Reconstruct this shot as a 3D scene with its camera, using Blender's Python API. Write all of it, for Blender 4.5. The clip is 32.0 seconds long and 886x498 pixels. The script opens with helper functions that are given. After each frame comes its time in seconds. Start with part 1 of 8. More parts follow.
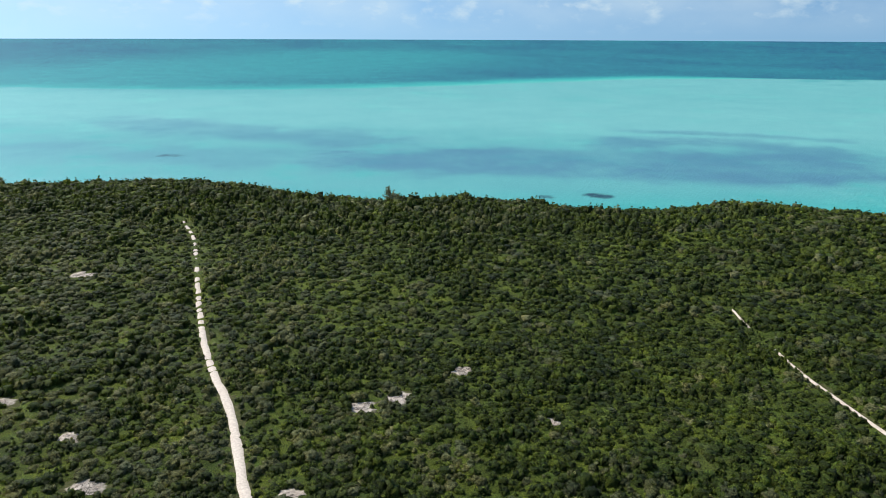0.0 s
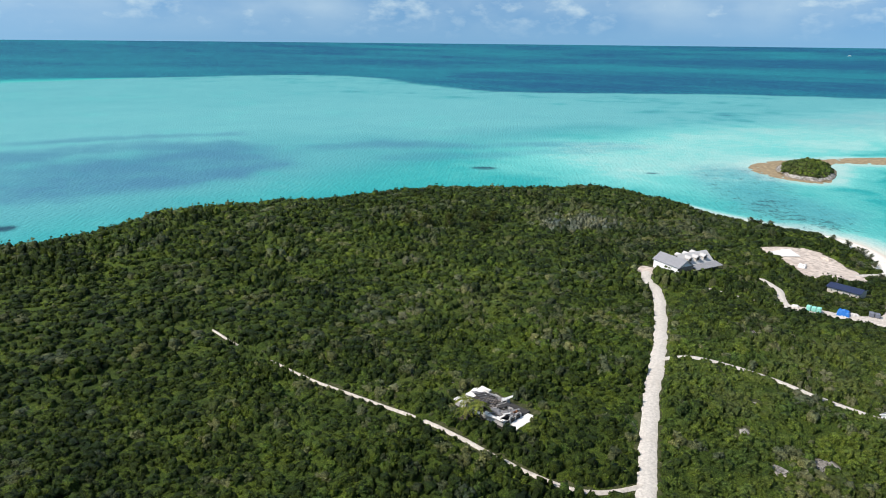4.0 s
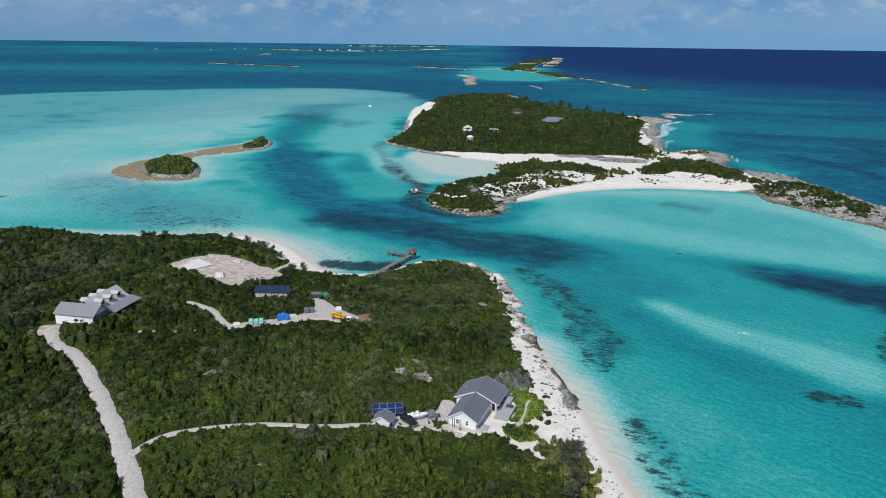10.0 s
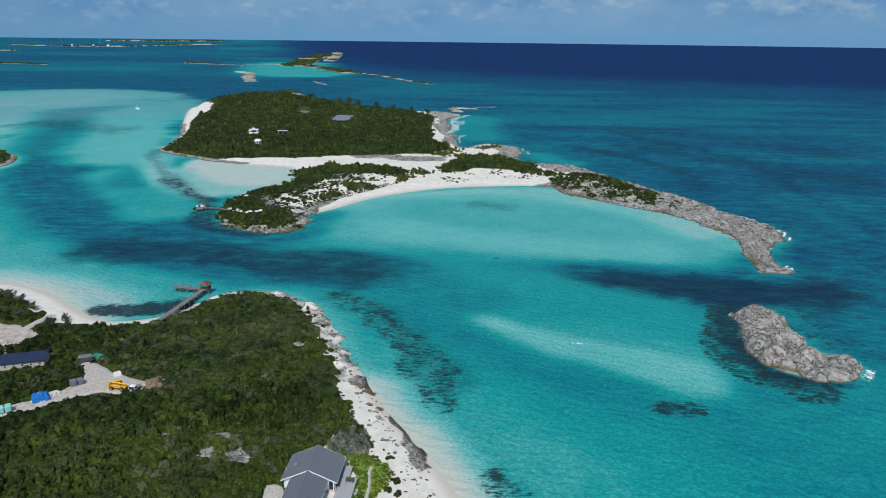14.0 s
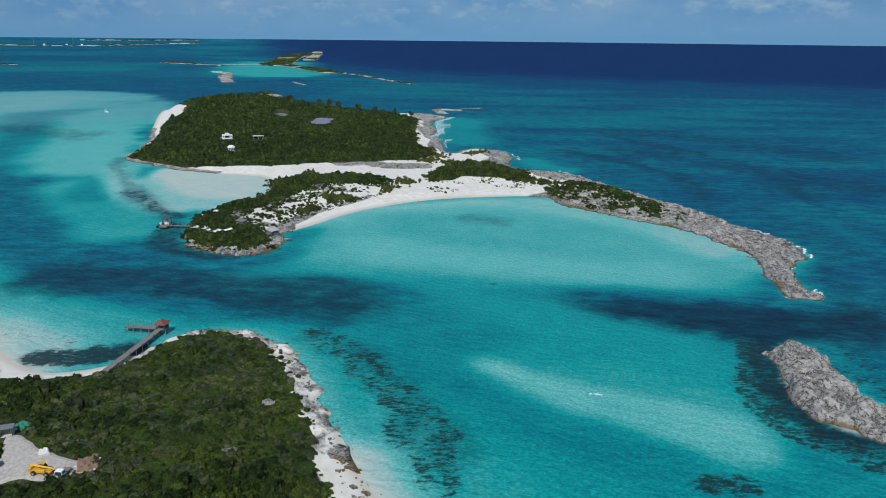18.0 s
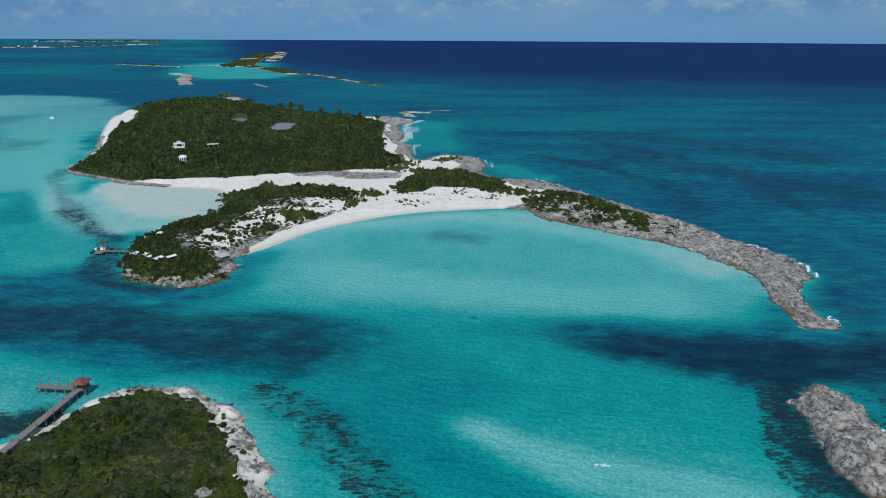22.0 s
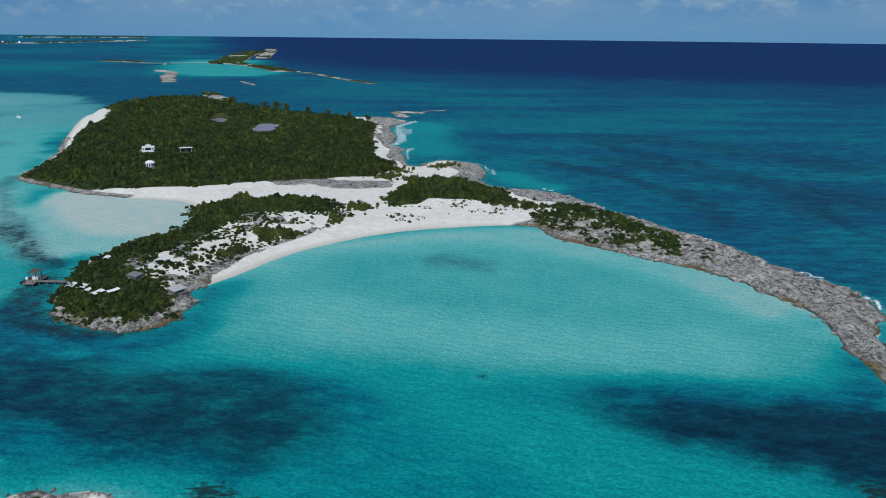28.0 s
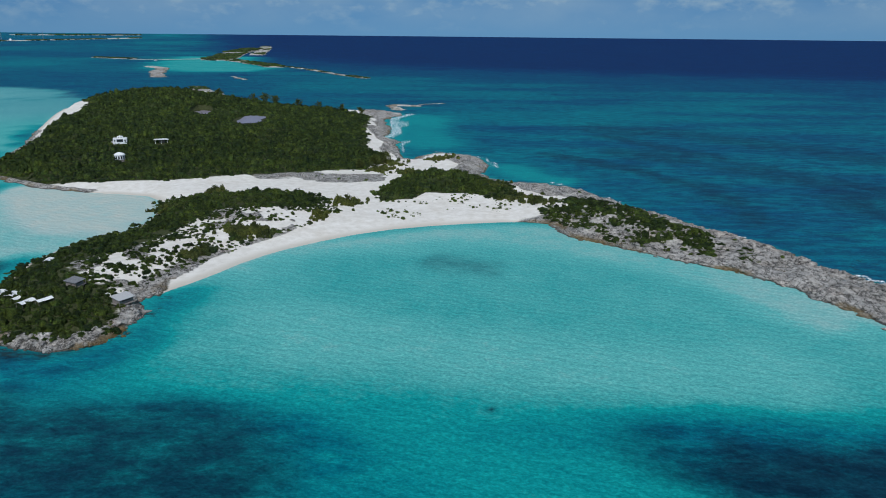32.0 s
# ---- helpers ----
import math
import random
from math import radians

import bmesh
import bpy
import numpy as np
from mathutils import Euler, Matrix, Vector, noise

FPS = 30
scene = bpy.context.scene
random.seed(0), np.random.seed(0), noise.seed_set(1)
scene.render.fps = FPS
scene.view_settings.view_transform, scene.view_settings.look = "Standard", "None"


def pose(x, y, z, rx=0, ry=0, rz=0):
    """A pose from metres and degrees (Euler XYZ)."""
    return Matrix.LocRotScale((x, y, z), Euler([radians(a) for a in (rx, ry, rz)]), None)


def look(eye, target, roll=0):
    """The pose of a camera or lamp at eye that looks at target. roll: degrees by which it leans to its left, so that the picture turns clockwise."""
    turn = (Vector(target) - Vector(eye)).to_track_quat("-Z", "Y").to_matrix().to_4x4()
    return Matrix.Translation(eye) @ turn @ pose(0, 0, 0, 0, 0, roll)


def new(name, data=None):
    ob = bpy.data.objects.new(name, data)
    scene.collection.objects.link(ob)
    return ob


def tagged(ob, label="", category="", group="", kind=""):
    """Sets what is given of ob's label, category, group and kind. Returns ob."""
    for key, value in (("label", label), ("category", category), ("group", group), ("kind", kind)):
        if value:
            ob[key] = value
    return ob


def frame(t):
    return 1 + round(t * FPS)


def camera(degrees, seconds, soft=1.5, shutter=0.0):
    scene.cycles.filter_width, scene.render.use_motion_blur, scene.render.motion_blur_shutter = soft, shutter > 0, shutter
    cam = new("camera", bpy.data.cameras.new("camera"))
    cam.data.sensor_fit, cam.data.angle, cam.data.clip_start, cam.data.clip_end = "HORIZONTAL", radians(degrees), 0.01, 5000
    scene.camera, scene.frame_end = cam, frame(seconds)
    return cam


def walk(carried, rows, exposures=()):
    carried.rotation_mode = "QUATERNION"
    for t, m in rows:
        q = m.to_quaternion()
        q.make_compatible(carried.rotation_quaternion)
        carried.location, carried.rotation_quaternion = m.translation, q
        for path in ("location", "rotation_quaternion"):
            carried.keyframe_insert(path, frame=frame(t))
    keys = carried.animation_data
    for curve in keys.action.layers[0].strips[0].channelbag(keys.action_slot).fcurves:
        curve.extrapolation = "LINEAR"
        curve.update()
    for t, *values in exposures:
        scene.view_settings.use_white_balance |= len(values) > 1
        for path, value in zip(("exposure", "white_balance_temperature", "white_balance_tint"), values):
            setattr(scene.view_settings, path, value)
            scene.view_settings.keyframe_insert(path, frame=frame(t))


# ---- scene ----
cam = camera(64.2, 32.0, soft=1.0)
PATH = [
    (0, 0.01, 0.01, 99.96, 73.231, -0.224, 0.868),
    (1, -2.88, 8.94, 99.61, 73.299, -0.299, -9.873),
    (2, -4.46, 18.24, 99.25, 73.377, -0.446, -21.485),
    (3, -4.37, 27.34, 98.71, 73.444, -0.441, -33.785),
    (3.5, -3.91, 31.86, 98.31, 73.501, -0.489, -40.064),
    (5.5, 3.12, 50.68, 96.99, 73.607, -0.757, -64.832),
    (6, 5.77, 54.30, 96.85, 73.640, -0.807, -70.550),
    (7, 11.54, 60.13, 97.04, 73.666, -0.813, -81.367),
    (8, 18.35, 64.61, 97.36, 73.715, -0.787, -90.617),
    (8.5, 22.19, 66.40, 97.49, 73.712, -0.766, -93.279),
    (9, 26.24, 67.79, 97.59, 73.686, -0.776, -93.415),
    (9.5, 30.25, 68.81, 97.80, 73.650, -0.747, -93.477),
    (10, 34.12, 69.41, 98.01, 73.650, -0.697, -97.091),
    (11, 42.39, 70.29, 98.30, 73.634, -0.688, -106.411),
    (11.5, 46.65, 70.65, 98.48, 73.608, -0.705, -108.201),
    (12, 50.85, 70.59, 98.58, 73.569, -0.734, -108.263),
    (12.5, 55.47, 70.06, 98.78, 73.526, -0.726, -108.327),
    (13, 59.86, 69.30, 98.93, 73.480, -0.732, -110.508),
    (14, 68.70, 67.77, 99.04, 73.421, -0.674, -114.315),
    (14.5, 73.35, 66.73, 99.10, 73.394, -0.669, -115.375),
    (16.5, 90.80, 61.02, 99.46, 73.355, -0.633, -115.368),
    (18, 104.04, 55.72, 99.61, 73.327, -0.576, -115.821),
    (19, 112.74, 52.05, 99.78, 73.329, -0.481, -117.195),
    (20, 121.18, 48.38, 99.89, 73.341, -0.413, -118.333),
    (21, 129.77, 44.32, 99.99, 73.335, -0.367, -118.437),
    (22, 138.25, 40.10, 100.09, 73.304, -0.328, -118.495),
    (23, 146.53, 35.86, 100.18, 73.225, -0.373, -118.511),
    (24, 154.70, 32.01, 100.06, 73.269, -0.396, -118.575),
    (25, 163.06, 28.11, 99.67, 73.250, -0.446, -118.640),
    (25.5, 167.43, 25.92, 99.35, 73.248, -0.486, -118.655),
    (27.5, 184.12, 18.55, 97.78, 73.163, -0.660, -119.072),
    (28, 188.24, 16.02, 96.69, 73.191, -0.604, -119.036),
    (29, 197.32, 10.47, 93.40, 73.186, -0.548, -118.992),
    (30, 206.48, 5.50, 90.09, 73.185, -0.559, -119.045),
    (31, 215.54, 0.63, 87.14, 73.182, -0.561, -119.132),
    (32, 224.35, -4.04, 84.34, 73.170, -0.551, -119.241),
]
walk(cam, [(t, pose(*p)) for t, *p in PATH],
     [(0, 0.46, 7100, 18), (2, 0.49, 7000, 17), (3.5, 0.46, 6850, 16), (6, 0.18, 6570, 16), (9, -0.16, 6380, 16), (14, -0.33, 6230, 13), (20, -0.43, 6060, 12), (32, -0.54, 6000, 12)])

# ---- light ----
SUN_ROT, SUN_EL = math.atan2(-0.85, 0.53), radians(50)
sun = new("sun", bpy.data.lights.new("sun", "SUN"))
sun.data.energy, sun.data.angle, sun.data.color = 4.2, radians(0.55), (1.0, 0.95, 0.87)
to_sun = Vector((math.sin(SUN_ROT) * math.cos(SUN_EL), math.cos(SUN_ROT) * math.cos(SUN_EL), math.sin(SUN_EL)))
sun.matrix_world = look(to_sun * 400, (0, 0, 0))

world = bpy.data.worlds.new("sky")
scene.world = world
world.use_nodes = True
wn, wl = world.node_tree.nodes, world.node_tree.links
wn.clear()
w_out, w_bg = wn.new("ShaderNodeOutputWorld"), wn.new("ShaderNodeBackground")
w_sky = wn.new("ShaderNodeTexSky")
w_sky.sky_type, w_sky.sun_disc = "NISHITA", False
w_sky.sun_elevation, w_sky.sun_rotation = SUN_EL, SUN_ROT % (2 * math.pi)
w_sky.altitude, w_sky.air_density, w_sky.dust_density, w_sky.ozone_density = 0, 1.0, 2.0, 1.2
w_co, w_map = wn.new("ShaderNodeTexCoord"), wn.new("ShaderNodeMapping")
w_map.inputs["Scale"].default_value = (1, 1, 2.0)
w_up, w_add = wn.new("ShaderNodeVectorMath"), wn.new("ShaderNodeVectorMath")
w_up.operation, w_add.operation = "MULTIPLY", "ADD"
w_up.inputs[1].default_value, w_add.inputs[1].default_value = (1, 1, 0.95), (0, 0, 0.16)
wl.new(w_co.outputs["Generated"], w_up.inputs[0])
wl.new(w_up.outputs["Vector"], w_add.inputs[0])
wl.new(w_add.outputs["Vector"], w_sky.inputs["Vector"])
w_noise, w_ramp = wn.new("ShaderNodeTexNoise"), wn.new("ShaderNodeValToRGB")
w_noise.inputs["Scale"].default_value, w_noise.inputs["Detail"].default_value = 26.0, 8.0
w_noise.inputs["Roughness"].default_value = 0.56
w_ramp.color_ramp.elements[0].position, w_ramp.color_ramp.elements[1].position = 0.46, 0.92
w_mix, w_tint = wn.new("ShaderNodeMix"), wn.new("ShaderNodeMix")
for m in (w_mix, w_tint):
    m.data_type = "RGBA"
w_tint.blend_type = "MULTIPLY"
w_tint.inputs["Factor"].default_value = 1.0
w_tint.inputs["B"].default_value = (0.60, 0.94, 1.13, 1)
w_mix.inputs["B"].default_value = (5.3, 6.8, 7.1, 1)
wl.new(w_co.outputs["Generated"], w_map.inputs["Vector"])
wl.new(w_map.outputs["Vector"], w_noise.inputs["Vector"])
wl.new(w_noise.outputs["Fac"], w_ramp.inputs["Fac"])
wl.new(w_sky.outputs["Color"], w_tint.inputs["A"])
wl.new(w_tint.outputs["Result"], w_mix.inputs["A"])
# clouds thin out below about one degree above the sea
w_sep, w_low, w_amt = wn.new("ShaderNodeSeparateXYZ"), wn.new("ShaderNodeMapRange"), wn.new("ShaderNodeMath")
wl.new(w_co.outputs["Generated"], w_sep.inputs["Vector"])
wl.new(w_sep.outputs["Z"], w_low.inputs["Value"])
w_low.inputs["From Min"].default_value, w_low.inputs["From Max"].default_value = 0.0, 0.04
w_amt.operation = "MULTIPLY"
# a thin veil of high cloud behind the puffs
w_veil, w_thin, w_max = wn.new("ShaderNodeTexNoise"), wn.new("ShaderNodeMapRange"), wn.new("ShaderNodeMath")
w_veil.inputs["Scale"].default_value, w_veil.inputs["Detail"].default_value = 7.0, 6.0
wl.new(w_map.outputs["Vector"], w_veil.inputs["Vector"])
w_thin.inputs["From Min"].default_value, w_thin.inputs["From Max"].default_value, w_thin.inputs["To Max"].default_value = 0.38, 0.75, 0.4
wl.new(w_veil.outputs["Fac"], w_thin.inputs["Value"])
w_max.operation = "MAXIMUM"
wl.new(w_ramp.outputs["Color"], w_max.inputs[0])
wl.new(w_thin.outputs["Result"], w_max.inputs[1])
wl.new(w_max.outputs["Value"], w_amt.inputs[0])
wl.new(w_low.outputs["Result"], w_amt.inputs[1])
wl.new(w_amt.outputs["Value"], w_mix.inputs["Factor"])
wl.new(w_mix.outputs["Result"], w_bg.inputs["Color"])
w_bg.inputs["Strength"].default_value = 0.1
wl.new(w_bg.outputs["Background"], w_out.inputs["Surface"])


# ---- material helpers ----
def material(name):
    m = bpy.data.materials.new(name)
    m.use_nodes = True
    n, l = m.node_tree.nodes, m.node_tree.links
    return m, n, l, n["Principled BSDF"]


def noise_node(n, l, scale, detail=4.0, rough=0.55, vec=None):
    t = n.new("ShaderNodeTexNoise")
    t.inputs["Scale"].default_value, t.inputs["Detail"].default_value, t.inputs["Roughness"].default_value = scale, detail, rough
    l.new(vec or coords(n), t.inputs["Vector"])
    return t.outputs["Fac"]


def coords(n, kind="Object"):
    t = n.get("coords") or n.new("ShaderNodeTexCoord")
    t.name = "coords"
    return t.outputs[kind]


def ramp(n, l, fac, stops):
    r = n.new("ShaderNodeValToRGB")
    e = r.color_ramp.elements
    while len(e) < len(stops):
        e.new(0.5)
    for el, (p, c) in zip(e, stops):
        el.position, el.color = p, (*c, 1) if len(c) == 3 else c
    l.new(fac, r.inputs["Fac"])
    return r.outputs["Color"]


def mix(n, l, fac, a, b, blend="MIX"):
    m = n.new("ShaderNodeMix")
    m.data_type, m.blend_type = "RGBA", blend
    for key, v in (("Factor", fac), ("A", a), ("B", b)):
        if isinstance(v, (int, float)):
            m.inputs[key].default_value = v
        elif isinstance(v, tuple):
            m.inputs[key].default_value = (*v, 1)
        else:
            l.new(v, m.inputs[key])
    return m.outputs["Result"]


def calc(n, l, op, a, b=0.0, clamp=False):
    m = n.new("ShaderNodeMath")
    m.operation, m.use_clamp = op, clamp
    for i, v in enumerate((a, b)):
        if isinstance(v, (int, float)):
            m.inputs[i].default_value = v
        else:
            l.new(v, m.inputs[i])
    return m.outputs["Value"]


def span(n, l, v, a, b, lo=0.0, hi=1.0):
    m = n.new("ShaderNodeMapRange")
    m.interpolation_type = "SMOOTHSTEP"
    l.new(v, m.inputs["Value"])
    for key, x in (("From Min", a), ("From Max", b), ("To Min", lo), ("To Max", hi)):
        m.inputs[key].default_value = x
    return m.outputs["Result"]


def attr(n, name):
    a = n.new("ShaderNodeAttribute")
    a.attribute_name = name
    return a.outputs["Fac"]


def bump(n, l, bsdf, height, strength=0.4, distance=0.1):
    b = n.new("ShaderNodeBump")
    b.inputs["Strength"].default_value, b.inputs["Distance"].default_value = strength, distance
    l.new(height, b.inputs["Height"])
    l.new(b.outputs["Normal"], bsdf.inputs["Normal"])


def plain(name, col, rough=0.7, scale=3.0, spread=0.25, metallic=0.0, bump_d=0.0, stain=(0.6, 0.55, 0.5)):
    """A worn surface of one colour: fine grain and larger stains."""
    m, n, l, b = material(name)
    lo = tuple(c * (1 - spread) for c in col)
    hi = tuple(min(1, c * (1 + spread * 0.6)) for c in col)
    base = ramp(n, l, noise_node(n, l, scale * 4, 6), [(0.3, lo), (0.7, hi)])
    dirt = span(n, l, noise_node(n, l, scale * 0.5, 5, 0.65), 0.52, 0.8, 0, 0.5)
    l.new(mix(n, l, dirt, base, mix(n, l, 1.0, base, stain, "MULTIPLY")), b.inputs["Base Color"])
    b.inputs["Roughness"].default_value, b.inputs["Metallic"].default_value = rough, metallic
    if bump_d:
        bump(n, l, b, noise_node(n, l, scale * 6, 5), 0.5, bump_d)
    return m


# ---- materials: land and water ----
def ground_material():
    m, n, l, b = material("ground")
    fine, mid, big = noise_node(n, l, 1.3, 6, 0.6), noise_node(n, l, 0.28, 5, 0.6), noise_node(n, l, 0.05, 4)
    soil = ramp(n, l, fine, [(0.3, (0.022, 0.030, 0.010)), (0.55, (0.05, 0.058, 0.022)), (0.8, (0.15, 0.14, 0.085))])
    sand = ramp(n, l, mid, [(0.25, (0.59, 0.55, 0.48)), (0.6, (0.73, 0.695, 0.635)), (0.8, (0.79, 0.765, 0.715))])
    sand = mix(n, l, span(n, l, fine, 0.62, 0.8, 0, 0.5), sand, (0.45, 0.40, 0.31))
    warp = n.new("ShaderNodeMixRGB")
    warp.inputs["Fac"].default_value = 0.6
    wn3 = n.new("ShaderNodeTexNoise")
    wn3.inputs["Scale"].default_value, wn3.inputs["Detail"].default_value = 0.12, 3.0
    l.new(coords(n), wn3.inputs["Vector"])
    warp.blend_type = "ADD"
    l.new(coords(n), warp.inputs["Color1"])
    l.new(mix(n, l, 1.0, wn3.outputs["Color"], (5.0, 5.0, 2.0), "MULTIPLY"), warp.inputs["Color2"])
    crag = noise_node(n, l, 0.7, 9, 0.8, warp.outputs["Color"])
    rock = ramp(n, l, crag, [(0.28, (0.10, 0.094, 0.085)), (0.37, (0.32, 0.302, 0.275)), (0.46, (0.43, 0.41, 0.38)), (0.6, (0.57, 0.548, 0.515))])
    rock = mix(n, l, span(n, l, noise_node(n, l, 0.09, 4, 0.6), 0.5, 0.72, 0, 0.6), rock, mix(n, l, 1.0, rock, (1.25, 1.13, 1.04), "MULTIPLY"))
    # darkness of pits and cuts is put into the colour, matching the bump
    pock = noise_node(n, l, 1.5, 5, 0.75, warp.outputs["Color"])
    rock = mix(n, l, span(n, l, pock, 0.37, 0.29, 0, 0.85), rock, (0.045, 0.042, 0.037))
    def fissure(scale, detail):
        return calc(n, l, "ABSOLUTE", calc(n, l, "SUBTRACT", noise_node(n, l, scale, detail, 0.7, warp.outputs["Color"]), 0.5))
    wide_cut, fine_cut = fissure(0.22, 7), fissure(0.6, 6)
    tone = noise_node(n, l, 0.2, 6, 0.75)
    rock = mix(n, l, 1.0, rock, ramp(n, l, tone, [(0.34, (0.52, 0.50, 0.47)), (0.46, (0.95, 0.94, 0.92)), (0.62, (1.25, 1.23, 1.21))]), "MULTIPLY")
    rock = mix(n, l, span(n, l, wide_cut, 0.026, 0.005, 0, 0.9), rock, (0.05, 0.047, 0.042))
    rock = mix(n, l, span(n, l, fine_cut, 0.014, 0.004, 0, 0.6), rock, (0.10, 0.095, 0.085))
    geo, sep = n.new("ShaderNodeNewGeometry"), n.new("ShaderNodeSeparateXYZ")
    l.new(geo.outputs["Position"], sep.inputs["Vector"])
    height = calc(n, l, "ADD", sep.outputs["Z"], calc(n, l, "MULTIPLY", mid, -0.9))
    algae = ramp(n, l, mid, [(0.42, (0.05, 0.046, 0.04)), (0.66, (0.09, 0.078, 0.056)), (0.75, (0.16, 0.11, 0.045)), (0.85, (0.08, 0.07, 0.05))])
    rock = mix(n, l, span(n, l, height, 0.05, -0.4, 0, 0.85), rock, algae)
    # ochre weed on the wave-washed edges
    weed = calc(n, l, "MULTIPLY", span(n, l, height, 0.9, 0.2), span(n, l, noise_node(n, l, 0.05, 4, 0.6), 0.48, 0.6, 0, 0.75))
    rock = mix(n, l, weed, rock, ramp(n, l, crag, [(0.35, (0.07, 0.05, 0.02)), (0.6, (0.27, 0.18, 0.055))]))
    sand = mix(n, l, span(n, l, height, 0.25, -0.3, 0, 0.6), sand, (0.46, 0.41, 0.33))
    f_sand = span(n, l, calc(n, l, "ADD", attr(n, "sand"), calc(n, l, "MULTIPLY", mid, 0.5)), 0.62, 0.85)
    f_rock = span(n, l, calc(n, l, "ADD", attr(n, "rock"), calc(n, l, "MULTIPLY", mid, 0.5)), 0.65, 0.85)
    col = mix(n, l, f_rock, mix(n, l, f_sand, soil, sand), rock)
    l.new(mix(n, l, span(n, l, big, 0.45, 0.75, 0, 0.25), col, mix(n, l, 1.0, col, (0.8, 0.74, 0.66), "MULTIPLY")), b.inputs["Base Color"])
    b.inputs["Roughness"].default_value = 0.95
    b.inputs["Specular IOR Level"].default_value = 0.15
    cuts = calc(n, l, "ADD", span(n, l, wide_cut, 0.0, 0.05), span(n, l, fine_cut, 0.0, 0.05, 0, 0.5))
    rough_rock = calc(n, l, "MULTIPLY", calc(n, l, "ADD", calc(n, l, "MULTIPLY", cuts, 0.8), calc(n, l, "ADD", calc(n, l, "MULTIPLY", pock, 1.2), calc(n, l, "MULTIPLY", crag, 1.6))), f_rock)
    bump(n, l, b, calc(n, l, "ADD", calc(n, l, "MULTIPLY", fine, 0.25), rough_rock), 0.8, 0.5)
    return m


def sea_material():
    m, n, l, b = material("sea_water")
    depth = attr(n, "depth")
    tiny, mid, big = noise_node(n, l, 0.55, 5, 0.6), noise_node(n, l, 0.11, 5, 0.6), noise_node(n, l, 0.012, 5, 0.6)
    d = calc(n, l, "ADD", depth, calc(n, l, "MULTIPLY", calc(n, l, "SUBTRACT", mid, 0.5), 0.10))
    d = calc(n, l, "ADD", d, calc(n, l, "MULTIPLY", calc(n, l, "SUBTRACT", big, 0.5), 0.14))
    d = calc(n, l, "ADD", d, calc(n, l, "MULTIPLY", calc(n, l, "SUBTRACT", tiny, 0.5), span(n, l, depth, 0.03, 0.3, 0.03, 0.13)))
    # wave streaks: stretched noise shifts the depth colour for their light and dark
    chop_map = n.new("ShaderNodeMapping")
    chop_map.vector_type = "TEXTURE"
    chop_map.inputs["Rotation"].default_value, chop_map.inputs["Scale"].default_value = (0, 0, 1.05), (2.2, 1.0, 1.0)
    l.new(coords(n), chop_map.inputs["Vector"])
    chop = noise_node(n, l, 0.13, 6, 0.74, chop_map.outputs["Vector"])
    swell = noise_node(n, l, 0.022, 6, 0.66, chop_map.outputs["Vector"])
    d = calc(n, l, "ADD", d, calc(n, l, "MULTIPLY", calc(n, l, "SUBTRACT", swell, 0.5), span(n, l, depth, 0.42, 0.66, 0.0, 0.42)))
    d = calc(n, l, "ADD", d, calc(n, l, "MULTIPLY", calc(n, l, "SUBTRACT", chop, 0.5), span(n, l, depth, 0.2, 0.62, 0.0, 0.46)))
    col = ramp(n, l, d, [(0.0, (0.55, 0.53, 0.44)), (0.07, (0.36, 0.49, 0.45)), (0.18, (0.11, 0.415, 0.385)), (0.33, (0.009, 0.275, 0.265)),
                         (0.50, (0.002, 0.135, 0.175)), (0.68, (0.001, 0.072, 0.138)), (0.85, (0.0006, 0.028, 0.105)), (1.0, (0.0004, 0.014, 0.08))])
    # haze and glare over the bank, mixed into the water colour as grey-teal
    col = mix(n, l, attr(n, "bank_haze"), col, (0.095, 0.255, 0.295))
    # soft bluish patches over the pale bank
    bank_patch = calc(n, l, "MULTIPLY", attr(n, "bank_patch"), span(n, l, calc(n, l, "ADD", big, calc(n, l, "MULTIPLY", mid, 0.4)), 0.45, 0.85, 0.45, 1.0))
    col = mix(n, l, bank_patch, col, (0.035, 0.12, 0.21))
    reef_map = n.new("ShaderNodeMapping")
    reef_map.vector_type = "TEXTURE"
    reef_map.inputs["Rotation"].default_value, reef_map.inputs["Scale"].default_value = (0, 0, 1.2), (2.2, 1.0, 1.0)
    l.new(coords(n), reef_map.inputs["Vector"])
    clump = noise_node(n, l, 0.75, 7, 0.74, reef_map.outputs["Vector"])
    weave = calc(n, l, "ADD", calc(n, l, "MULTIPLY", mid, 0.9), calc(n, l, "ADD", calc(n, l, "MULTIPLY", chop, 1.1), calc(n, l, "MULTIPLY", clump, 0.8)))
    grass = span(n, l, calc(n, l, "MULTIPLY", attr(n, "grass"), calc(n, l, "SUBTRACT", weave, 0.4)), 0.1, 1.0, 0, 0.96)
    col = mix(n, l, grass, col, (0.002, 0.024, 0.044))
    reef = span(n, l, calc(n, l, "ADD", attr(n, "reef"), calc(n, l, "ADD", clump, calc(n, l, "MULTIPLY", noise_node(n, l, 0.16, 4, 0.6), 0.6))), 1.34, 1.5, 0, 0.9)
    col = mix(n, l, reef, col, (0.010, 0.024, 0.025))
    # light and dark sides of small ripples, multiplied into the colour
    rip_map = n.new("ShaderNodeMapping")
    rip_map.vector_type = "TEXTURE"
    rip_map.inputs["Rotation"].default_value, rip_map.inputs["Scale"].default_value = (0, 0, 0.85), (1.5, 1.0, 1.0)
    l.new(coords(n), rip_map.inputs["Vector"])
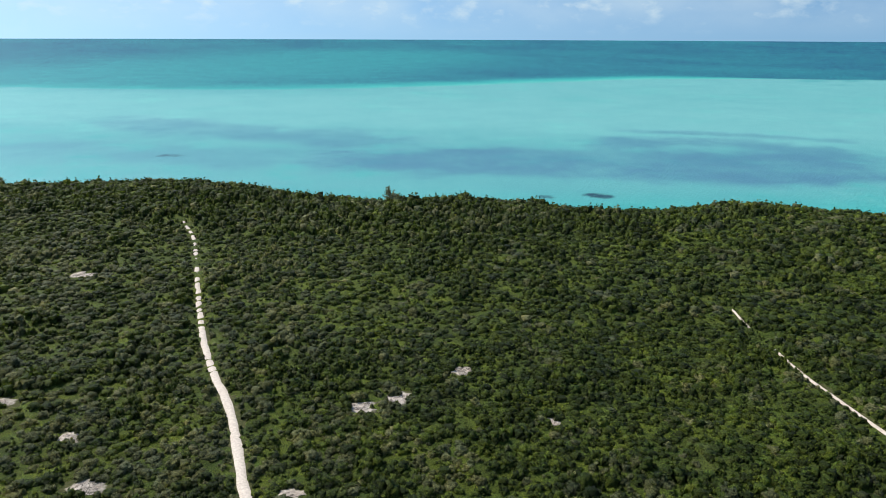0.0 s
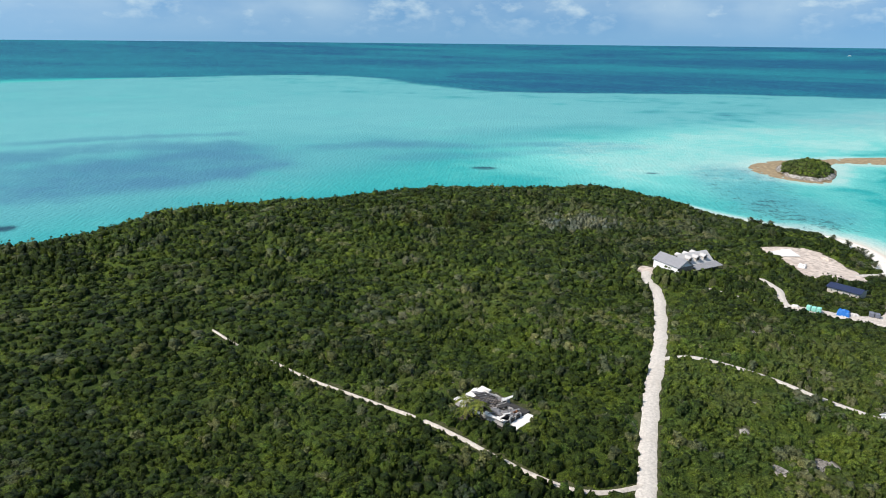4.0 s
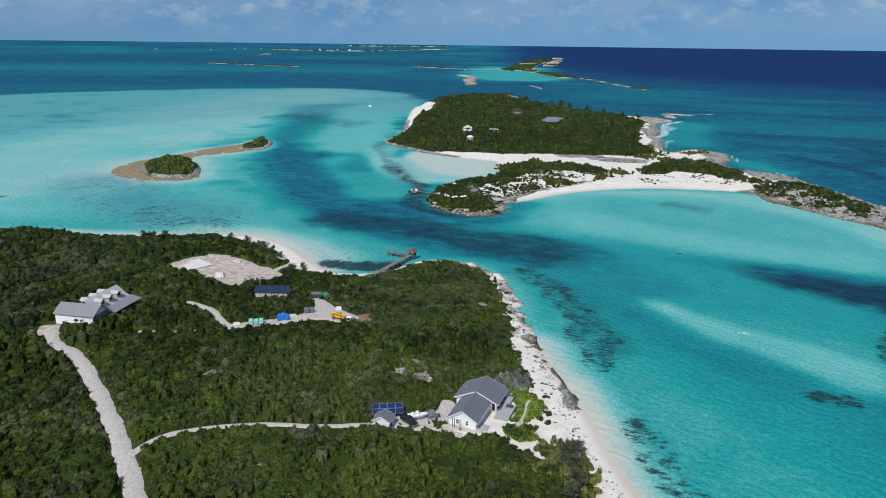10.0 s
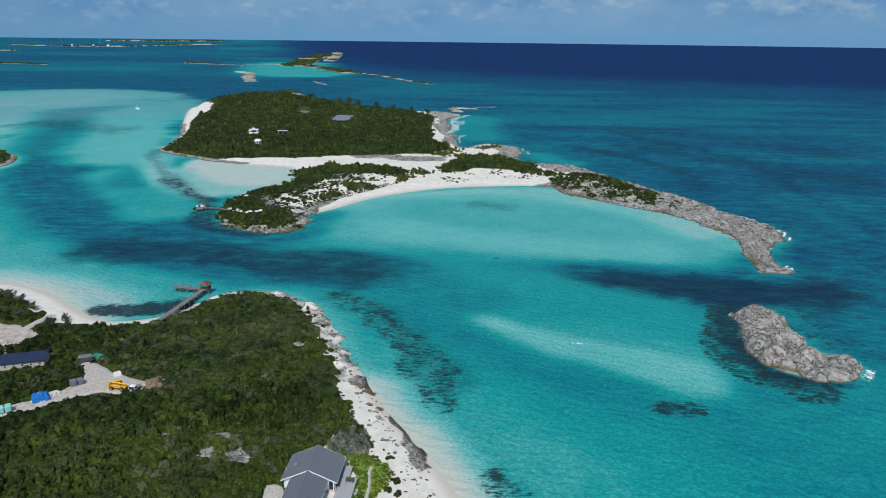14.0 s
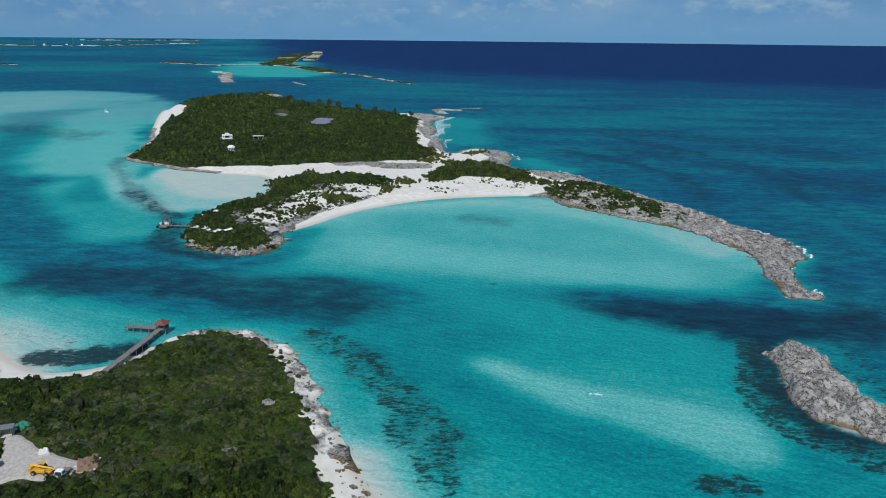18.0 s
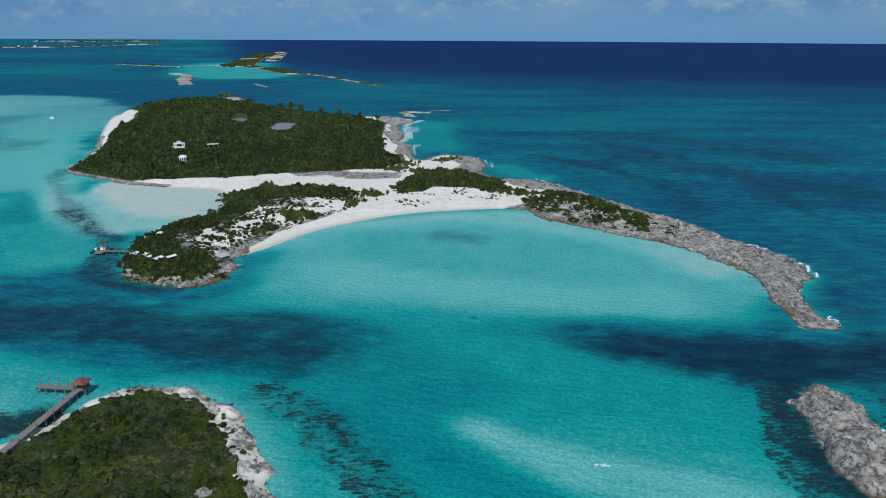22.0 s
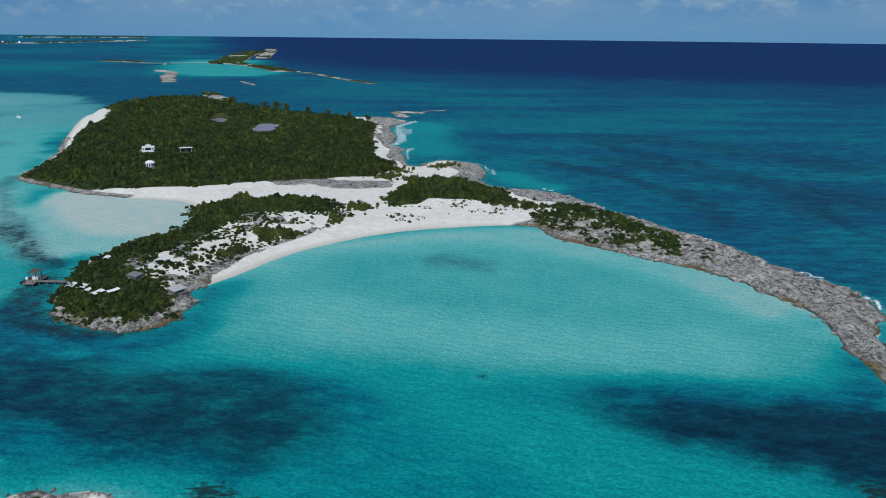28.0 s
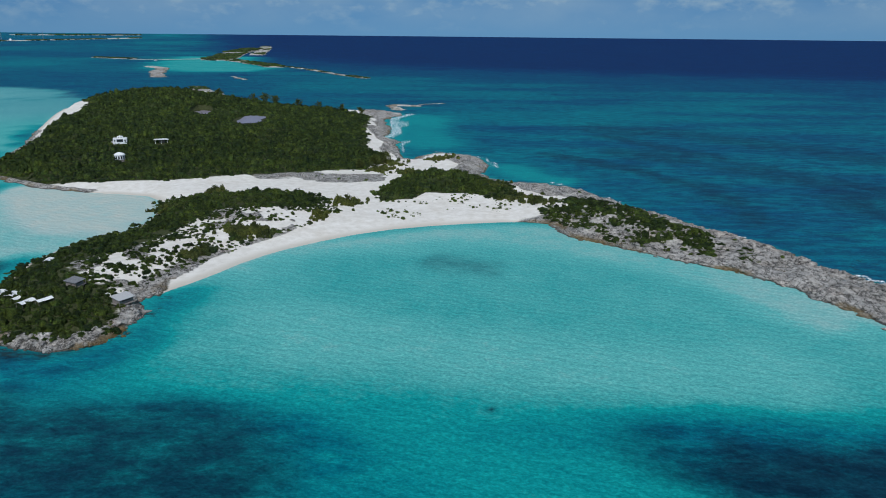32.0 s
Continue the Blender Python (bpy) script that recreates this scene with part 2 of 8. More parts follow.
    ripple_light = calc(n, l, "ADD", calc(n, l, "MULTIPLY", noise_node(n, l, 0.8, 5, 0.75, rip_map.outputs["Vector"]), 0.85), calc(n, l, "MULTIPLY", chop, 0.15))
    col = mix(n, l, span(n, l, depth, 0.06, 0.4, 0.2, 0.9), col, ramp(n, l, ripple_light, [(0.38, (0.72, 0.83, 0.85)), (0.5, (0.98, 0.98, 0.98)), (0.62, (1.34, 1.2, 1.16))]), "MULTIPLY")
    # open-water chop: its lit and shaded faces are painted in too
    chop_light = noise_node(n, l, 0.15, 7, 0.82, chop_map.outputs["Vector"])
    col = mix(n, l, span(n, l, depth, 0.36, 0.56, 0.0, 1.0), col, ramp(n, l, chop_light, [(0.42, (0.45, 0.58, 0.68)), (0.5, (0.93, 0.94, 0.95)), (0.58, (1.5, 1.36, 1.24))]), "MULTIPLY")
    # bright crests and dark troughs of wavelets, as colour
    wavelet_light = noise_node(n, l, 1.5, 3, 0.6, rip_map.outputs["Vector"])
    col = mix(n, l, span(n, l, depth, 0.04, 0.2, 0.2, 1.0), col, ramp(n, l, wavelet_light, [(0.40, (0.78, 0.85, 0.86)), (0.5, (0.98, 0.98, 0.98)), (0.60, (1.34, 1.2, 1.17))]), "MULTIPLY")
    foam = span(n, l, calc(n, l, "ADD", attr(n, "foam"), calc(n, l, "MULTIPLY", noise_node(n, l, 0.75, 6, 0.7), 1.3)), 1.28, 1.45)
    col = mix(n, l, foam, col, (0.82, 0.86, 0.86))
    n.remove(b)
    b, gloss, both = n.new("ShaderNodeBsdfDiffuse"), n.new("ShaderNodeBsdfGlossy"), n.new("ShaderNodeMixShader")
    l.new(col, b.inputs["Color"])
    gloss.inputs["Roughness"].default_value = 0.5
    gloss.inputs["Color"].default_value = (0.55, 0.8, 1.0, 1)
    fres = n.new("ShaderNodeFresnel")
    fres.inputs["IOR"].default_value = 1.33
    # a ruffled surface mirrors far less of the low sky than a flat one
    l.new(calc(n, l, "MINIMUM", calc(n, l, "MULTIPLY", fres.outputs["Fac"], 0.5), 0.075), both.inputs["Fac"])
    l.new(b.outputs["BSDF"], both.inputs[1])
    l.new(gloss.outputs["BSDF"], both.inputs[2])
    l.new(both.outputs["Shader"], n["Material Output"].inputs["Surface"])
    wave = n.new("ShaderNodeTexWave")
    wave.inputs["Scale"].default_value, wave.inputs["Distortion"].default_value, wave.inputs["Detail"].default_value = 0.075, 9.0, 4.0
    wave.inputs["Detail Scale"].default_value = 1.6
    turn = n.new("ShaderNodeMapping")
    turn.inputs["Rotation"].default_value = (0, 0, 0.9)
    l.new(coords(n), turn.inputs["Vector"])
    l.new(turn.outputs["Vector"], wave.inputs["Vector"])
    h = calc(n, l, "ADD", calc(n, l, "MULTIPLY", wave.outputs["Fac"], 0.5), noise_node(n, l, 0.8, 5, 0.65))
    bump(n, l, b, h, 0.6, 0.45)
    bump(n, l, gloss, h, 0.6, 0.45)
    return m


def leaf_material(name, dark, light, dry, dry_amount=0.25, hue=(1.25, 1.08, 0.8)):
    """Leaves: each bush has its own tone and greyer patches; fine dark gaps and bright tips are multiplied into the
    colour.
    """
    m, n, l, b = material(name)
    tint = attr(n, "tint")
    geo = n.new("ShaderNodeNewGeometry")
    var = calc(n, l, "ADD", calc(n, l, "MULTIPLY", tint, 0.8), calc(n, l, "MULTIPLY", geo.outputs["Random Per Island"], 0.62))
    patch = noise_node(n, l, 0.028, 5, 0.62)
    col = ramp(n, l, var, [(0.05, dark), (0.5, tuple(a * 0.6 + c * 0.4 for a, c in zip(dark, light))), (0.95, light)])
    cool = noise_node(n, l, 0.16, 4, 0.6)
    col = mix(n, l, span(n, l, cool, 0.46, 0.7, 0, 0.75), col, mix(n, l, 1.0, col, (0.76, 0.95, 1.3), "MULTIPLY"))
    clump = noise_node(n, l, 1.1, 4, 0.6)
    col = mix(n, l, span(n, l, clump, 0.5, 0.72, 0, 0.75), col, mix(n, l, 1.0, col, hue, "MULTIPLY"))
    # dark gaps and bright tips put into the colour, in step with the bump
    speckle = noise_node(n, l, 3.2, 5, 0.85)
    col = mix(n, l, 1.0, col, ramp(n, l, speckle, [(0.37, (0.22, 0.25, 0.22)), (0.5, (1.0, 1.0, 1.0)), (0.63, (2.5, 2.35, 1.9))]), "MULTIPLY")
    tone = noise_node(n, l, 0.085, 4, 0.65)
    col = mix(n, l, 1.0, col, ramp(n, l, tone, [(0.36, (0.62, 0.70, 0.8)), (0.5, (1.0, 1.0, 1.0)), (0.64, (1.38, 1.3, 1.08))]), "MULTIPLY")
    amount = span(n, l, calc(n, l, "ADD", patch, calc(n, l, "MULTIPLY", tint, 0.22)), 0.6, 0.82, 0, dry_amount * 2)
    l.new(mix(n, l, amount, col, dry), b.inputs["Base Color"])
    b.inputs["Roughness"].default_value = 0.62
    b.inputs["Specular IOR Level"].default_value = 0.16
    bump(n, l, b, calc(n, l, "ADD", speckle, clump), 1.0, 0.7)
    thin, both, out = n.new("ShaderNodeBsdfTranslucent"), n.new("ShaderNodeMixShader"), n["Material Output"]
    l.new(mix(n, l, 1.0, mix(n, l, amount, col, dry), (1.5, 1.6, 0.8), "MULTIPLY"), thin.inputs["Color"])
    both.inputs["Fac"].default_value = 0.22
    l.new(b.outputs["BSDF"], both.inputs[1])
    l.new(thin.outputs["BSDF"], both.inputs[2])
    l.new(both.outputs["Shader"], out.inputs["Surface"])
    return m


GROUND, SEA = ground_material(), sea_material()
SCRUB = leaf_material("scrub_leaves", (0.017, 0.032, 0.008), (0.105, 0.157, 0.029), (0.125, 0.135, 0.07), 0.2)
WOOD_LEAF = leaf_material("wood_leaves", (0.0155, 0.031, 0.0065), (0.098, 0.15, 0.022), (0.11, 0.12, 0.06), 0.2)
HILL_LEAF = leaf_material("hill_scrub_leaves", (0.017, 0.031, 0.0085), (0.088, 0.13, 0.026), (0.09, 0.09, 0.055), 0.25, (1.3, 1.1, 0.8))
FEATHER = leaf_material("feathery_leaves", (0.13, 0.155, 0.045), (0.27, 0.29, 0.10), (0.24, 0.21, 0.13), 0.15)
LAWN = plain("lawn_grass", (0.17, 0.26, 0.035), 0.9, 0.8, 0.5, bump_d=0.2, stain=(0.7, 0.75, 0.9))
BARK = plain("bark", (0.16, 0.13, 0.10), 0.9, 6, 0.4, bump_d=0.02)
TRACK = plain("coral_sand", (0.50, 0.468, 0.42), 0.95, 0.4, 0.28, bump_d=0.06, stain=(0.72, 0.68, 0.62))
DIRT = plain("bare_earth", (0.50, 0.43, 0.37), 0.95, 0.12, 0.45, bump_d=0.06, stain=(0.62, 0.57, 0.52))


# ---- plan helpers ----
def vnoise(x, y, seed=0):
    """Smooth value noise from 0 to 1 over arrays."""
    xi, yi = np.floor(x).astype(np.int64), np.floor(y).astype(np.int64)
    u, v = x - xi, y - yi
    u, v = u * u * (3 - 2 * u), v * v * (3 - 2 * v)

    def h(a, b):
        k = (a * 374761393 + b * 668265263 + seed * 974634777) & 0xFFFFFFFF
        k = ((k ^ (k >> 13)) * 1274126177) & 0xFFFFFFFF
        return ((k ^ (k >> 16)) & 0xFFFF) / 65535.0

    return (h(xi, yi) * (1 - u) + h(xi + 1, yi) * u) * (1 - v) + (h(xi, yi + 1) * (1 - u) + h(xi + 1, yi + 1) * u) * v


def fbm(x, y, size, octaves=4, seed=0):
    total, amp, norm = 0.0, 1.0, 0.0
    for o in range(octaves):
        total = total + amp * vnoise(x / size * 2**o + 17.3 * o, y / size * 2**o - 9.1 * o, seed + o)
        norm, amp = norm + amp, amp * 0.5
    return total / norm


def line_dist(px, py, pts):
    """Distance from points to a polyline."""
    best = np.full(px.shape, 1e9)
    for (ax, ay), (bx, by) in zip(pts[:-1], pts[1:]):
        dx, dy = bx - ax, by - ay
        t = np.clip(((px - ax) * dx + (py - ay) * dy) / (dx * dx + dy * dy + 1e-9), 0, 1)
        best = np.minimum(best, (px - ax - t * dx) ** 2 + (py - ay - t * dy) ** 2)
    return np.sqrt(best)


def within(px, py, poly):
    inside = np.zeros(px.shape, bool)
    for (ax, ay), (bx, by) in zip(poly, poly[1:] + poly[:1]):
        if ay == by:
            continue
        cross = (ay > py) != (by > py)
        inside ^= cross & (px < (bx - ax) * (py - ay) / (by - ay) + ax)
    return inside


def inland(px, py, poly):
    """Signed distance to a closed outline, positive inside."""
    d = line_dist(px, py, poly + poly[:1])
    return np.where(within(px, py, poly), d, -d)


def rounded(pts, closed=True, times=2):
    """Corner cutting: a smooth line along the given one."""
    for _ in range(times):
        out = []
        pairs = list(zip(pts, pts[1:] + pts[:1])) if closed else list(zip(pts[:-1], pts[1:]))
        for (ax, ay), (bx, by) in pairs:
            out += [(0.75 * ax + 0.25 * bx, 0.75 * ay + 0.25 * by), (0.25 * ax + 0.75 * bx, 0.25 * ay + 0.75 * by)]
        if not closed:
            out = [pts[0]] + out + [pts[-1]]
        pts = out
    return pts


def step(a, b, v):
    t = np.clip((v - a) / (b - a), 0, 1)
    return t * t * (3 - 2 * t)


def sheet(name, verts, faces, mat, attrs=None, smooth=True):
    """A mesh object from arrays; faces is an (n, 3) or (n, 4) array of indices."""
    me = bpy.data.meshes.new(name)
    k = faces.shape[1]
    me.vertices.add(len(verts))
    me.vertices.foreach_set("co", np.ascontiguousarray(verts, np.float32).ravel())
    me.loops.add(faces.size)
    me.loops.foreach_set("vertex_index", np.ascontiguousarray(faces, np.int32).ravel())
    me.polygons.add(len(faces))
    me.polygons.foreach_set("loop_start", np.arange(0, faces.size, k, dtype=np.int32))
    me.polygons.foreach_set("use_smooth", np.full(len(faces), smooth))
    for key, v in (attrs or {}).items():
        me.attributes.new(key, "FLOAT", "POINT").data.foreach_set("value", np.ascontiguousarray(v, np.float32))
    me.update(calc_edges=True)
    me.materials.append(mat)
    return new(name, me)


def grid_faces(nu, nv, keep=None):
    i = np.arange((nu - 1) * (nv - 1))
    a = (i // (nv - 1)) * nv + i % (nv - 1)
    f = np.stack([a, a + nv, a + nv + 1, a + 1], 1)
    return f if keep is None else f[keep[f].any(1)]


def compact(verts, faces, attrs):
    used = np.zeros(len(verts), bool)
    used[faces] = True
    idx = np.cumsum(used) - 1
    return verts[used], idx[faces], {k: v[used] for k, v in attrs.items()}


# ---- the plan: coasts and scrub limits, in metres ----
MAIN = rounded([(-420, -75), (-250, -70), (-120, -45), (-20, -18), (60, 0), (120, 6), (165, 7), (181, 8), (195, 7), (212, 7), (229, 9), (242, 9), (259, 9)]
               + [(268, 8), (282, 6), (299, 5), (312, 6), (318, 7), (333, 12), (344, 20), (348, 31), (345, 40), (336, 50), (330, 60), (331, 76), (337, 83), (350, 90), (375, 101)]
               + [(392, 114), (402, 132), (402, 168), (405, 203), (411, 218), (424, 236), (420, 262), (392, 300), (366, 332), (325, 372), (262, 386), (205, 394), (140, 404)]
               + [(95, 394), (64, 407), (18, 418), (-22, 410), (-66, 430), (-150, 468), (-220, 462), (-300, 474), (-420, 460)])
MAIN_SCRUB = rounded([(-410, -45), (-120, -30), (-20, -2), (60, 12), (120, 19), (150, 22), (162, 20), (176, 14), (181, 26), (189, 25), (199, 21), (211, 20), (226, 17), (239, 18)]
                     + [(264, 16), (288, 13), (304, 13), (318, 13), (336, 19), (344, 31), (341, 40), (332, 50), (326, 58), (322, 64), (327, 82), (336, 97), (354, 104), (381, 121), (398, 139)]
                     + [(399, 168), (401, 202), (407, 220), (419, 236), (409, 260), (382, 296), (356, 326), (322, 366), (261, 381), (204, 390), (140, 400), (94, 391), (63, 403)]
                     + [(18, 414), (-22, 406), (-67, 426), (-150, 464), (-220, 458), (-300, 470), (-410, 456)], times=1)
HILL_COAST = [(690, 12), (745, 41), (785, 28), (841, 12), (916, 6), (1010, -6), (1090, -16), (1167, -31), (1200, -70), (1195, -125), (1140, -180), (1070, -240), (1010, -300),
              (990, -338), (962, -352), (933, -354), (908, -318), (867, -299), (820, -284), (776, -254), (752, -260), (735, -246), (698, -232), (664, -222), (680, -247), (685, -262), (662, -273), (638, -271), (616, -258), (600, -242)]
POINT_COAST = [(592, -241), (565, -244), (553, -262), (525, -266), (487, -264), (453, -264), (424, -264), (400, -266), (382, -258), (364, -259), (345, -258), (332, -254),
               (317, -242), (315, -229), (310, -219), (300, -211), (288, -206), (281, -202), (277, -194), (283, -186), (290, -190), (295, -198), (307, -200), (316, -209)]
BAY_COAST = [(326, -218), (339, -224), (354, -224), (367, -230), (384, -226), (399, -222), (420, -214), (444, -203), (462, -200), (480, -204), (489, -198), (501, -161),
             (506, -126), (499, -90), (490, -68), (474, -46), (466, -31), (460, -24), (447, -22), (437, -16), (432, -8), (432, 3), (444, 16), (458, 23)]
LAGOON_COAST = [(475, 23), (493, 18), (510, 13), (524, 8), (549, -12), (556, -34), (585, -48), (621, -53), (640, -33), (660, -8)]
EAST = rounded(HILL_COAST + POINT_COAST + BAY_COAST + LAGOON_COAST, times=1)
HILL_SCRUB = [(741, 36), (680, -1), (666, -29), (655, -65), (654, -106), (651, -131), (648, -152), (642, -182), (680, -212), (722, -217), (822, -259), (908, -302),
              (1000, -298), (1065, -232), (1130, -175), (1183, -122), (1186, -72), (1165, -52), (1085, -48), (1054, -48), (1020, -42), (992, -32), (944, -11), (900, -2), (841, 5), (785, 23)]
DUNE_SCRUB = [(605, -49), (604, -61), (601, -87), (601, -108), (583, -122), (566, -126), (549, -114), (559, -95), (563, -69), (534, -45), (520, -28), (498, -2), (480, -9), (471, -14), (454, -16), (439, -11),
              (437, -2), (443, 8), (455, 20), (474, 21), (492, 16), (512, 11), (526, 4), (544, -12), (551, -32), (566, -43), (588, -50)]
DUNE_MIX = [(498, -3), (518, -26), (528, -44), (560, -68), (566, -96), (560, -128), (536, -122), (512, -88), (503, -68), (490, -48), (474, -27), (470, -14)]
BACK_SCRUB = [(553, -153), (570, -157), (588, -174), (614, -197), (618, -218), (603, -230), (583, -230), (564, -234), (541, -228), (522, -216), (530, -208), (542, -202), (548, -190), (556, -180), (549, -168)]
POINT_SCRUB = [(498, -213), (512, -238), (508, -252), (480, -254), (453, -249), (434, -251), (410, -240), (402, -227), (420, -216), (443, -210), (462, -206), (483, -206)]
POINT_TUFT = [(403, -241), (404, -252), (392, -240), (391, -229), (397, -232)]
ROCK_ISLET = rounded([(251, -139), (254, -146), (251, -152), (244, -151), (237, -147), (229, -140), (220, -137), (213, -136), (208, -141), (204, -141), (199, -138),
                      (196, -130), (197, -121), (201, -118), (205, -116), (211, -113), (218, -114), (224, -117), (233, -122), (240, -130)], times=1)
ISLET_W = rounded([(600, 235), (625, 238), (655, 226), (640, 200), (592, 186), (562, 186), (561, 207), (576, 225)])
ISLET_E = rounded([(705, 180), (750, 174), (785, 166), (763, 149), (717, 148), (698, 159)])
FLATS = rounded([(583, 253), (617, 257), (651, 246), (672, 224), (700, 214), (735, 186), (760, 165), (715, 155), (690, 168), (672, 198), (655, 210), (584, 184), (554, 182), (552, 209), (563, 232)])


def bumps(x, y, rows):
    return sum(h * np.exp(-((x - cx) ** 2 + (y - cy) ** 2) / (2 * r * r)) for cx, cy, h, r in rows)


MAIN_HILLS = [(115, 135, 3.0, 45), (121, 136, 1.6, 16), (185, 118, 2.6, 27), (202, 36, -1.2, 14), (0, 365, 9.0, 48), (150, 352, 10.5, 54), (300, 305, 7.0, 46), (230, 330, 3.0, 40), (-150, 400, 5.5, 60), (365, 251, 7.5, 28), (-200, 400, 5.0, 80)]
EAST_HILLS = [(1105, -85, 5, 42), (1085, -140, 6, 40), (1050, -115, 13, 70), (1000, -150, 4, 110), (800, -60, 7, 75), (900, -40, 5, 60), (860, -190, 3, 80), (500, -5, 4.5, 24), (560, -85, 3.5, 30), (456, 3, 3.0, 15), (570, -205, 3.0, 26),
              (455, -226, 3.5, 26), (480, -235, 2.0, 18), (630, -255, 2.5, 16)]


def main_height(x, y):
    d = inland(x, y, MAIN)
    d = d + step(246, 262, x) * (y < 60) * (x < 352) * (fbm(x, y, 8, 4, 18) - 0.5) * 9 * step(16, 6, d)
    e = np.maximum(d, 0)
    h = 1.5 * (1 - np.exp(-e / 7)) + 3.2 * (1 - np.exp(-np.maximum(e - 14, 0) / 30))
    h = h + bumps(x, y, MAIN_HILLS) * step(4, 40, d) + (fbm(x, y, 30, 3, 5) - 0.5) * (0.9 + 2.6 * step(150, 230, y) * step(240, 200, x)) * step(5, 30, d)
    stony = step(250, 262, x) * step(24, 6, d) * (y < 60) * (x < 352)
    h = h + stony * (fbm(x, y, 4, 4, 8) - 0.42) * 2.4 * step(0, 3, d)
    return np.where(d > 0, h, np.maximum(d * 0.12, -2.0)), d


def rocky_east(x, y, d):
    """How far the east island's shore is bare limestone."""
    r = step(500, 478, x) * step(-180, -196, y)
    r = np.maximum(r, step(9, 4, d) * step(500, 470, x) * (y > -30))
    r = np.maximum(r, step(20, 10, (fbm(x, y, 12, 3, 30) - 0.5) * 16 + line_dist(x, y, [(645, -264), (600, -244), (560, -250), (500, -262)])))
    r = np.maximum(r, step(19, 9, (fbm(x, y, 20, 3, 28) - 0.5) * 18 + line_dist(x, y, [(700, -240), (800, -272), (880, -305), (960, -330)])) * step(0, -20, y + 200))
    return np.maximum(r, step(7, 3, d) * step(640, 660, x) * (1 - step(930, 970, x) * step(-75, -55, y)))


PONDS = [(957, -142, 23, 9, -13), (881, -170, 30, 12, -22)]


def pond_level(x, y):
    best = np.zeros(x.shape)
    for cx, cy, rx, ry, tn in PONDS:
        c, s = math.cos(radians(tn)), math.sin(radians(tn))
        u, v = (x - cx) * c + (y - cy) * s, (y - cy) * c - (x - cx) * s
        best = np.maximum(best, step(1.3, 1.06, np.hypot(u / rx, v / ry)))
    return best


def east_height(x, y):
    d = inland(x, y, EAST)
    r = rocky_east(x, y, d)
    d = d + r * (fbm(x, y, 9, 4, 19) - 0.5) * 8
    e = np.maximum(d, 0)
    h = (1.0 + 1.2 * r) * (1 - np.exp(-e / (6 - 3 * r))) + bumps(x, y, EAST_HILLS) * step(2, 22, d) + (fbm(x, y, 22, 3, 11) - 0.5) * 0.9 * step(3, 12, d)
    h = h + r * (fbm(x, y, 7, 4, 3) - 0.42) * 3.2 * step(0, 4, d)
    h = h - r * 1.3 * (1 - np.abs(2 * fbm(x * 0.6 + y * 0.4, y * 1.5, 9, 3, 13) - 1)) ** 7 * step(1, 5, d)
    flat = pond_level(x, y)
    h = h * (1 - flat) + 8.6 * flat
    return np.where(d > 0, h, np.maximum(d * 0.12, -2.0)), d


def islet_height(poly, top, reach, rough):
    def f(x, y):
        d = inland(x, y, poly)
        e = np.maximum(d, 0)
        if rough > 2:
            d = d + (fbm(x, y, 9, 5, 17) - 0.5) * 11
            e = np.maximum(d, 0)
            ridge = 1 - np.abs(2 * fbm(x * 0.8 + y * 0.5, y * 0.9 - x * 0.3, 11, 4, 27) - 1)
            h = top * (1 - np.exp(-e / reach)) * (0.35 + 0.9 * ridge**2) + rough * (fbm(x, y, 3, 4, 7) - 0.45) * step(0, 2, d)
        else:
            h = top * (1 - np.exp(-e / reach)) + rough * (fbm(x, y, 6, 4, 7) - 0.42) * step(0, 3, d)
        return np.where(d > 0, h, np.maximum(d * 0.2, -2.0)), d
    return f


def terrain(name, xs, ys, height, cover, label, mat=None):
    gx, gy = np.meshgrid(xs, ys, indexing="ij")
    x, y = gx.ravel(), gy.ravel()
    z, d = height(x, y)
    sand, rock = cover(x, y, z, d)
    v, f, a = compact(np.stack([x, y, z], 1), grid_faces(len(xs), len(ys), d > -6), {"sand": sand, "rock": rock})
    return tagged(sheet(name, v, f, mat or GROUND, a), label, "ground", kind="structure")


# ---- sea ----
SEA_CENTRE = (115.0, 35.0)


def sea_level(x, y):
    """Flat sea; past two kilometres it lifts gently, so that its rim, a good way short of the true one, meets the true horizon."""
    r = np.hypot(x - SEA_CENTRE[0], y - SEA_CENTRE[1])
    return 76 * np.clip((r - 2200) / 2750, 0, None) ** 2


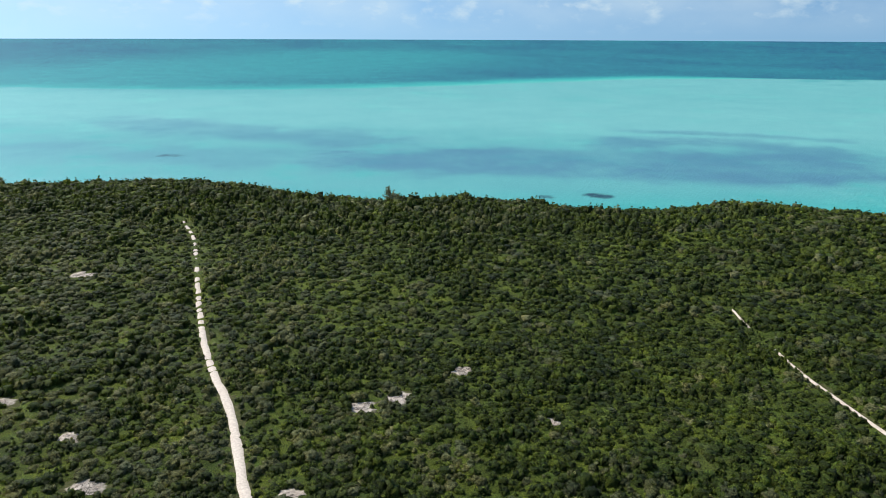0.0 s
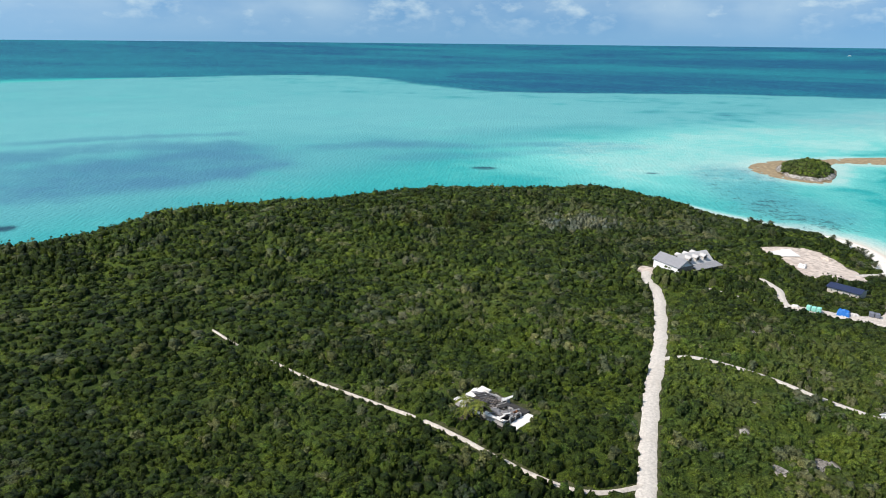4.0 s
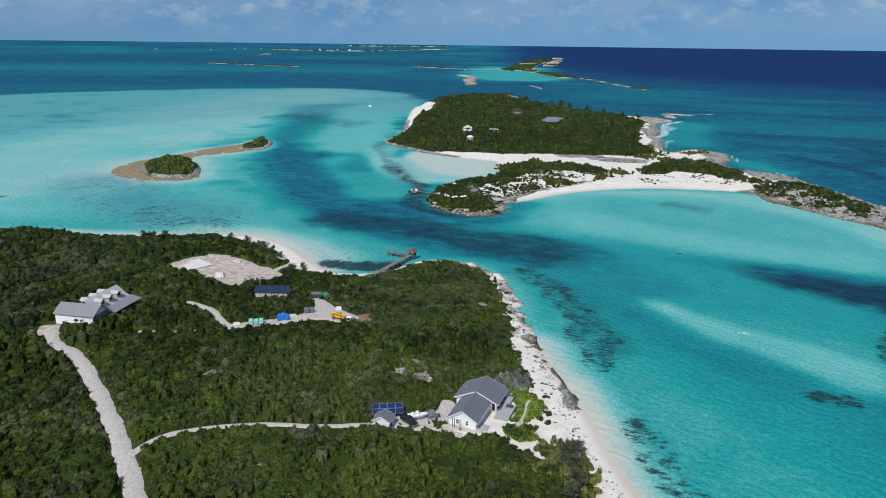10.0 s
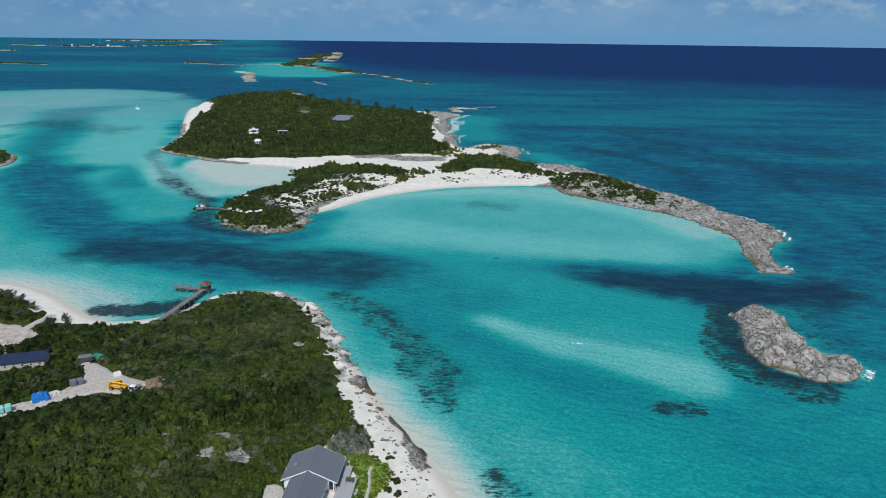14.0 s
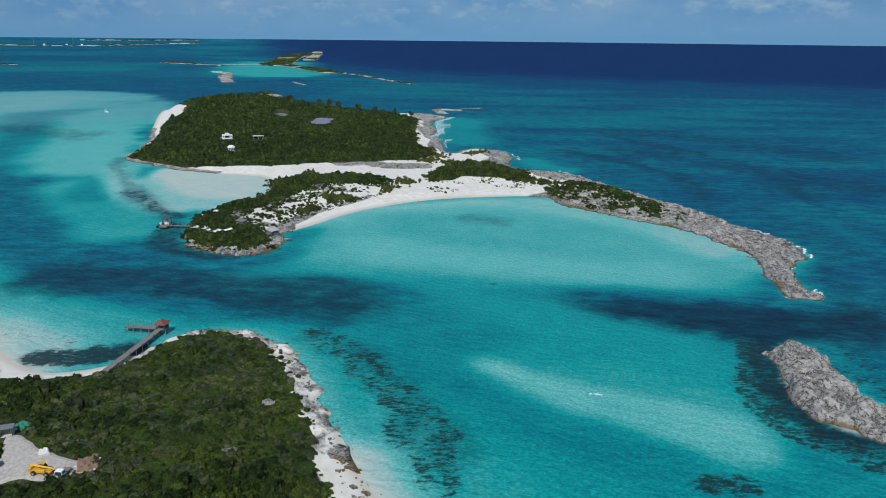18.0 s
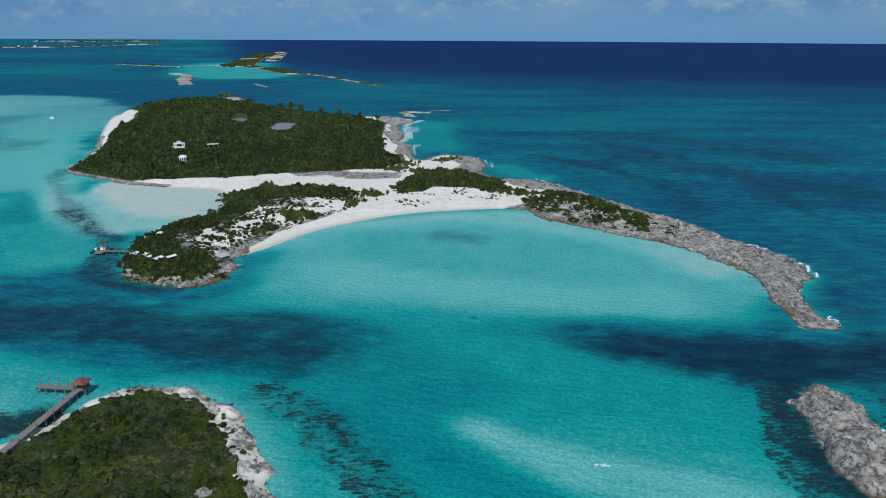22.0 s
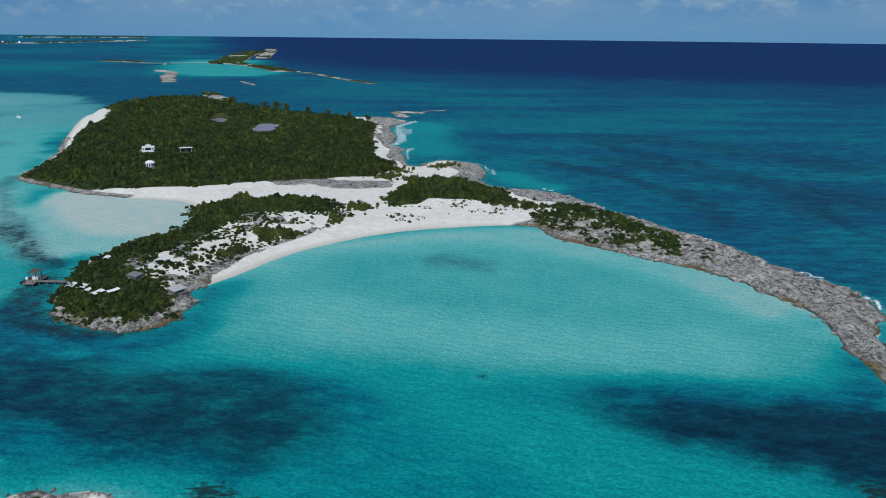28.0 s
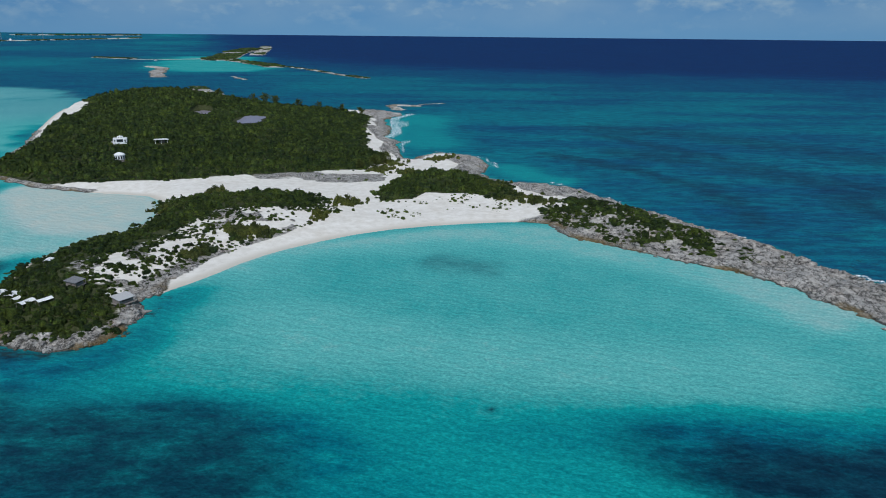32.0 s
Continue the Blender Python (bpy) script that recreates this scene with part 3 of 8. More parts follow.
def build_sea():
    ang = np.radians(np.r_[np.arange(-75, 140, 0.55), np.arange(140, 285, 4.0)])
    rad = [8.0]
    while rad[-1] < 4950:
        rad.append(rad[-1] + max(3.0, rad[-1] * 0.0105))
    rad = np.array(rad)
    ga, gr = np.meshgrid(ang, rad, indexing="ij")
    x, y = SEA_CENTRE[0] + (gr * np.cos(ga)).ravel(), SEA_CENTRE[1] + (gr * np.sin(ga)).ravel()
    z = sea_level(x, y)
    n, m = len(ang), len(rad)
    f = grid_faces(n, m)
    j = np.arange(m - 1)
    f = np.r_[f, np.stack([(n - 1) * m + j, j, j + 1, (n - 1) * m + j + 1], 1)][:, ::-1]
    wob = (fbm(x, y, 60, 4, 21) - 0.5) + (fbm(x, y, 17, 3, 22) - 0.5) * 0.7
    north = step(900, 1500, y) * step(2200, 900, x)
    depth = 0.60 - 0.04 * north + (fbm(x * 0.55 + y * 0.25, y * 0.3 - x * 0.1, 150, 4, 31) - 0.5) * (0.34 - 0.14 * north)

    def paint(field, value, pts, half, feather, loose=0.0, closed=False):
        pts = rounded(pts, closed, 2)
        d = line_dist(x, y, pts + pts[:1] if closed else pts)
        if closed:
            d = np.where(within(x, y, pts), 0, d)
        w = step(half + feather, half, d + wob * loose)
        return field * (1 - w) + value * w

    ocean = [(3200, -900), (1990, -740), (1530, -880), (1214, -1080), (949, -1270), (700, -1210), (200, -1500), (200, -6500), (6500, -6500), (6500, -1500)]
    # open sea on the windward side, then the deep beyond the drop
    depth = paint(depth, 0.59, [(1400, -300), (1900, -500), (1530, -840), (1000, -1200), (200, -1400), (100, -500), (250, -290), (600, -330), (950, -420)], 0, 120, 120, True)
    depth = depth + step(-260, -420, y) * (step(0.3, 0.7, fbm(x * 0.87 - y * 0.48, (x * 0.48 + y * 0.87) * 0.22, 48, 5, 77)) - 0.42) * 0.16
    depth = paint(depth, 0.74, ocean, 60, 240, 160, True)
    depth = paint(depth, 0.98, [(3700, -1100), (2550, -1080), (2080, -1260), (1700, -1580), (1300, -1880), (900, -2050), (200, -2300), (200, -6500), (6500, -6500), (6500, -1900)], 0, 650, 260, True)
    # the pale bank
    bank = [(-1500, 400), (-1300, 1500), (-513, 1320), (-3, 1480), (252, 1665), (549, 1822), (1033, 1820), (1330, 1650), (1060, 1010), (1180, 830), (1290, 740), (1415, 604),
            (1531, 400), (1590, 90), (1440, -20), (1240, -45), (1000, 5), (760, 50), (640, 70), (480, 60), (400, 70), (380, 200), (300, 330), (-300, 420)]
    # outer bands
    depth = paint(depth, 0.66, [(1700, 1350), (1900, 760), (1960, 250), (1800, -60), (1500, -160)], 190, 60, 120)
    depth = paint(depth, 0.50, [(2500, 1600), (2550, 1000), (2600, 500), (2480, 60)], 110, 120, 120)
    depth = paint(depth, 0.30, [(2050, -400), (2400, -420), (2800, -560)], 90, 120, 80)
    depth = paint(depth, 0.68, [(3100, 1500), (3300, 900), (3300, 200), (3100, -200)], 150, 120, 120)
    depth = paint(depth, 0.255, bank, 0, 28 + 240 * step(900, 500, x) * step(700, 1100, y), 40, True)
    depth = paint(depth, 0.45, [(-1100, 1500), (-700, 2300), (-450, 3300)], 250, 850, 200)
    depth = paint(depth, 0.225, [(-900, 1100), (-300, 900), (200, 800), (700, 700)], 160, 320, 100)
    depth = paint(depth, 0.33, [(-900, 700), (-300, 580), (50, 550), (300, 490), (430, 400)], 90, 220, 80)
    depth = paint(depth, 0.33, [(420, 360), (500, 370), (600, 410), (700, 470)], 30, 90, 40)
    depth = paint(depth, 0.15, [(560, 330), (760, 300), (1000, 250), (1250, 230), (1400, 150)], 60, 140, 60)
    # tidal channel
    depth = paint(depth, 0.45, [(1150, 110), (972, 112), (750, 108), (600, 95)], 26, 50, 40)
    depth = paint(depth, 0.55, [(700, 112), (585, 98), (480, 78), (418, 52), (399, 24), (374, -8)], 24, 34, 24)
    depth = paint(depth, 0.31, [(643, 73), (561, 60), (510, 50)], 14, 26, 16)
    depth = paint(depth, 0.42, [(690, 30), (640, 55), (600, 66)], 6, 20, 10)
    depth = paint(depth, 0.29, [(440, 120), (420, 100), (400, 85), (372, 70), (352, 58)], 14, 26, 12)
    depth = paint(depth, 0.24, [(480, 190), (430, 150)], 20, 30, 10)
    # the bay, its mouth and the sand bar
    depth = paint(depth, 0.26, [(460, -50), (460, -190), (330, -200), (290, -170), (330, -60), (400, -20)], 0, 26, 20, True)
    depth = paint(depth, 0.21, [(470, -80), (465, -150), (430, -185), (380, -205), (345, -208)], 18, 42, 16)
    depth = paint(depth, 0.13, [(482, -75), (482, -150), (455, -188)], 10, 26, 10)
    depth = paint(depth, 0.34, [(388, -8), (352, -55), (330, -100), (306, -150)], 10, 34, 16)
    depth = paint(depth, 0.25, [(450, -95), (430, -140), (390, -175), (350, -195)], 16, 44, 16)
    depth = paint(depth, 0.19, [(421, -63), (399, -76), (380, -96), (364, -112), (349, -130), (329, -160)], 8, 26, 10)
    depth = paint(depth, 0.44, [(398, 42), (376, 26), (354, 10), (336, -4)], 8, 16, 10)
    depth = paint(depth, 0.15, [(470, -190), (430, -200), (390, -216), (350, -214)], 5, 20, 8)
    depth = paint(depth, 0.50, [(371, -5), (352, -28), (336, -40), (323, -49), (316, -60), (314, -76), (314, -100), (300, -122)], 9, 24, 12)
    depth = paint(depth, 0.31, [(330, -5), (280, -22), (230, -28), (160, -25), (60, -40)], 18, 40, 16)
    depth = paint(depth, 0.36, [(300, -30), (250, -40), (200, -42), (120, -60)], 5, 16, 10)
    depth = paint(depth, 0.41, [(225, -105), (180, -100), (120, -110)], 26, 40, 20)
    depth = paint(depth, 0.365, [(340, -50), (300, -28), (250, -55), (235, -100), (270, -125), (315, -105)], 0, 24, 10, True)
    depth = paint(depth, 0.30, [(300, -34), (283, -42), (262, -56), (248, -72), (225, -92)], 4, 24, 16)
    depth = paint(depth, 0.19, [(262, -50), (245, -62), (228, -74), (212, -84)], 2, 14, 8)
    depth = paint(depth, 0.17, [(285, -45), (274, -50), (262, -57), (252, -67), (239, -76), (221, -90)], 0.8, 9, 6)
    depth = paint(depth, 0.38, [(252, -162), (234, -154), (216, -146), (200, -150)], 5, 14, 8)
    depth = paint(depth, 0.50, [(271, -190), (250, -192), (230, -175), (205, -165)], 10, 25, 12)
    depth = paint(depth, 0.54, [(447, 73), (419, 57), (400, 37), (385, 18), (368, -6), (350, -24)], 13, 24, 14)
    depth = paint(depth, 0.56, [(304, -124), (290, -144), (276, -166), (262, -192)], 8, 22, 14)
    depth = paint(depth, 0.43, [(398, 12), (352, -24), (326, -40), (304, -52)], 6, 20, 10)
    depth = paint(depth, 0.41, [(320, -24), (300, -27), (270, -33), (240, -44), (215, -58)], 4, 12, 8)
    depth = paint(depth, 0.40, [(900, -350), (830, -310), (790, -285), (740, -275)], 14, 40, 24)
    depth = paint(depth, 0.40, [(610, -275), (585, -265), (560, -275)], 6, 20, 12)
    depth = paint(depth, 0.11, [(352, 84), (362, 92), (378, 104), (396, 122), (404, 150)], 9, 20, 8)
    # sheltered lagoon beside the spit
    depth = paint(depth, 0.21, [(1160, 30), (1100, 60), (1000, 62), (900, 66), (800, 74), (720, 66)], 22, 40, 26)
    depth = paint(depth, 0.05, [(690, 8), (660, 20), (600, 40), (560, 28), (540, 5), (556, -30), (585, -45), (625, -50), (660, -5)], 0, 12, 10, True)
    depth = paint(depth, 0.14, [(546, -2), (556, 16), (590, 34), (640, 36)], 7, 16, 8)
    depth = paint(depth, 0.15, [(540, 22), (580, 40), (640, 46), (700, 46)], 3, 16, 8)
    # shores
    near = (x > -450) & (x < 1260) & (y > -420) & (y < 560)
    coast, stony = np.full(x.shape, 1e3), np.zeros(x.shape)
    for poly, hard in ((MAIN, 0), (EAST, 0), (ROCK_ISLET, 1), (ISLET_W, 0), (ISLET_E, 0)):
        d = -inland(x[near], y[near], poly)
        stony[near] = np.where(d < coast[near], hard, stony[near])
        coast[near] = np.minimum(coast[near], d)
    wide = np.where((x > 260) & (y < -180), 7.0, 16.0)
    wide = np.where((stony > 0) | ((y < -255) & (x < 560)), 1.5, wide)
    wide = np.where((y > 380) | (x < 60), 26, wide)
    gentle = np.maximum(step(40, 120, x) * step(270, 245, x) * (y < 30), step(325, 340, x) * step(430, 415, x) * step(60, 75, y) * step(270, 240, y))
    s = step(-2 + 1.9 * gentle, 1 + 0.6 * gentle, coast / wide + wob * 0.5)
    depth = np.minimum(depth, 0.03 + depth * s * 0.9 + 0.1 * step(0, 1, coast / wide))
    depth = paint(depth, 0.10, FLATS, 0, 22, 14, True)

    grass = np.zeros(x.shape)
    for val, pts, half, fea in (
            (0.75, [(425, 77), (420, 52), (403, 28), (380, 3), (358, -18)], 11, 20), (0.8, [(396, 37), (382, 17), (368, -2), (350, -22)], 5, 12),
            (0.7, [(304, -112), (290, -132), (272, -152), (258, -168), (245, -188)], 5, 14), (1.0, [(285, -137), (272, -151), (260, -163)], 2, 10), (0.55, [(256, -140), (241, -127), (224, -113), (202, -112)], 2, 5),
            (0.45, [(327, -3), (308, -12), (286, -15), (265, -16), (245, -14)], 4, 8),
            (0.6, [(346, 82), (341, 72), (341, 63), (342, 54)], 7, 4), (0.5, [(1000, 130), (960, 105), (930, 85)], 16, 40),
            (0.55, [(614, -391), (507, -416), (423, -435)], 6, 30), (0.5, [(760, -470), (636, -523), (515, -532)], 10, 40), (0.5, [(582, 39), (545, 29), (525, 25)], 3, 8),
            (0.8, [(424, 403), (428, 398)], 5, 5), (0.8, [(503, 296), (506, 292)], 2, 3), (0.9, [(94, 457), (100, 453)], 5, 4), (0.8, [(59, 453), (62, 450)], 3, 3),
            (0.7, [(-251, 607), (-240, 606)], 4, 4), (0.9, [(347, -86), (349, -87)], 0.8, 1.2), (0.9, [(252, -137), (242, -128), (230, -118), (213, -110), (200, -114), (193, -124)], 0.5, 3), (0.7, [(262, -205), (255, -190), (248, -175)], 5, 16), (0.5, [(315, -110), (304, -116), (292, -126), (278, -142)], 3, 16), (0.6, [(640, -330), (560, -345), (480, -330), (430, -290)], 4, 16), (0.55, [(700, -440), (580, -430), (480, -415), (420, -365)], 5, 20), (0.5, [(440, -140), (452, -132)], 5, 12),
            (0.9, [(296, -130), (286, -142), (274, -158), (262, -180), (250, -200)], 9, 13), (0.8, [(272, -172), (260, -150), (253, -133), (238, -119), (222, -110), (206, -108)], 1.0, 4),
            (0.5, [(757, 40), (711, 47), (653, 42), (637, 42), (596, 35), (547, 27), (507, 25)], 1.5, 5), (0.6, [(604, 42), (590, 38), (574, 34)], 3, 5), (0.7, [(560, 32), (545, 33), (538, 27), (524, 20)], 2.5, 5),
            (0.55, [(500, 26), (478, 33), (462, 34), (448, 27), (438, 18), (431, 8), (431, -2)], 3, 7), (0.9, [(300, -120), (282, -138), (266, -160), (254, -188)], 12, 12)):
        grass = np.maximum(grass, paint(np.zeros(x.shape), val, pts, half * 0.6, fea * 1.7, fea * 1.5))
    # how far the haze colour is mixed in over the bank
    bank_haze = paint(np.zeros(x.shape), 0.55, bank, 0, 40, 40, True) * step(60, 260, np.hypot(x - 560, y + 20) - 330) * np.maximum(step(370, 500, y), step(560, 700, x))
    bank_patch = np.zeros(x.shape)
    for val, pts, half, fea in (
            (0.5, [(-383, 850), (-245, 779), (-148, 730), (-78, 695)], 14, 70), (0.72, [(-78, 590), (18, 600), (100, 600), (200, 600), (290, 590)], 34, 50), (0.62, [(150, 690), (230, 715), (300, 690), (345, 610)], 14, 45),
            (0.75, [(60, 560), (150, 540), (240, 520), (300, 540)], 16, 34), (0.5, [(190, 790), (300, 770), (385, 720)], 8, 22), (0.5, [(395, 590), (455, 560), (505, 500)], 8, 26), (0.45, [(510, 480), (560, 460), (620, 410)], 6, 20),
            (0.35, [(-420, 640), (-300, 620), (-180, 600)], 20, 60), (0.3, [(420, 480), (520, 420), (640, 380)], 8, 24), (0.34, [(560, 262), (520, 240), (485, 205), (450, 165)], 14, 34)):
        bank_patch = np.maximum(bank_patch, paint(np.zeros(x.shape), val, pts, half, fea, fea * 1.1))
    reef = np.zeros(x.shape)
    for val, pts, half, fea in (
            (0.60, [(329, -4), (312, -10), (299, -13), (280, -14), (265, -13), (250, -12)], 4.5, 11), (0.6, [(245, -10), (232, -6)], 4, 5), (0.66, [(205, -62), (201, -71)], 3, 4), (0.75, [(345, 80), (341, 72), (340, 63), (340, 55)], 6, 3), (0.5, [(352, 84), (356, 72), (350, 62)], 4, 6),
            (0.6, [(193, -5), (183, -4), (172, -1), (160, -4), (140, -8)], 4.5, 6), (0.66, [(254, -138), (241, -121), (224, -107), (206, -103), (193, -113)], 6, 7), (0.55, [(238, -158), (222, -148), (205, -152)], 8, 6), (0.55, [(462, -32), (450, -26), (440, -21), (430, -10), (428, 5), (438, 19), (450, 26)], 2.5, 5),
            (0.62, [(505, 25), (490, 30), (470, 32), (450, 27), (438, 18), (431, 6), (432, -4)], 4, 8), (0.6, [(600, 41), (575, 35), (550, 31), (530, 22)], 4, 8), (0.45, [(582, 289), (515, 245), (487, 218), (440, 203)], 26, 30), (0.58, [(422, 140), (434, 158), (428, 172), (445, 188), (468, 190)], 7, 9),
            (0.5, [(352, 66), (362, 76), (372, 90)], 5, 8), (0.4, [(270, -175), (240, -165), (215, -155)], 10, 20), (0.5, [(360, -278), (322, -262), (300, -232), (276, -205), (250, -185)], 12, 22)):
        reef = np.maximum(reef, paint(np.zeros(x.shape), val, pts, half, fea, fea))
    reef = np.maximum(reef, paint(np.zeros(x.shape), 0.5, [(545, 245), (515, 225), (470, 195), (430, 160)], 28, 26, 20))
    foam = np.zeros(x.shape)
    for val, pts, half, fea in (
            (0.7, [(936, -362), (905, -326), (867, -305), (820, -291), (778, -262)], 4, 8), (0.66, [(880, -322), (850, -312)], 5, 8), (0.68, [(752, -266), (735, -252), (700, -238)], 3, 6), (0.72, [(690, -262), (662, -278), (638, -276), (616, -264)], 2, 5), (0.8, [(560, -268), (550, -268)], 1.5, 4), (0.82, [(512, -268), (500, -267)], 1.2, 3), (0.6, [(555, -268), (553, -262)], 2, 4),
            (0.86, [(428, -267), (420, -267)], 1.5, 3), (0.86, [(366, -262), (356, -262)], 1.0, 3), (0.86, [(335, -258), (318, -246)], 0.8, 3), (0.86, [(313, -226), (306, -213), (296, -207)], 0.8, 2.5),
            (0.86, [(285, -206), (277, -200)], 0.8, 3), (0.78, [(229, -143), (224, -140)], 1.0, 3), (0.74, [(198, -141), (194, -134)], 1.0, 3), (0.78, [(254, -61), (251, -67), (249, -73)], 0.3, 1.8)):
        foam = np.maximum(foam, paint(np.zeros(x.shape), val, pts, half, fea, fea * 0.5))
    v = np.stack([x, y, z], 1)
    tagged(sheet("water", v, f, SEA, {"depth": np.clip(depth, 0, 1), "grass": grass, "bank_patch": bank_patch, "bank_haze": bank_haze, "reef": reef, "foam": foam}), "clear turquoise sea over pale sand and dark seagrass", "sea", kind="structure")


build_sea()


# ---- land ----
BARE = [(3, 190, 3.2), (-24, 168, 4), (-15, 173, 4), (26, 162, 2.5), (-94, 152, 4), (-150, 270, 5), (-121, 169, 3), (-80, 132, 4), (-34, 131, 3), (151, 76, 2.6), (161, 70, 3.2), (156, 72, 1.6),
        (231, 53, 3.2), (222, 50, 3.6), (226, 57, 2.4), (227, 112, 2.8), (242, 110, 2), (244, 84, 1.5), (160, 88, 2), (216, 62, 1.6), (238, 66, 1.8), (125, 155, 1.5), (210, 88, 1.4), (176, 92, 1.3), (262, 36, 2.0), (284, 22, 2.4)]
COTTAGE_SAND = [(190, 46), (217, 39), (225, 30), (222, 18), (178, 12), (174, 28), (184, 33)]


def main_cover(x, y, z, d):
    bare = step(4, -2, inland(x, y, MAIN_SCRUB))
    bare = np.maximum(bare, step(-2, 1.5, inland(x, y, COTTAGE_SAND)))
    stone = np.zeros(x.shape)
    for cx, cy, cr in BARE:
        stone = np.maximum(stone, step(cr * 1.7, cr * 0.8, np.hypot(x - cx, y - cy)))
    rock = np.minimum(1, 1.4 * bare) * step(236, 258, x) * step(72, 52, y) * (x < 352)
    ledge = line_dist(x, y, [(256, 10), (240, 9), (228, 7.5), (216, 9.5), (206, 10)]) + (fbm(x, y, 6, 3, 33) - 0.5) * 9
    stone = np.maximum(stone, step(3.0, 1.2, ledge) * 1.2)
    return np.clip(bare * 1.2 + stone * 0.6, 0, 1), np.maximum(rock * (0.10 + 0.66 * fbm(x, y, 5, 4, 14)), stone * 0.6)


def east_cover(x, y, z, d):
    veg = np.full(x.shape, -99.0)
    for poly in (HILL_SCRUB, DUNE_SCRUB, BACK_SCRUB):
        veg = np.maximum(veg, inland(x, y, poly))
    bare = step(3, -3, veg)
    rock = rocky_east(x, y, d)
    rock = np.maximum(rock, (0.4 + 0.6 * fbm(x, y, 12, 3, 15)) * step(18, 8, (fbm(x, y, 9, 3, 36) - 0.5) * 12 + line_dist(x, y, [(650, -122), (640, -138), (622, -150), (612, -170)])))
    rock = np.maximum(rock, (0.45 + 0.5 * fbm(x, y, 6, 3, 16)) * step(7, 3, (fbm(x, y, 9, 3, 29) - 0.5) * 5 + line_dist(x, y, [(466, -24), (475, -31), (484, -40), (494, -48), (502, -56)])))
    # grey weathered crust and washed-out gullies on the dune face
    face = step(-4, 3, inland(x, y, DUNE_MIX)) * step(0.42, 0.58, fbm(x * 0.8 + y * 0.5, y * 1.4, 13, 4, 35))
    rock = np.maximum(rock, face * 0.7)
    return bare * (1 - rock), np.maximum(rock * bare, rock * step(1.5, 0.8, z))


def rock_cover(x, y, z, d):
    return np.zeros(x.shape), np.ones(x.shape)


def spaced(*runs):
    return np.concatenate([np.arange(a, b, s) for a, b, s in runs])


terrain("ground_home_island", spaced((-430, -160, 4.0), (-160, 60, 2.8), (60, 250, 2.0), (250, 352, 1.1), (352, 432, 2.2)), spaced((-90, 0, 3.0), (0, 60, 1.1), (60, 200, 2.4), (200, 482, 3.5)), main_height, main_cover,
        "low scrubby limestone island with sandy shores")
terrain("ground_east_island", spaced((270, 520, 1.5), (520, 640, 2.5), (640, 1212, 4.5)), spaced((-352, -270, 3.5), (-270, -180, 1.5), (-180, 50, 2.3)), east_height, east_cover,
        "scrubby island with a white crescent beach and a rocky point")
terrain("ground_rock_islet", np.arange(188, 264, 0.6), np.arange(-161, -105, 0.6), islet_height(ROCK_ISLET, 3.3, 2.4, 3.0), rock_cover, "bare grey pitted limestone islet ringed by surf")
terrain("ground_islet_west", np.arange(550, 682, 2.5), np.arange(178, 248, 2.5), islet_height(ISLET_W, 7.5, 12, 1.0), lambda x, y, z, d: (0 * x, step(5, 3, d)), "small domed islet with scrub and a stone rim")
terrain("ground_islet_east", np.arange(690, 795, 2.5), np.arange(140, 190, 2.5), islet_height(ISLET_E, 5, 14, 1.0), lambda x, y, z, d: (0 * x, step(5, 3, d)), "small low islet with scrub and a stone rim")
terrain("ground_tidal_flat", np.arange(545, 770, 3.0), np.arange(150, 262, 3.0), islet_height(FLATS, 0.16, 9, 0.55), lambda x, y, z, d: (np.full(x.shape, 0.9), step(0.3, 0.6, fbm(x, y, 14, 3, 4)) * 0.5),
        "brown tidal rock flat between two islets", plain("tidal_flat", (0.27, 0.205, 0.115), 0.9, 0.09, 0.5, bump_d=0.1, stain=(0.45, 0.42, 0.4)))


# ---- building helpers ----
def part(name, bm, mat, parent, label="", smooth=False):
    me = bpy.data.meshes.new(name)
    bmesh.ops.recalc_face_normals(bm, faces=bm.faces)
    bm.to_mesh(me)
    bm.free()
    me.materials.append(mat)
    if smooth:
        me.polygons.foreach_set("use_smooth", np.full(len(me.polygons), True))
    ob = new(name, me)
    ob.parent = parent
    return tagged(ob, label)


def thing(name, label, category, at, turn=0.0, group=""):
    ob = new(name)
    ob.empty_display_size = 0.5
    ob.matrix_world = pose(*at, 0, 0, turn)
    return tagged(ob, label, category, group)


def box(bm, x0, x1, y0, y1, z0, z1, bevel=0.0):
    vs = [bm.verts.new((x, y, z)) for x in (x0, x1) for y in (y0, y1) for z in (z0, z1)]
    fs = [bm.faces.new([vs[i] for i in q]) for q in ((0, 1, 3, 2), (4, 6, 7, 5), (0, 4, 5, 1), (2, 3, 7, 6), (0, 2, 6, 4), (1, 5, 7, 3))]
    if bevel:
        edges = list({e for f in fs for e in f.edges})
        bmesh.ops.bevel(bm, geom=edges, offset=bevel, segments=1, affect="EDGES")
    return bm


def boxed(*args, **kw):
    return box(bmesh.new(), *args, **kw)


def slab(bm, corners, thick):
    """A plate whose upper face has the given corners."""
    c = [Vector(p) for p in corners]
    nrm = (c[1] - c[0]).cross(c[2] - c[0]).normalized()
    if nrm.z < 0:
        nrm = -nrm
    top = [bm.verts.new(p) for p in c]
    low = [bm.verts.new(p - nrm * thick) for p in c]
    bm.faces.new(top)
    bm.faces.new(low[::-1])
    for i in range(len(c)):
        j = (i + 1) % len(c)
        bm.faces.new((top[i], low[i], low[j], top[j]))
    return bm


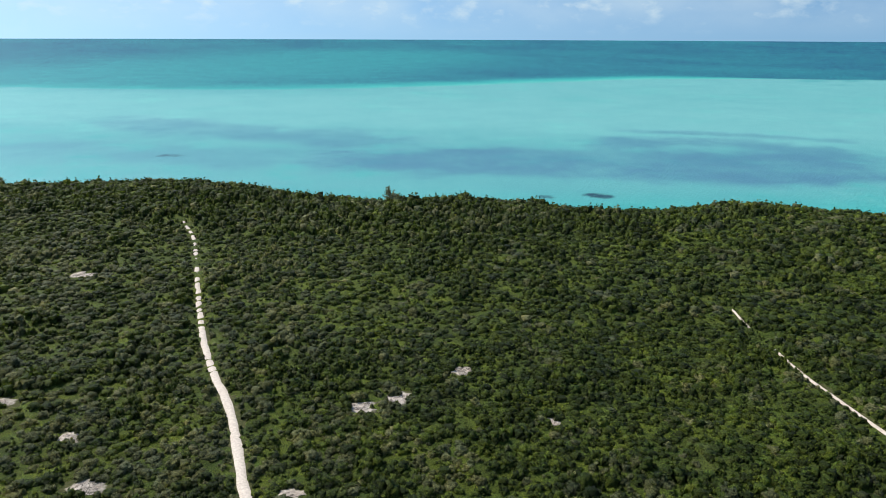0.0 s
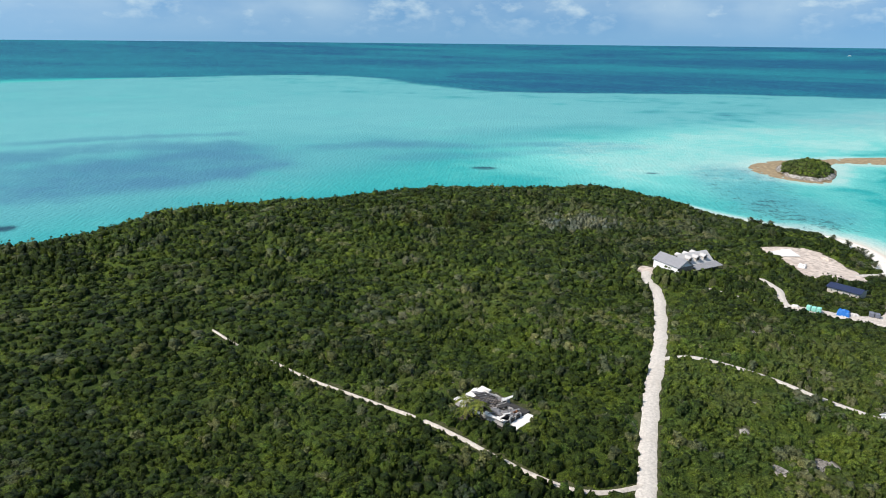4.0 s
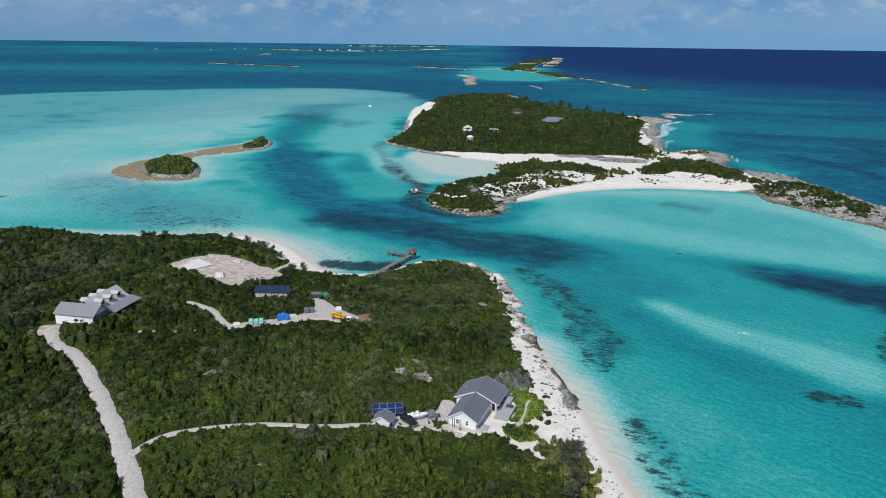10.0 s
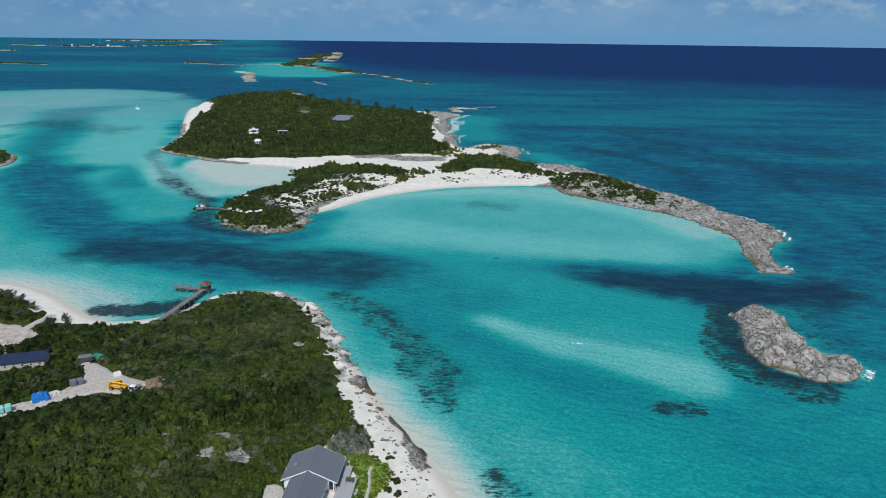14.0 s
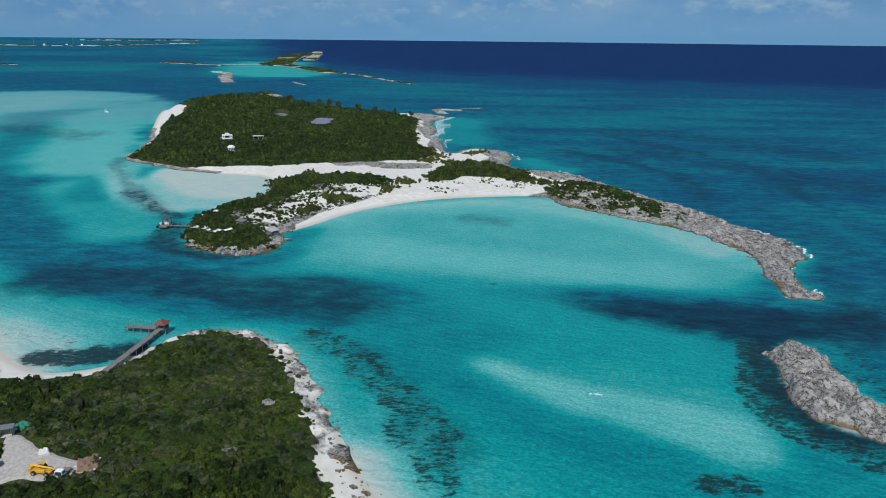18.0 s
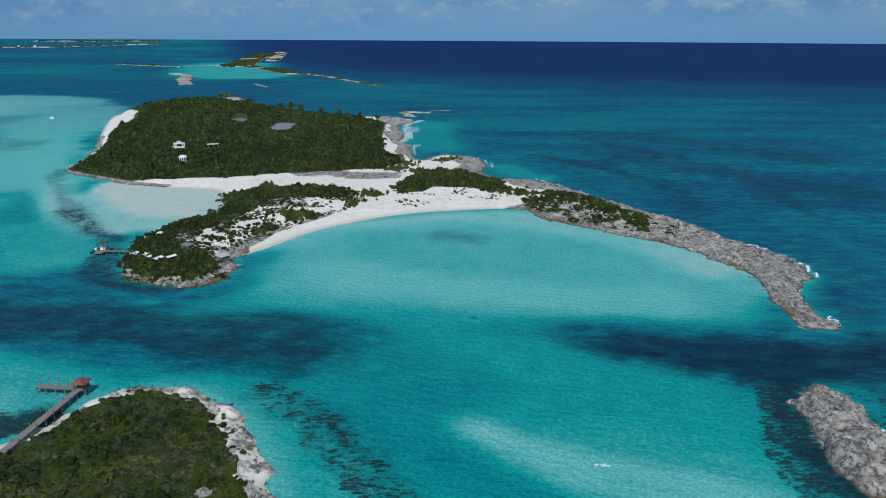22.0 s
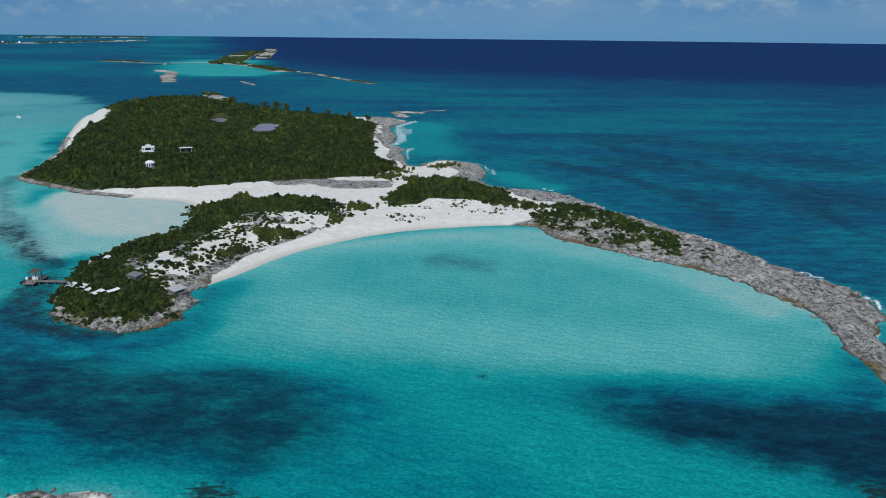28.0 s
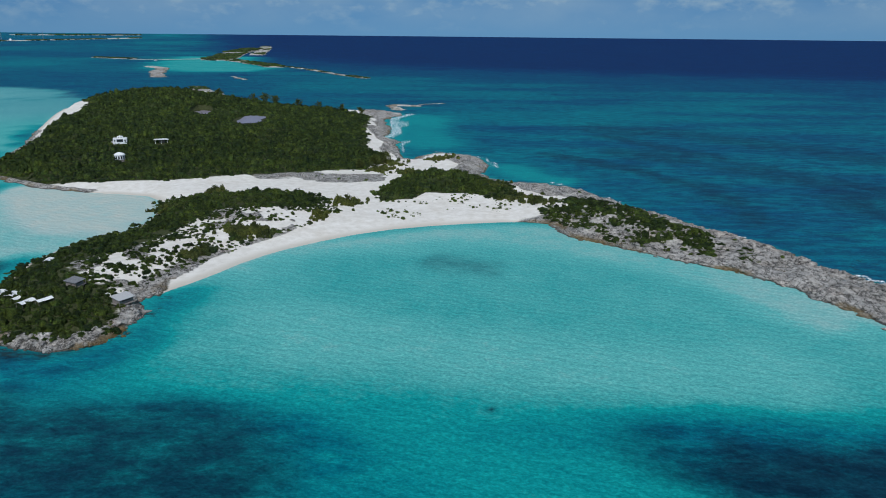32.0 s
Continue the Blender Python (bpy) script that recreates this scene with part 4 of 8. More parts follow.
def tube(bm, a, b, r0, r1=None, sides=8):
    a, b = Vector(a), Vector(b)
    r1 = r0 if r1 is None else r1
    q = (b - a).to_track_quat("Z", "Y")
    rings = []
    for p, r in ((a, r0), (b, r1)):
        rings.append([bm.verts.new(p + q @ Vector((r * math.cos(t), r * math.sin(t), 0))) for t in np.arange(sides) * 2 * math.pi / sides])
    for i in range(sides):
        j = (i + 1) % sides
        bm.faces.new((rings[0][i], rings[0][j], rings[1][j], rings[1][i]))
    bm.faces.new(rings[0][::-1])
    bm.faces.new(rings[1])
    return bm


def gable_wall(bm, x0, x1, y0, y1, z0, eave, ridge):
    """Walls of a gabled block whose ridge runs along y, closed below the roof."""
    mid = (x0 + x1) / 2
    prof = [(x0, z0), (x1, z0), (x1, eave), (mid, ridge), (x0, eave)]
    a = [bm.verts.new((x, y0, z)) for x, z in prof]
    b = [bm.verts.new((x, y1, z)) for x, z in prof]
    bm.faces.new(a)
    bm.faces.new(b[::-1])
    for i in range(5):
        j = (i + 1) % 5
        bm.faces.new((a[i], b[i], b[j], a[j]))
    return bm


def roof_pair(parent, mat, x0, x1, y0, y1, eave, ridge, over=0.4, ends=0.35, thick=0.16, trim=None, ribs=0.0):
    """Two roof slopes over a gabled block, with fascia boards and standing seams."""
    mid = (x0 + x1) / 2
    fall = (ridge - eave) / (mid - x0)
    for side, xe in ((-1, x0 - over), (1, x1 + over)):
        ze = eave - over * fall + 0.1
        bm = bmesh.new()
        slab(bm, [(mid, y0 - ends, ridge + 0.12), (xe, y0 - ends, ze), (xe, y1 + ends, ze), (mid, y1 + ends, ridge + 0.12)], thick)
        slope = part("roof_slope", bm, mat, parent)
        if ribs:
            y = y0 - ends + ribs
            bm = bmesh.new()
            while y < y1 + ends - 0.1:
                slab(bm, [(mid, y - 0.025, ridge + 0.16), (xe, y - 0.025, ze + 0.04), (xe, y + 0.025, ze + 0.04), (mid, y + 0.025, ridge + 0.16)], 0.04)
                y += ribs
            part("roof_seam", bm, mat, slope)
        if trim:
            bm = bmesh.new()
            for y in (y0 - ends - 0.03, y1 + ends + 0.03):
                slab(bm, [(mid, y - 0.03, ridge + 0.13), (xe, y - 0.03, ze + 0.01), (xe, y + 0.03, ze + 0.01), (mid, y + 0.03, ridge + 0.13)], 0.26)
            x_out = xe + side * 0.03
            box(bm, min(xe, x_out), max(xe, x_out), y0 - ends, y1 + ends, ze - 0.22, ze)
            part("fascia", bm, trim, slope, "white painted fascia board")


def window(parent, wall_y=None, wall_x=None, at=0.0, z=1.0, w=0.9, h=1.2, out=1):
    """A framed pane set on a wall that faces along y or x."""
    def put(u0, u1, d0, d1, z0, z1):
        lo, hi = sorted((d0 * out, d1 * out))
        if wall_y is not None:
            return boxed(u0, u1, wall_y + lo, wall_y + hi, z0, z1)
        return boxed(wall_x + lo, wall_x + hi, u0, u1, z0, z1)
    bm = put(at - w / 2, at + w / 2, 0.005, 0.05, z, z + h)
    frame_ob = part("window", bm, TRIM, parent)
    for k in (0, 1):
        part("pane", put(at - w / 2 + 0.07, at + w / 2 - 0.07, 0.03, 0.065, z + 0.07 + k * h / 2, z + h / 2 - 0.03 + k * h / 2), GLASS, frame_ob, "dark window glass")


# ---- materials: buildings and things ----
def seam_roof(name, col, rough=0.45):
    return plain(name, col, rough, 1.2, 0.22, stain=(0.75, 0.72, 0.7))


TRIM = plain("white_paint", (0.78, 0.78, 0.76), 0.55, 2, 0.06, stain=(0.85, 0.82, 0.78))
SIDING = plain("white_siding", (0.76, 0.77, 0.78), 0.6, 2, 0.06, stain=(0.84, 0.82, 0.78))
SLATE = seam_roof("grey_roof", (0.15, 0.16, 0.185))
SILVER = seam_roof("weathered_grey_roof", (0.24, 0.245, 0.26), 0.5)
PALE_ROOF = seam_roof("pale_roof", (0.46, 0.455, 0.445), 0.5)
NAVY_ROOF = seam_roof("dark_blue_roof", (0.022, 0.032, 0.075), 0.4)
BLOCK = plain("bare_block", (0.50, 0.46, 0.40), 0.9, 2, 0.2, bump_d=0.02)
GREY_WOOD = plain("weathered_wood", (0.21, 0.185, 0.165), 0.85, 3, 0.3, bump_d=0.01)
DECK = plain("grey_deck", (0.36, 0.37, 0.38), 0.75, 2, 0.15)
DARK_WOOD = plain("dark_wood", (0.09, 0.07, 0.055), 0.85, 4, 0.35, bump_d=0.01)
CHAR = plain("charred_debris", (0.035, 0.033, 0.032), 0.9, 1.5, 0.6, bump_d=0.05, stain=(1.6, 1.6, 1.6))
TARPAPER = plain("torn_roof_felt", (0.20, 0.20, 0.205), 0.8, 0.8, 0.5, bump_d=0.04)
CONCRETE = plain("concrete", (0.55, 0.53, 0.50), 0.85, 0.8, 0.15, bump_d=0.02)
PALE_CONCRETE = plain("pale_concrete", (0.66, 0.64, 0.61), 0.85, 0.5, 0.12, bump_d=0.02)
RED_ROOF = plain("red_roof", (0.20, 0.06, 0.045), 0.6, 2, 0.3)
STEEL = plain("galvanised_steel", (0.42, 0.43, 0.44), 0.45, 3, 0.2, metallic=0.6)
BLACK = plain("black_paint", (0.012, 0.013, 0.016), 0.3, 3, 0.3, stain=(1.5, 1.4, 1.3))
RUBBER = plain("rubber", (0.02, 0.02, 0.02), 0.9, 5, 0.3)
WHITE_GEL = plain("white_gelcoat", (0.80, 0.80, 0.78), 0.3, 2, 0.05, stain=(0.85, 0.83, 0.8))
BLUE_TARP = plain("blue_tarpaulin", (0.012, 0.16, 0.52), 0.45, 2, 0.3, bump_d=0.08)
MINT_TARP = plain("mint_tarpaulin", (0.25, 0.62, 0.52), 0.5, 2, 0.2, bump_d=0.06)
GREEN_NET = plain("green_netting", (0.02, 0.22, 0.12), 0.8, 2, 0.4, bump_d=0.08)
GREY_TARP = plain("grey_tarpaulin", (0.15, 0.165, 0.20), 0.6, 1.5, 0.3, bump_d=0.08)
YELLOW = plain("yellow_paint", (0.70, 0.36, 0.02), 0.45, 2, 0.2)
BROWN_RUBBLE = plain("brown_rubble", (0.24, 0.155, 0.105), 0.95, 1.2, 0.5, bump_d=0.1)


def glass_material():
    m, n, l, b = material("window_glass")
    b.inputs["Base Color"].default_value = (0.02, 0.03, 0.035, 1)
    b.inputs["Roughness"].default_value, b.inputs["IOR"].default_value = 0.06, 1.5
    return m


def solar_material():
    m, n, l, b = material("solar_cells")
    t = n.new("ShaderNodeTexBrick")
    t.offset = 0.0
    for key, v in (("Color1", (0.006, 0.016, 0.075, 1)), ("Color2", (0.009, 0.022, 0.095, 1)), ("Mortar", (0.05, 0.07, 0.13, 1))):
        t.inputs[key].default_value = v
    for key, v in (("Scale", 1.0), ("Mortar Size", 0.008), ("Brick Width", 0.16), ("Row Height", 0.16)):
        t.inputs[key].default_value = v
    l.new(coords(n), t.inputs["Vector"])
    l.new(t.outputs["Color"], b.inputs["Base Color"])
    b.inputs["Roughness"].default_value = 0.15
    return m


GLASS, SOLAR = glass_material(), solar_material()


YARD_SAND = plain("yard_sand", (0.47, 0.43, 0.38), 0.95, 0.3, 0.3, bump_d=0.08, stain=(0.6, 0.56, 0.5))


# ---- roads, paths and clearings ----
ROADS = {
    "road_main": (2.15, rounded([(-40, 20), (0, 40), (60, 66), (100, 84), (124, 95), (139, 103), (157, 112), (180, 121.5), (196, 129), (219, 140.5), (238, 151), (247, 157.5), (254, 165), (264, 170.5)], False)),
    "road_west": (1.5, rounded([(-2, 40), (-20, 75), (-36, 112), (-44, 129), (-52, 149), (-59, 168), (-70, 187), (-81, 211), (-93, 241), (-107, 280), (-123, 322), (-135, 340)], False)),
    "path_north": (0.8, rounded([(122, 95), (113, 100), (109, 106), (107, 116), (106.5, 128), (106.5, 143), (105.5, 157), (104, 170), (102, 186), (101.5, 207), (101, 221), (101, 242)], False)),
    "path_cottage": (1.05, rounded([(180, 121), (187, 117), (190, 112), (193, 103), (194, 90), (193, 81), (194, 69), (195, 60), (193, 50), (190, 44)], False)),
    "path_yard": (1.6, rounded([(290, 132), (286, 127), (280, 121), (268, 116), (262, 112)], False)),
    "path_beach": (1.7, rounded([(328, 107), (333.6, 103.6), (339.6, 100.7), (345, 97)], False)),
    "path_lawn": (0.45, rounded([(208, 22), (206.7, 23.1), (201.4, 24.9), (197, 27.1), (194, 29)], False)),
    "path_store": (1.0, rounded([(262, 112), (260, 122), (261, 134), (262, 142)], False)),
}
LOT = rounded([(338, 151.7), (349.3, 144.3), (357.6, 130.1), (341.7, 114.7), (331, 103), (321, 101), (311, 107.9), (306, 119.6), (320.3, 130.2), (332.3, 145.7)], times=1)
YARD = rounded([(262, 112), (267, 109), (269, 98), (272, 90), (280, 84), (291, 86), (290, 82), (284, 80), (277, 75), (271, 69), (266, 66), (264, 68), (265, 76), (268, 84), (264, 96), (261, 105)])
COTTAGE_YARD = rounded([(192.8, 62), (191.5, 53), (193.5, 48), (191, 41), (193, 37), (199, 38), (204, 43), (208, 44), (209, 46.5), (203, 48.5), (200, 53), (197.5, 62), (195, 65)])
LAWN_PATCHES = [rounded([(217.7, 26.3), (216.8, 23.3), (212.3, 21.5), (209.4, 19.2), (203.9, 19.1), (200, 21.7), (196.3, 25.6), (197.1, 29.6), (200.3, 29.6), (205.5, 26.6), (212.5, 26.9)], times=1),
                rounded([(195.3, 30.9), (195.8, 27.6), (191.4, 24.9), (188.0, 25.0), (187.0, 28.9), (190.0, 32.5)]), rounded([(192.5, 51), (190, 47), (186.5, 49), (188, 53)]),
                rounded([(186.8, 24.7), (185.6, 21.4), (182.2, 20.5), (179.1, 23.0), (181.4, 25.9)])]
FOOTPRINTS = [[(195, 48), (217, 38), (220, 27), (214, 17), (196, 17), (184, 18), (179, 25), (184, 31), (190, 36)], [(115.8, 126.8), (128, 126.8), (128, 144.6), (115.8, 144.6)], [(266, 172), (272, 174), (295, 166), (297, 149), (288, 148), (264, 157)], [(294, 109), (304, 108), (303, 94), (293, 95)],
              [(288, 88), (294, 88), (294, 82), (288, 82)], [(199, 67), (207, 67), (207, 57), (199, 57)], [(261, 174), (272, 176), (270, 165), (260, 167)], [(292, 154), (300, 152), (298, 145), (291, 147)]]


def drape(name, half, pts, mat, lift, label, end=1.0):
    p = np.array(pts)
    seg = np.r_[0, np.cumsum(np.hypot(*np.diff(p, axis=0).T))]
    s = np.arange(0, seg[-1], 1.2)
    x, y = np.interp(s, seg, p[:, 0]), np.interp(s, seg, p[:, 1])
    tx, ty = np.gradient(x), np.gradient(y)
    ln = np.hypot(tx, ty)
    nx, ny = -ty / ln, tx / ln
    rows = []
    for k, side in enumerate((-1.0, -0.55, 0.0, 0.55, 1.0)):
        w = half * (1 - (1 - end) * s / seg[-1]) * side * (1 + (fbm(s, s * 0 + 7 * (side > 0), 4, 3, 40) - 0.5) * 0.5) + (fbm(s, s * 0 + 3, 18, 2, 41) - 0.5) * 0.6
        rx, ry = x + nx * w, y + ny * w
        rz = main_height(rx, ry)[0] + lift * (1 if abs(side) < 0.9 else 0.1) + (0.05 if side == 0 else 0)
        rows.append(np.stack([rx, ry, rz], 1))
    v = np.stack(rows, 1).reshape(-1, 3)
    tagged(sheet(name, v, grid_faces(len(s), 5)[:, ::-1], mat), label, "road", kind="structure")


for road_name, (half, pts) in ROADS.items():
    drape(road_name, half, pts, YARD_SAND if road_name == "path_north" else TRACK, 0.28, "pale crushed coral sand track through the scrub" if half > 2 else "narrow pale sand path through the scrub", {"road_west": 0.5, "path_north": 0.55}.get(road_name, 1.0))


def patch(name, poly, mat, lift, label, kind_name, cell=0.9, ragged=2.6):
    p = np.array(poly)
    xs, ys = np.arange(p[:, 0].min() - 1, p[:, 0].max() + cell, cell), np.arange(p[:, 1].min() - 1, p[:, 1].max() + cell, cell)
    gx, gy = np.meshgrid(xs, ys, indexing="ij")
    x, y = gx.ravel(), gy.ravel()
    d = inland(x, y, poly) + (fbm(x, y, 4, 3, 9) - 0.5) * ragged
    z = main_height(x, y)[0] + np.clip(d * 0.3, -0.5, lift)
    v, f, _ = compact(np.stack([x, y, z], 1), grid_faces(len(xs), len(ys), d > -1.2), {})
    tagged(sheet(name, v, f, mat), label, kind_name, kind="structure")


patch("ground_cleared_lot", LOT, DIRT, 0.22, "bulldozed bare earth building lot", "cleared lot", 0.9, 4.5)
patch("ground_yard", YARD, YARD_SAND, 0.24, "pale sandy work yard", "yard")
patch("ground_cottage_yard", COTTAGE_YARD, TRACK, 0.2, "pale sand yard round a cottage", "yard")
patch("ground_house_yard", rounded([(261, 174), (272, 176), (270, 165), (260, 167)]), DIRT, 0.22, "bare sandy forecourt", "yard")
for lawn_poly in LAWN_PATCHES:
    patch("lawn", lawn_poly, LAWN, 0.15, "bright green ground cover beside the beach", "lawn", 0.6, 2.5)


# ---- scrub ----
def bush_shape(rng, leaves, size, heads_count, sides):
    """One bush of unit radius and height: several uneven heads grown into one another, fringed with leaf sprays. Returns vertices and quads."""
    vs, fs = [], []
    heads = []
    for k in range(heads_count):
        a, out = 2.4 * k + rng.uniform(-0.5, 0.5), 0.0 if k == 0 else rng.uniform(0.35, 0.72)
        heads.append((math.cos(a) * out, math.sin(a) * out * rng.uniform(0.7, 1.0), rng.uniform(0.46, 0.68) * (1.1 if k == 0 else 0.88), rng.uniform(0.8, 1.0) * (1 - 0.45 * out)))
    for hx, hy, hr, hz in heads:
        i, twist = len(vs), rng.uniform(0, 6.28)
        for w, lo, hi in ((1.0, 0.0, 0.25), (0.74, 0.72, 1.0)):
            for k in range(sides):
                a = twist + 2 * math.pi * (k + (0.3 if w < 1 else 0)) / sides + rng.uniform(-0.2, 0.2)
                q = hr * w * rng.uniform(0.85, 1.25)
                vs.append((hx + math.cos(a) * q, hy + math.sin(a) * q, hz * rng.uniform(lo, hi)))
        for k in range(sides):
            j = (k + 1) % sides
            fs.append((i + k, i + j, i + sides + j, i + sides + k))
        fs.append((i + sides, i + sides + 1, i + sides + 2, i + sides + 3))
    for k in range(leaves):
        hx, hy, hr, hz = heads[k % heads_count]
        a, e = rng.uniform(0, 6.283), rng.uniform(0.1, 1.5)
        d = Vector((math.cos(a) * math.cos(e), math.sin(a) * math.cos(e), math.sin(e)))
        c = Vector((hx + d.x * hr * 1.08, hy + d.y * hr * 1.08, max(0.2, d.z) * hz * rng.uniform(0.98, 1.2)))
        nrm = (d + Vector((rng.gauss(0, 0.6), rng.gauss(0, 0.6), rng.gauss(0.3, 0.5)))).normalized()
        t = nrm.cross(Vector((rng.gauss(0, 1), rng.gauss(0, 1), rng.gauss(0, 1)))).normalized()
        o = nrm.cross(t)
        h = size * rng.uniform(0.6, 1.35)
        i = len(vs)
        for a, b in ((-1, -0.2), (0.1, -0.75), (1, 0.2), (-0.1, 0.75)):
            vs.append(tuple(c + t * h * a + o * h * b))
        fs.append((i, i + 1, i + 2, i + 3))
    return np.array(vs), np.array(fs)


def scatter(name, x, y, z, radius, height, tint, shapes, mat, label, category="scrub"):
    """Joins many bushes into one mesh."""
    pick = np.random.randint(0, len(shapes), len(x))
    turn = np.random.uniform(0, 2 * np.pi, len(x))
    vv, ff, tt, base = [], [], [], 0
    for k, (sv, sf) in enumerate(shapes):
        m = np.where(pick == k)[0]
        if not len(m):
            continue
        c, s = np.cos(turn[m])[:, None], np.sin(turn[m])[:, None]
        r, h = radius[m][:, None], height[m][:, None]
        px = x[m][:, None] + (sv[:, 0] * c - sv[:, 1] * s) * r
        py = y[m][:, None] + (sv[:, 0] * s + sv[:, 1] * c) * r
        pz = z[m][:, None] + sv[:, 2] * h
        vv.append(np.stack([px, py, pz], 2).reshape(-1, 3))
        ff.append((sf[None] + (np.arange(len(m)) * len(sv))[:, None, None]).reshape(-1, 4) + base)
        tt.append(np.repeat(tint[m], len(sv)))
        base += len(m) * len(sv)
    ob = sheet(name, np.concatenate(vv), np.concatenate(ff), mat, {"tint": np.concatenate(tt)})
    return tagged(ob, label, category, kind="stuff")


DRY = leaf_material("dry_leaves", (0.06, 0.078, 0.032), (0.17, 0.19, 0.09), (0.21, 0.21, 0.13), 0.3, (1.15, 1.1, 1.05))
SILVER_LEAF = leaf_material("silver_leaves", (0.20, 0.22, 0.17), (0.36, 0.385, 0.31), (0.2, 0.2, 0.16), 0.2)
PALE_LEAF = leaf_material("pale_leaves", (0.085, 0.10, 0.07), (0.20, 0.22, 0.165), (0.2, 0.2, 0.16), 0.3)
WRACK = plain("dried_weed", (0.10, 0.085, 0.065), 0.95, 2.0, 0.4)
LIME_LEAF = leaf_material("lime_leaves", (0.09, 0.15, 0.02), (0.20, 0.29, 0.036), (0.16, 0.16, 0.06), 0.1)
LIME_DARK = leaf_material("olive_leaves", (0.03, 0.042, 0.011), (0.10, 0.12, 0.032), (0.14, 0.14, 0.07), 0.1)
DRY_SPOTS = [(308, 237, 22), (319, 226, 18), (-180, 286, 22), (-147, 268, 16), (-94, 152, 9), (-60, 145, 12), (240, 290, 10), (300, 30, 10), (225, 55, 8), (228, 112, 7), (155, 73, 6), (-20, 170, 7), (350, 200, 16), (332, 192, 22), (304, 190, 9)]
rng = random.Random(4)
NEAR_SHAPES = [bush_shape(rng, 13, 0.2, 3, 4) for _ in range(16)]
MID_SHAPES = [bush_shape(rng, 8, 0.21, 2, 4) for _ in range(12)]
FAR_SHAPES = [bush_shape(rng, 5, 0.23, 2, 4) for _ in range(8)]


def seeds(x0, x1, y0, y1, gap):
    gx, gy = np.meshgrid(np.arange(x0, x1, gap), np.arange(y0, y1, gap), indexing="ij")
    x = gx.ravel() + np.random.uniform(-0.55, 0.55, gx.size) * gap
    y = gy.ravel() + np.random.uniform(-0.55, 0.55, gx.size) * gap
    return x, y


def main_free(x, y):
    d = inland(x, y, MAIN_SCRUB) + (fbm(x, y, 9, 3, 60) - 0.5) * 5
    ok = d > 0
    for road_name, (half, pts) in ROADS.items():
        clear = half + 0.55 + (fbm(x, y, 6, 2, 61) - 0.5) * 1.4
        if road_name == "road_west":
            clear = clear - 0.5 + (fbm(x, y, 9, 2, 65) - 0.5) * 1.6 - 0.9 * step(200, 300, y)
        if road_name == "path_cottage":
            clear = clear - 0.35 + (fbm(x, y, 8, 2, 66) - 0.5) * 2.0
        if road_name == "path_north":
            clear = 1.25 + (fbm(x, y, 7, 2, 64) - 0.5) * 2.0 - 1.1 * step(180, 215, y)
        ok &= line_dist(x, y, pts) > clear
    for poly in [LOT, YARD, COTTAGE_YARD] + FOOTPRINTS:
        ok &= inland(x, y, list(poly)) < -0.9 + (fbm(x, y, 5, 2, 62) - 0.5) * 1.5
    for cx, cy, r in BARE:
        ok &= np.hypot((x - cx), (y - cy) * 1.2) + (fbm(x, y, 3, 2, 63) - 0.5) * r * 1.6 > r
    return ok, d


def canopy_height(x, y, low):
    """Mean height of the scrub over the ground, and how far it is a taller thicket."""
    grove = step(0.56, 0.66, fbm(x, y, 20, 3, 78))
    # taller wood behind a ragged line along the north
    edge = np.interp(x, [-200, -116, -80, -44, 16, 68, 108, 170, 230], [352, 331, 317, 326, 320, 325, 327, 344, 380]) + (fbm(x, y, 14, 3, 79) - 0.5) * 10
    wood = step(-1.5, 1.5, y - edge) * step(240, 200, x)
    tall = (1.15 + 0.75 * fbm(x, y, 12, 2, 71)) * (1 + 0.55 * grove + 0.75 * wood) * (0.45 + 0.55 * low)
    return tall * (1 + 0.8 * np.exp(-((x - 258) ** 2 + (y - 178) ** 2) / 450) + 0.6 * np.exp(-((x - 268) ** 2 + (y - 152) ** 2) / 120)), grove


def grow_understory():
    """The closed mass of twigs and leaves between the bushes."""
    xs, ys = spaced((-410, -100, 4.0), (-100, 60, 2.2), (60, 350, 1.7), (350, 424, 3.0)), spaced((-60, 0, 4.0), (0, 220, 1.7), (220, 300, 2.4), (300, 470, 3.2))
    gx, gy = np.meshgrid(xs, ys, indexing="ij")
    x, y = gx.ravel() + np.random.uniform(-0.6, 0.6, gx.size), gy.ravel() + np.random.uniform(-0.6, 0.6, gx.size)
    ok, d = main_free(x, y)
    low = step(0, 14, d) * 0.5 + 0.5
    rise = canopy_height(x, y, low)[0] * (0.15 + 0.3 * np.random.rand(len(x)))
    z = main_height(x, y)[0] + np.where(ok, rise, -0.7)
    tint = np.clip((fbm(x, y, 3, 3, 73) - 0.25) * 0.8, 0, 1)
    v, f, a = compact(np.stack([x, y, z], 1), grid_faces(len(xs), len(ys), ok), {"tint": tint})
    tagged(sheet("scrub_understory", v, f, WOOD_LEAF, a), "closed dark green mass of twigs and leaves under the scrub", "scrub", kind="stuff")


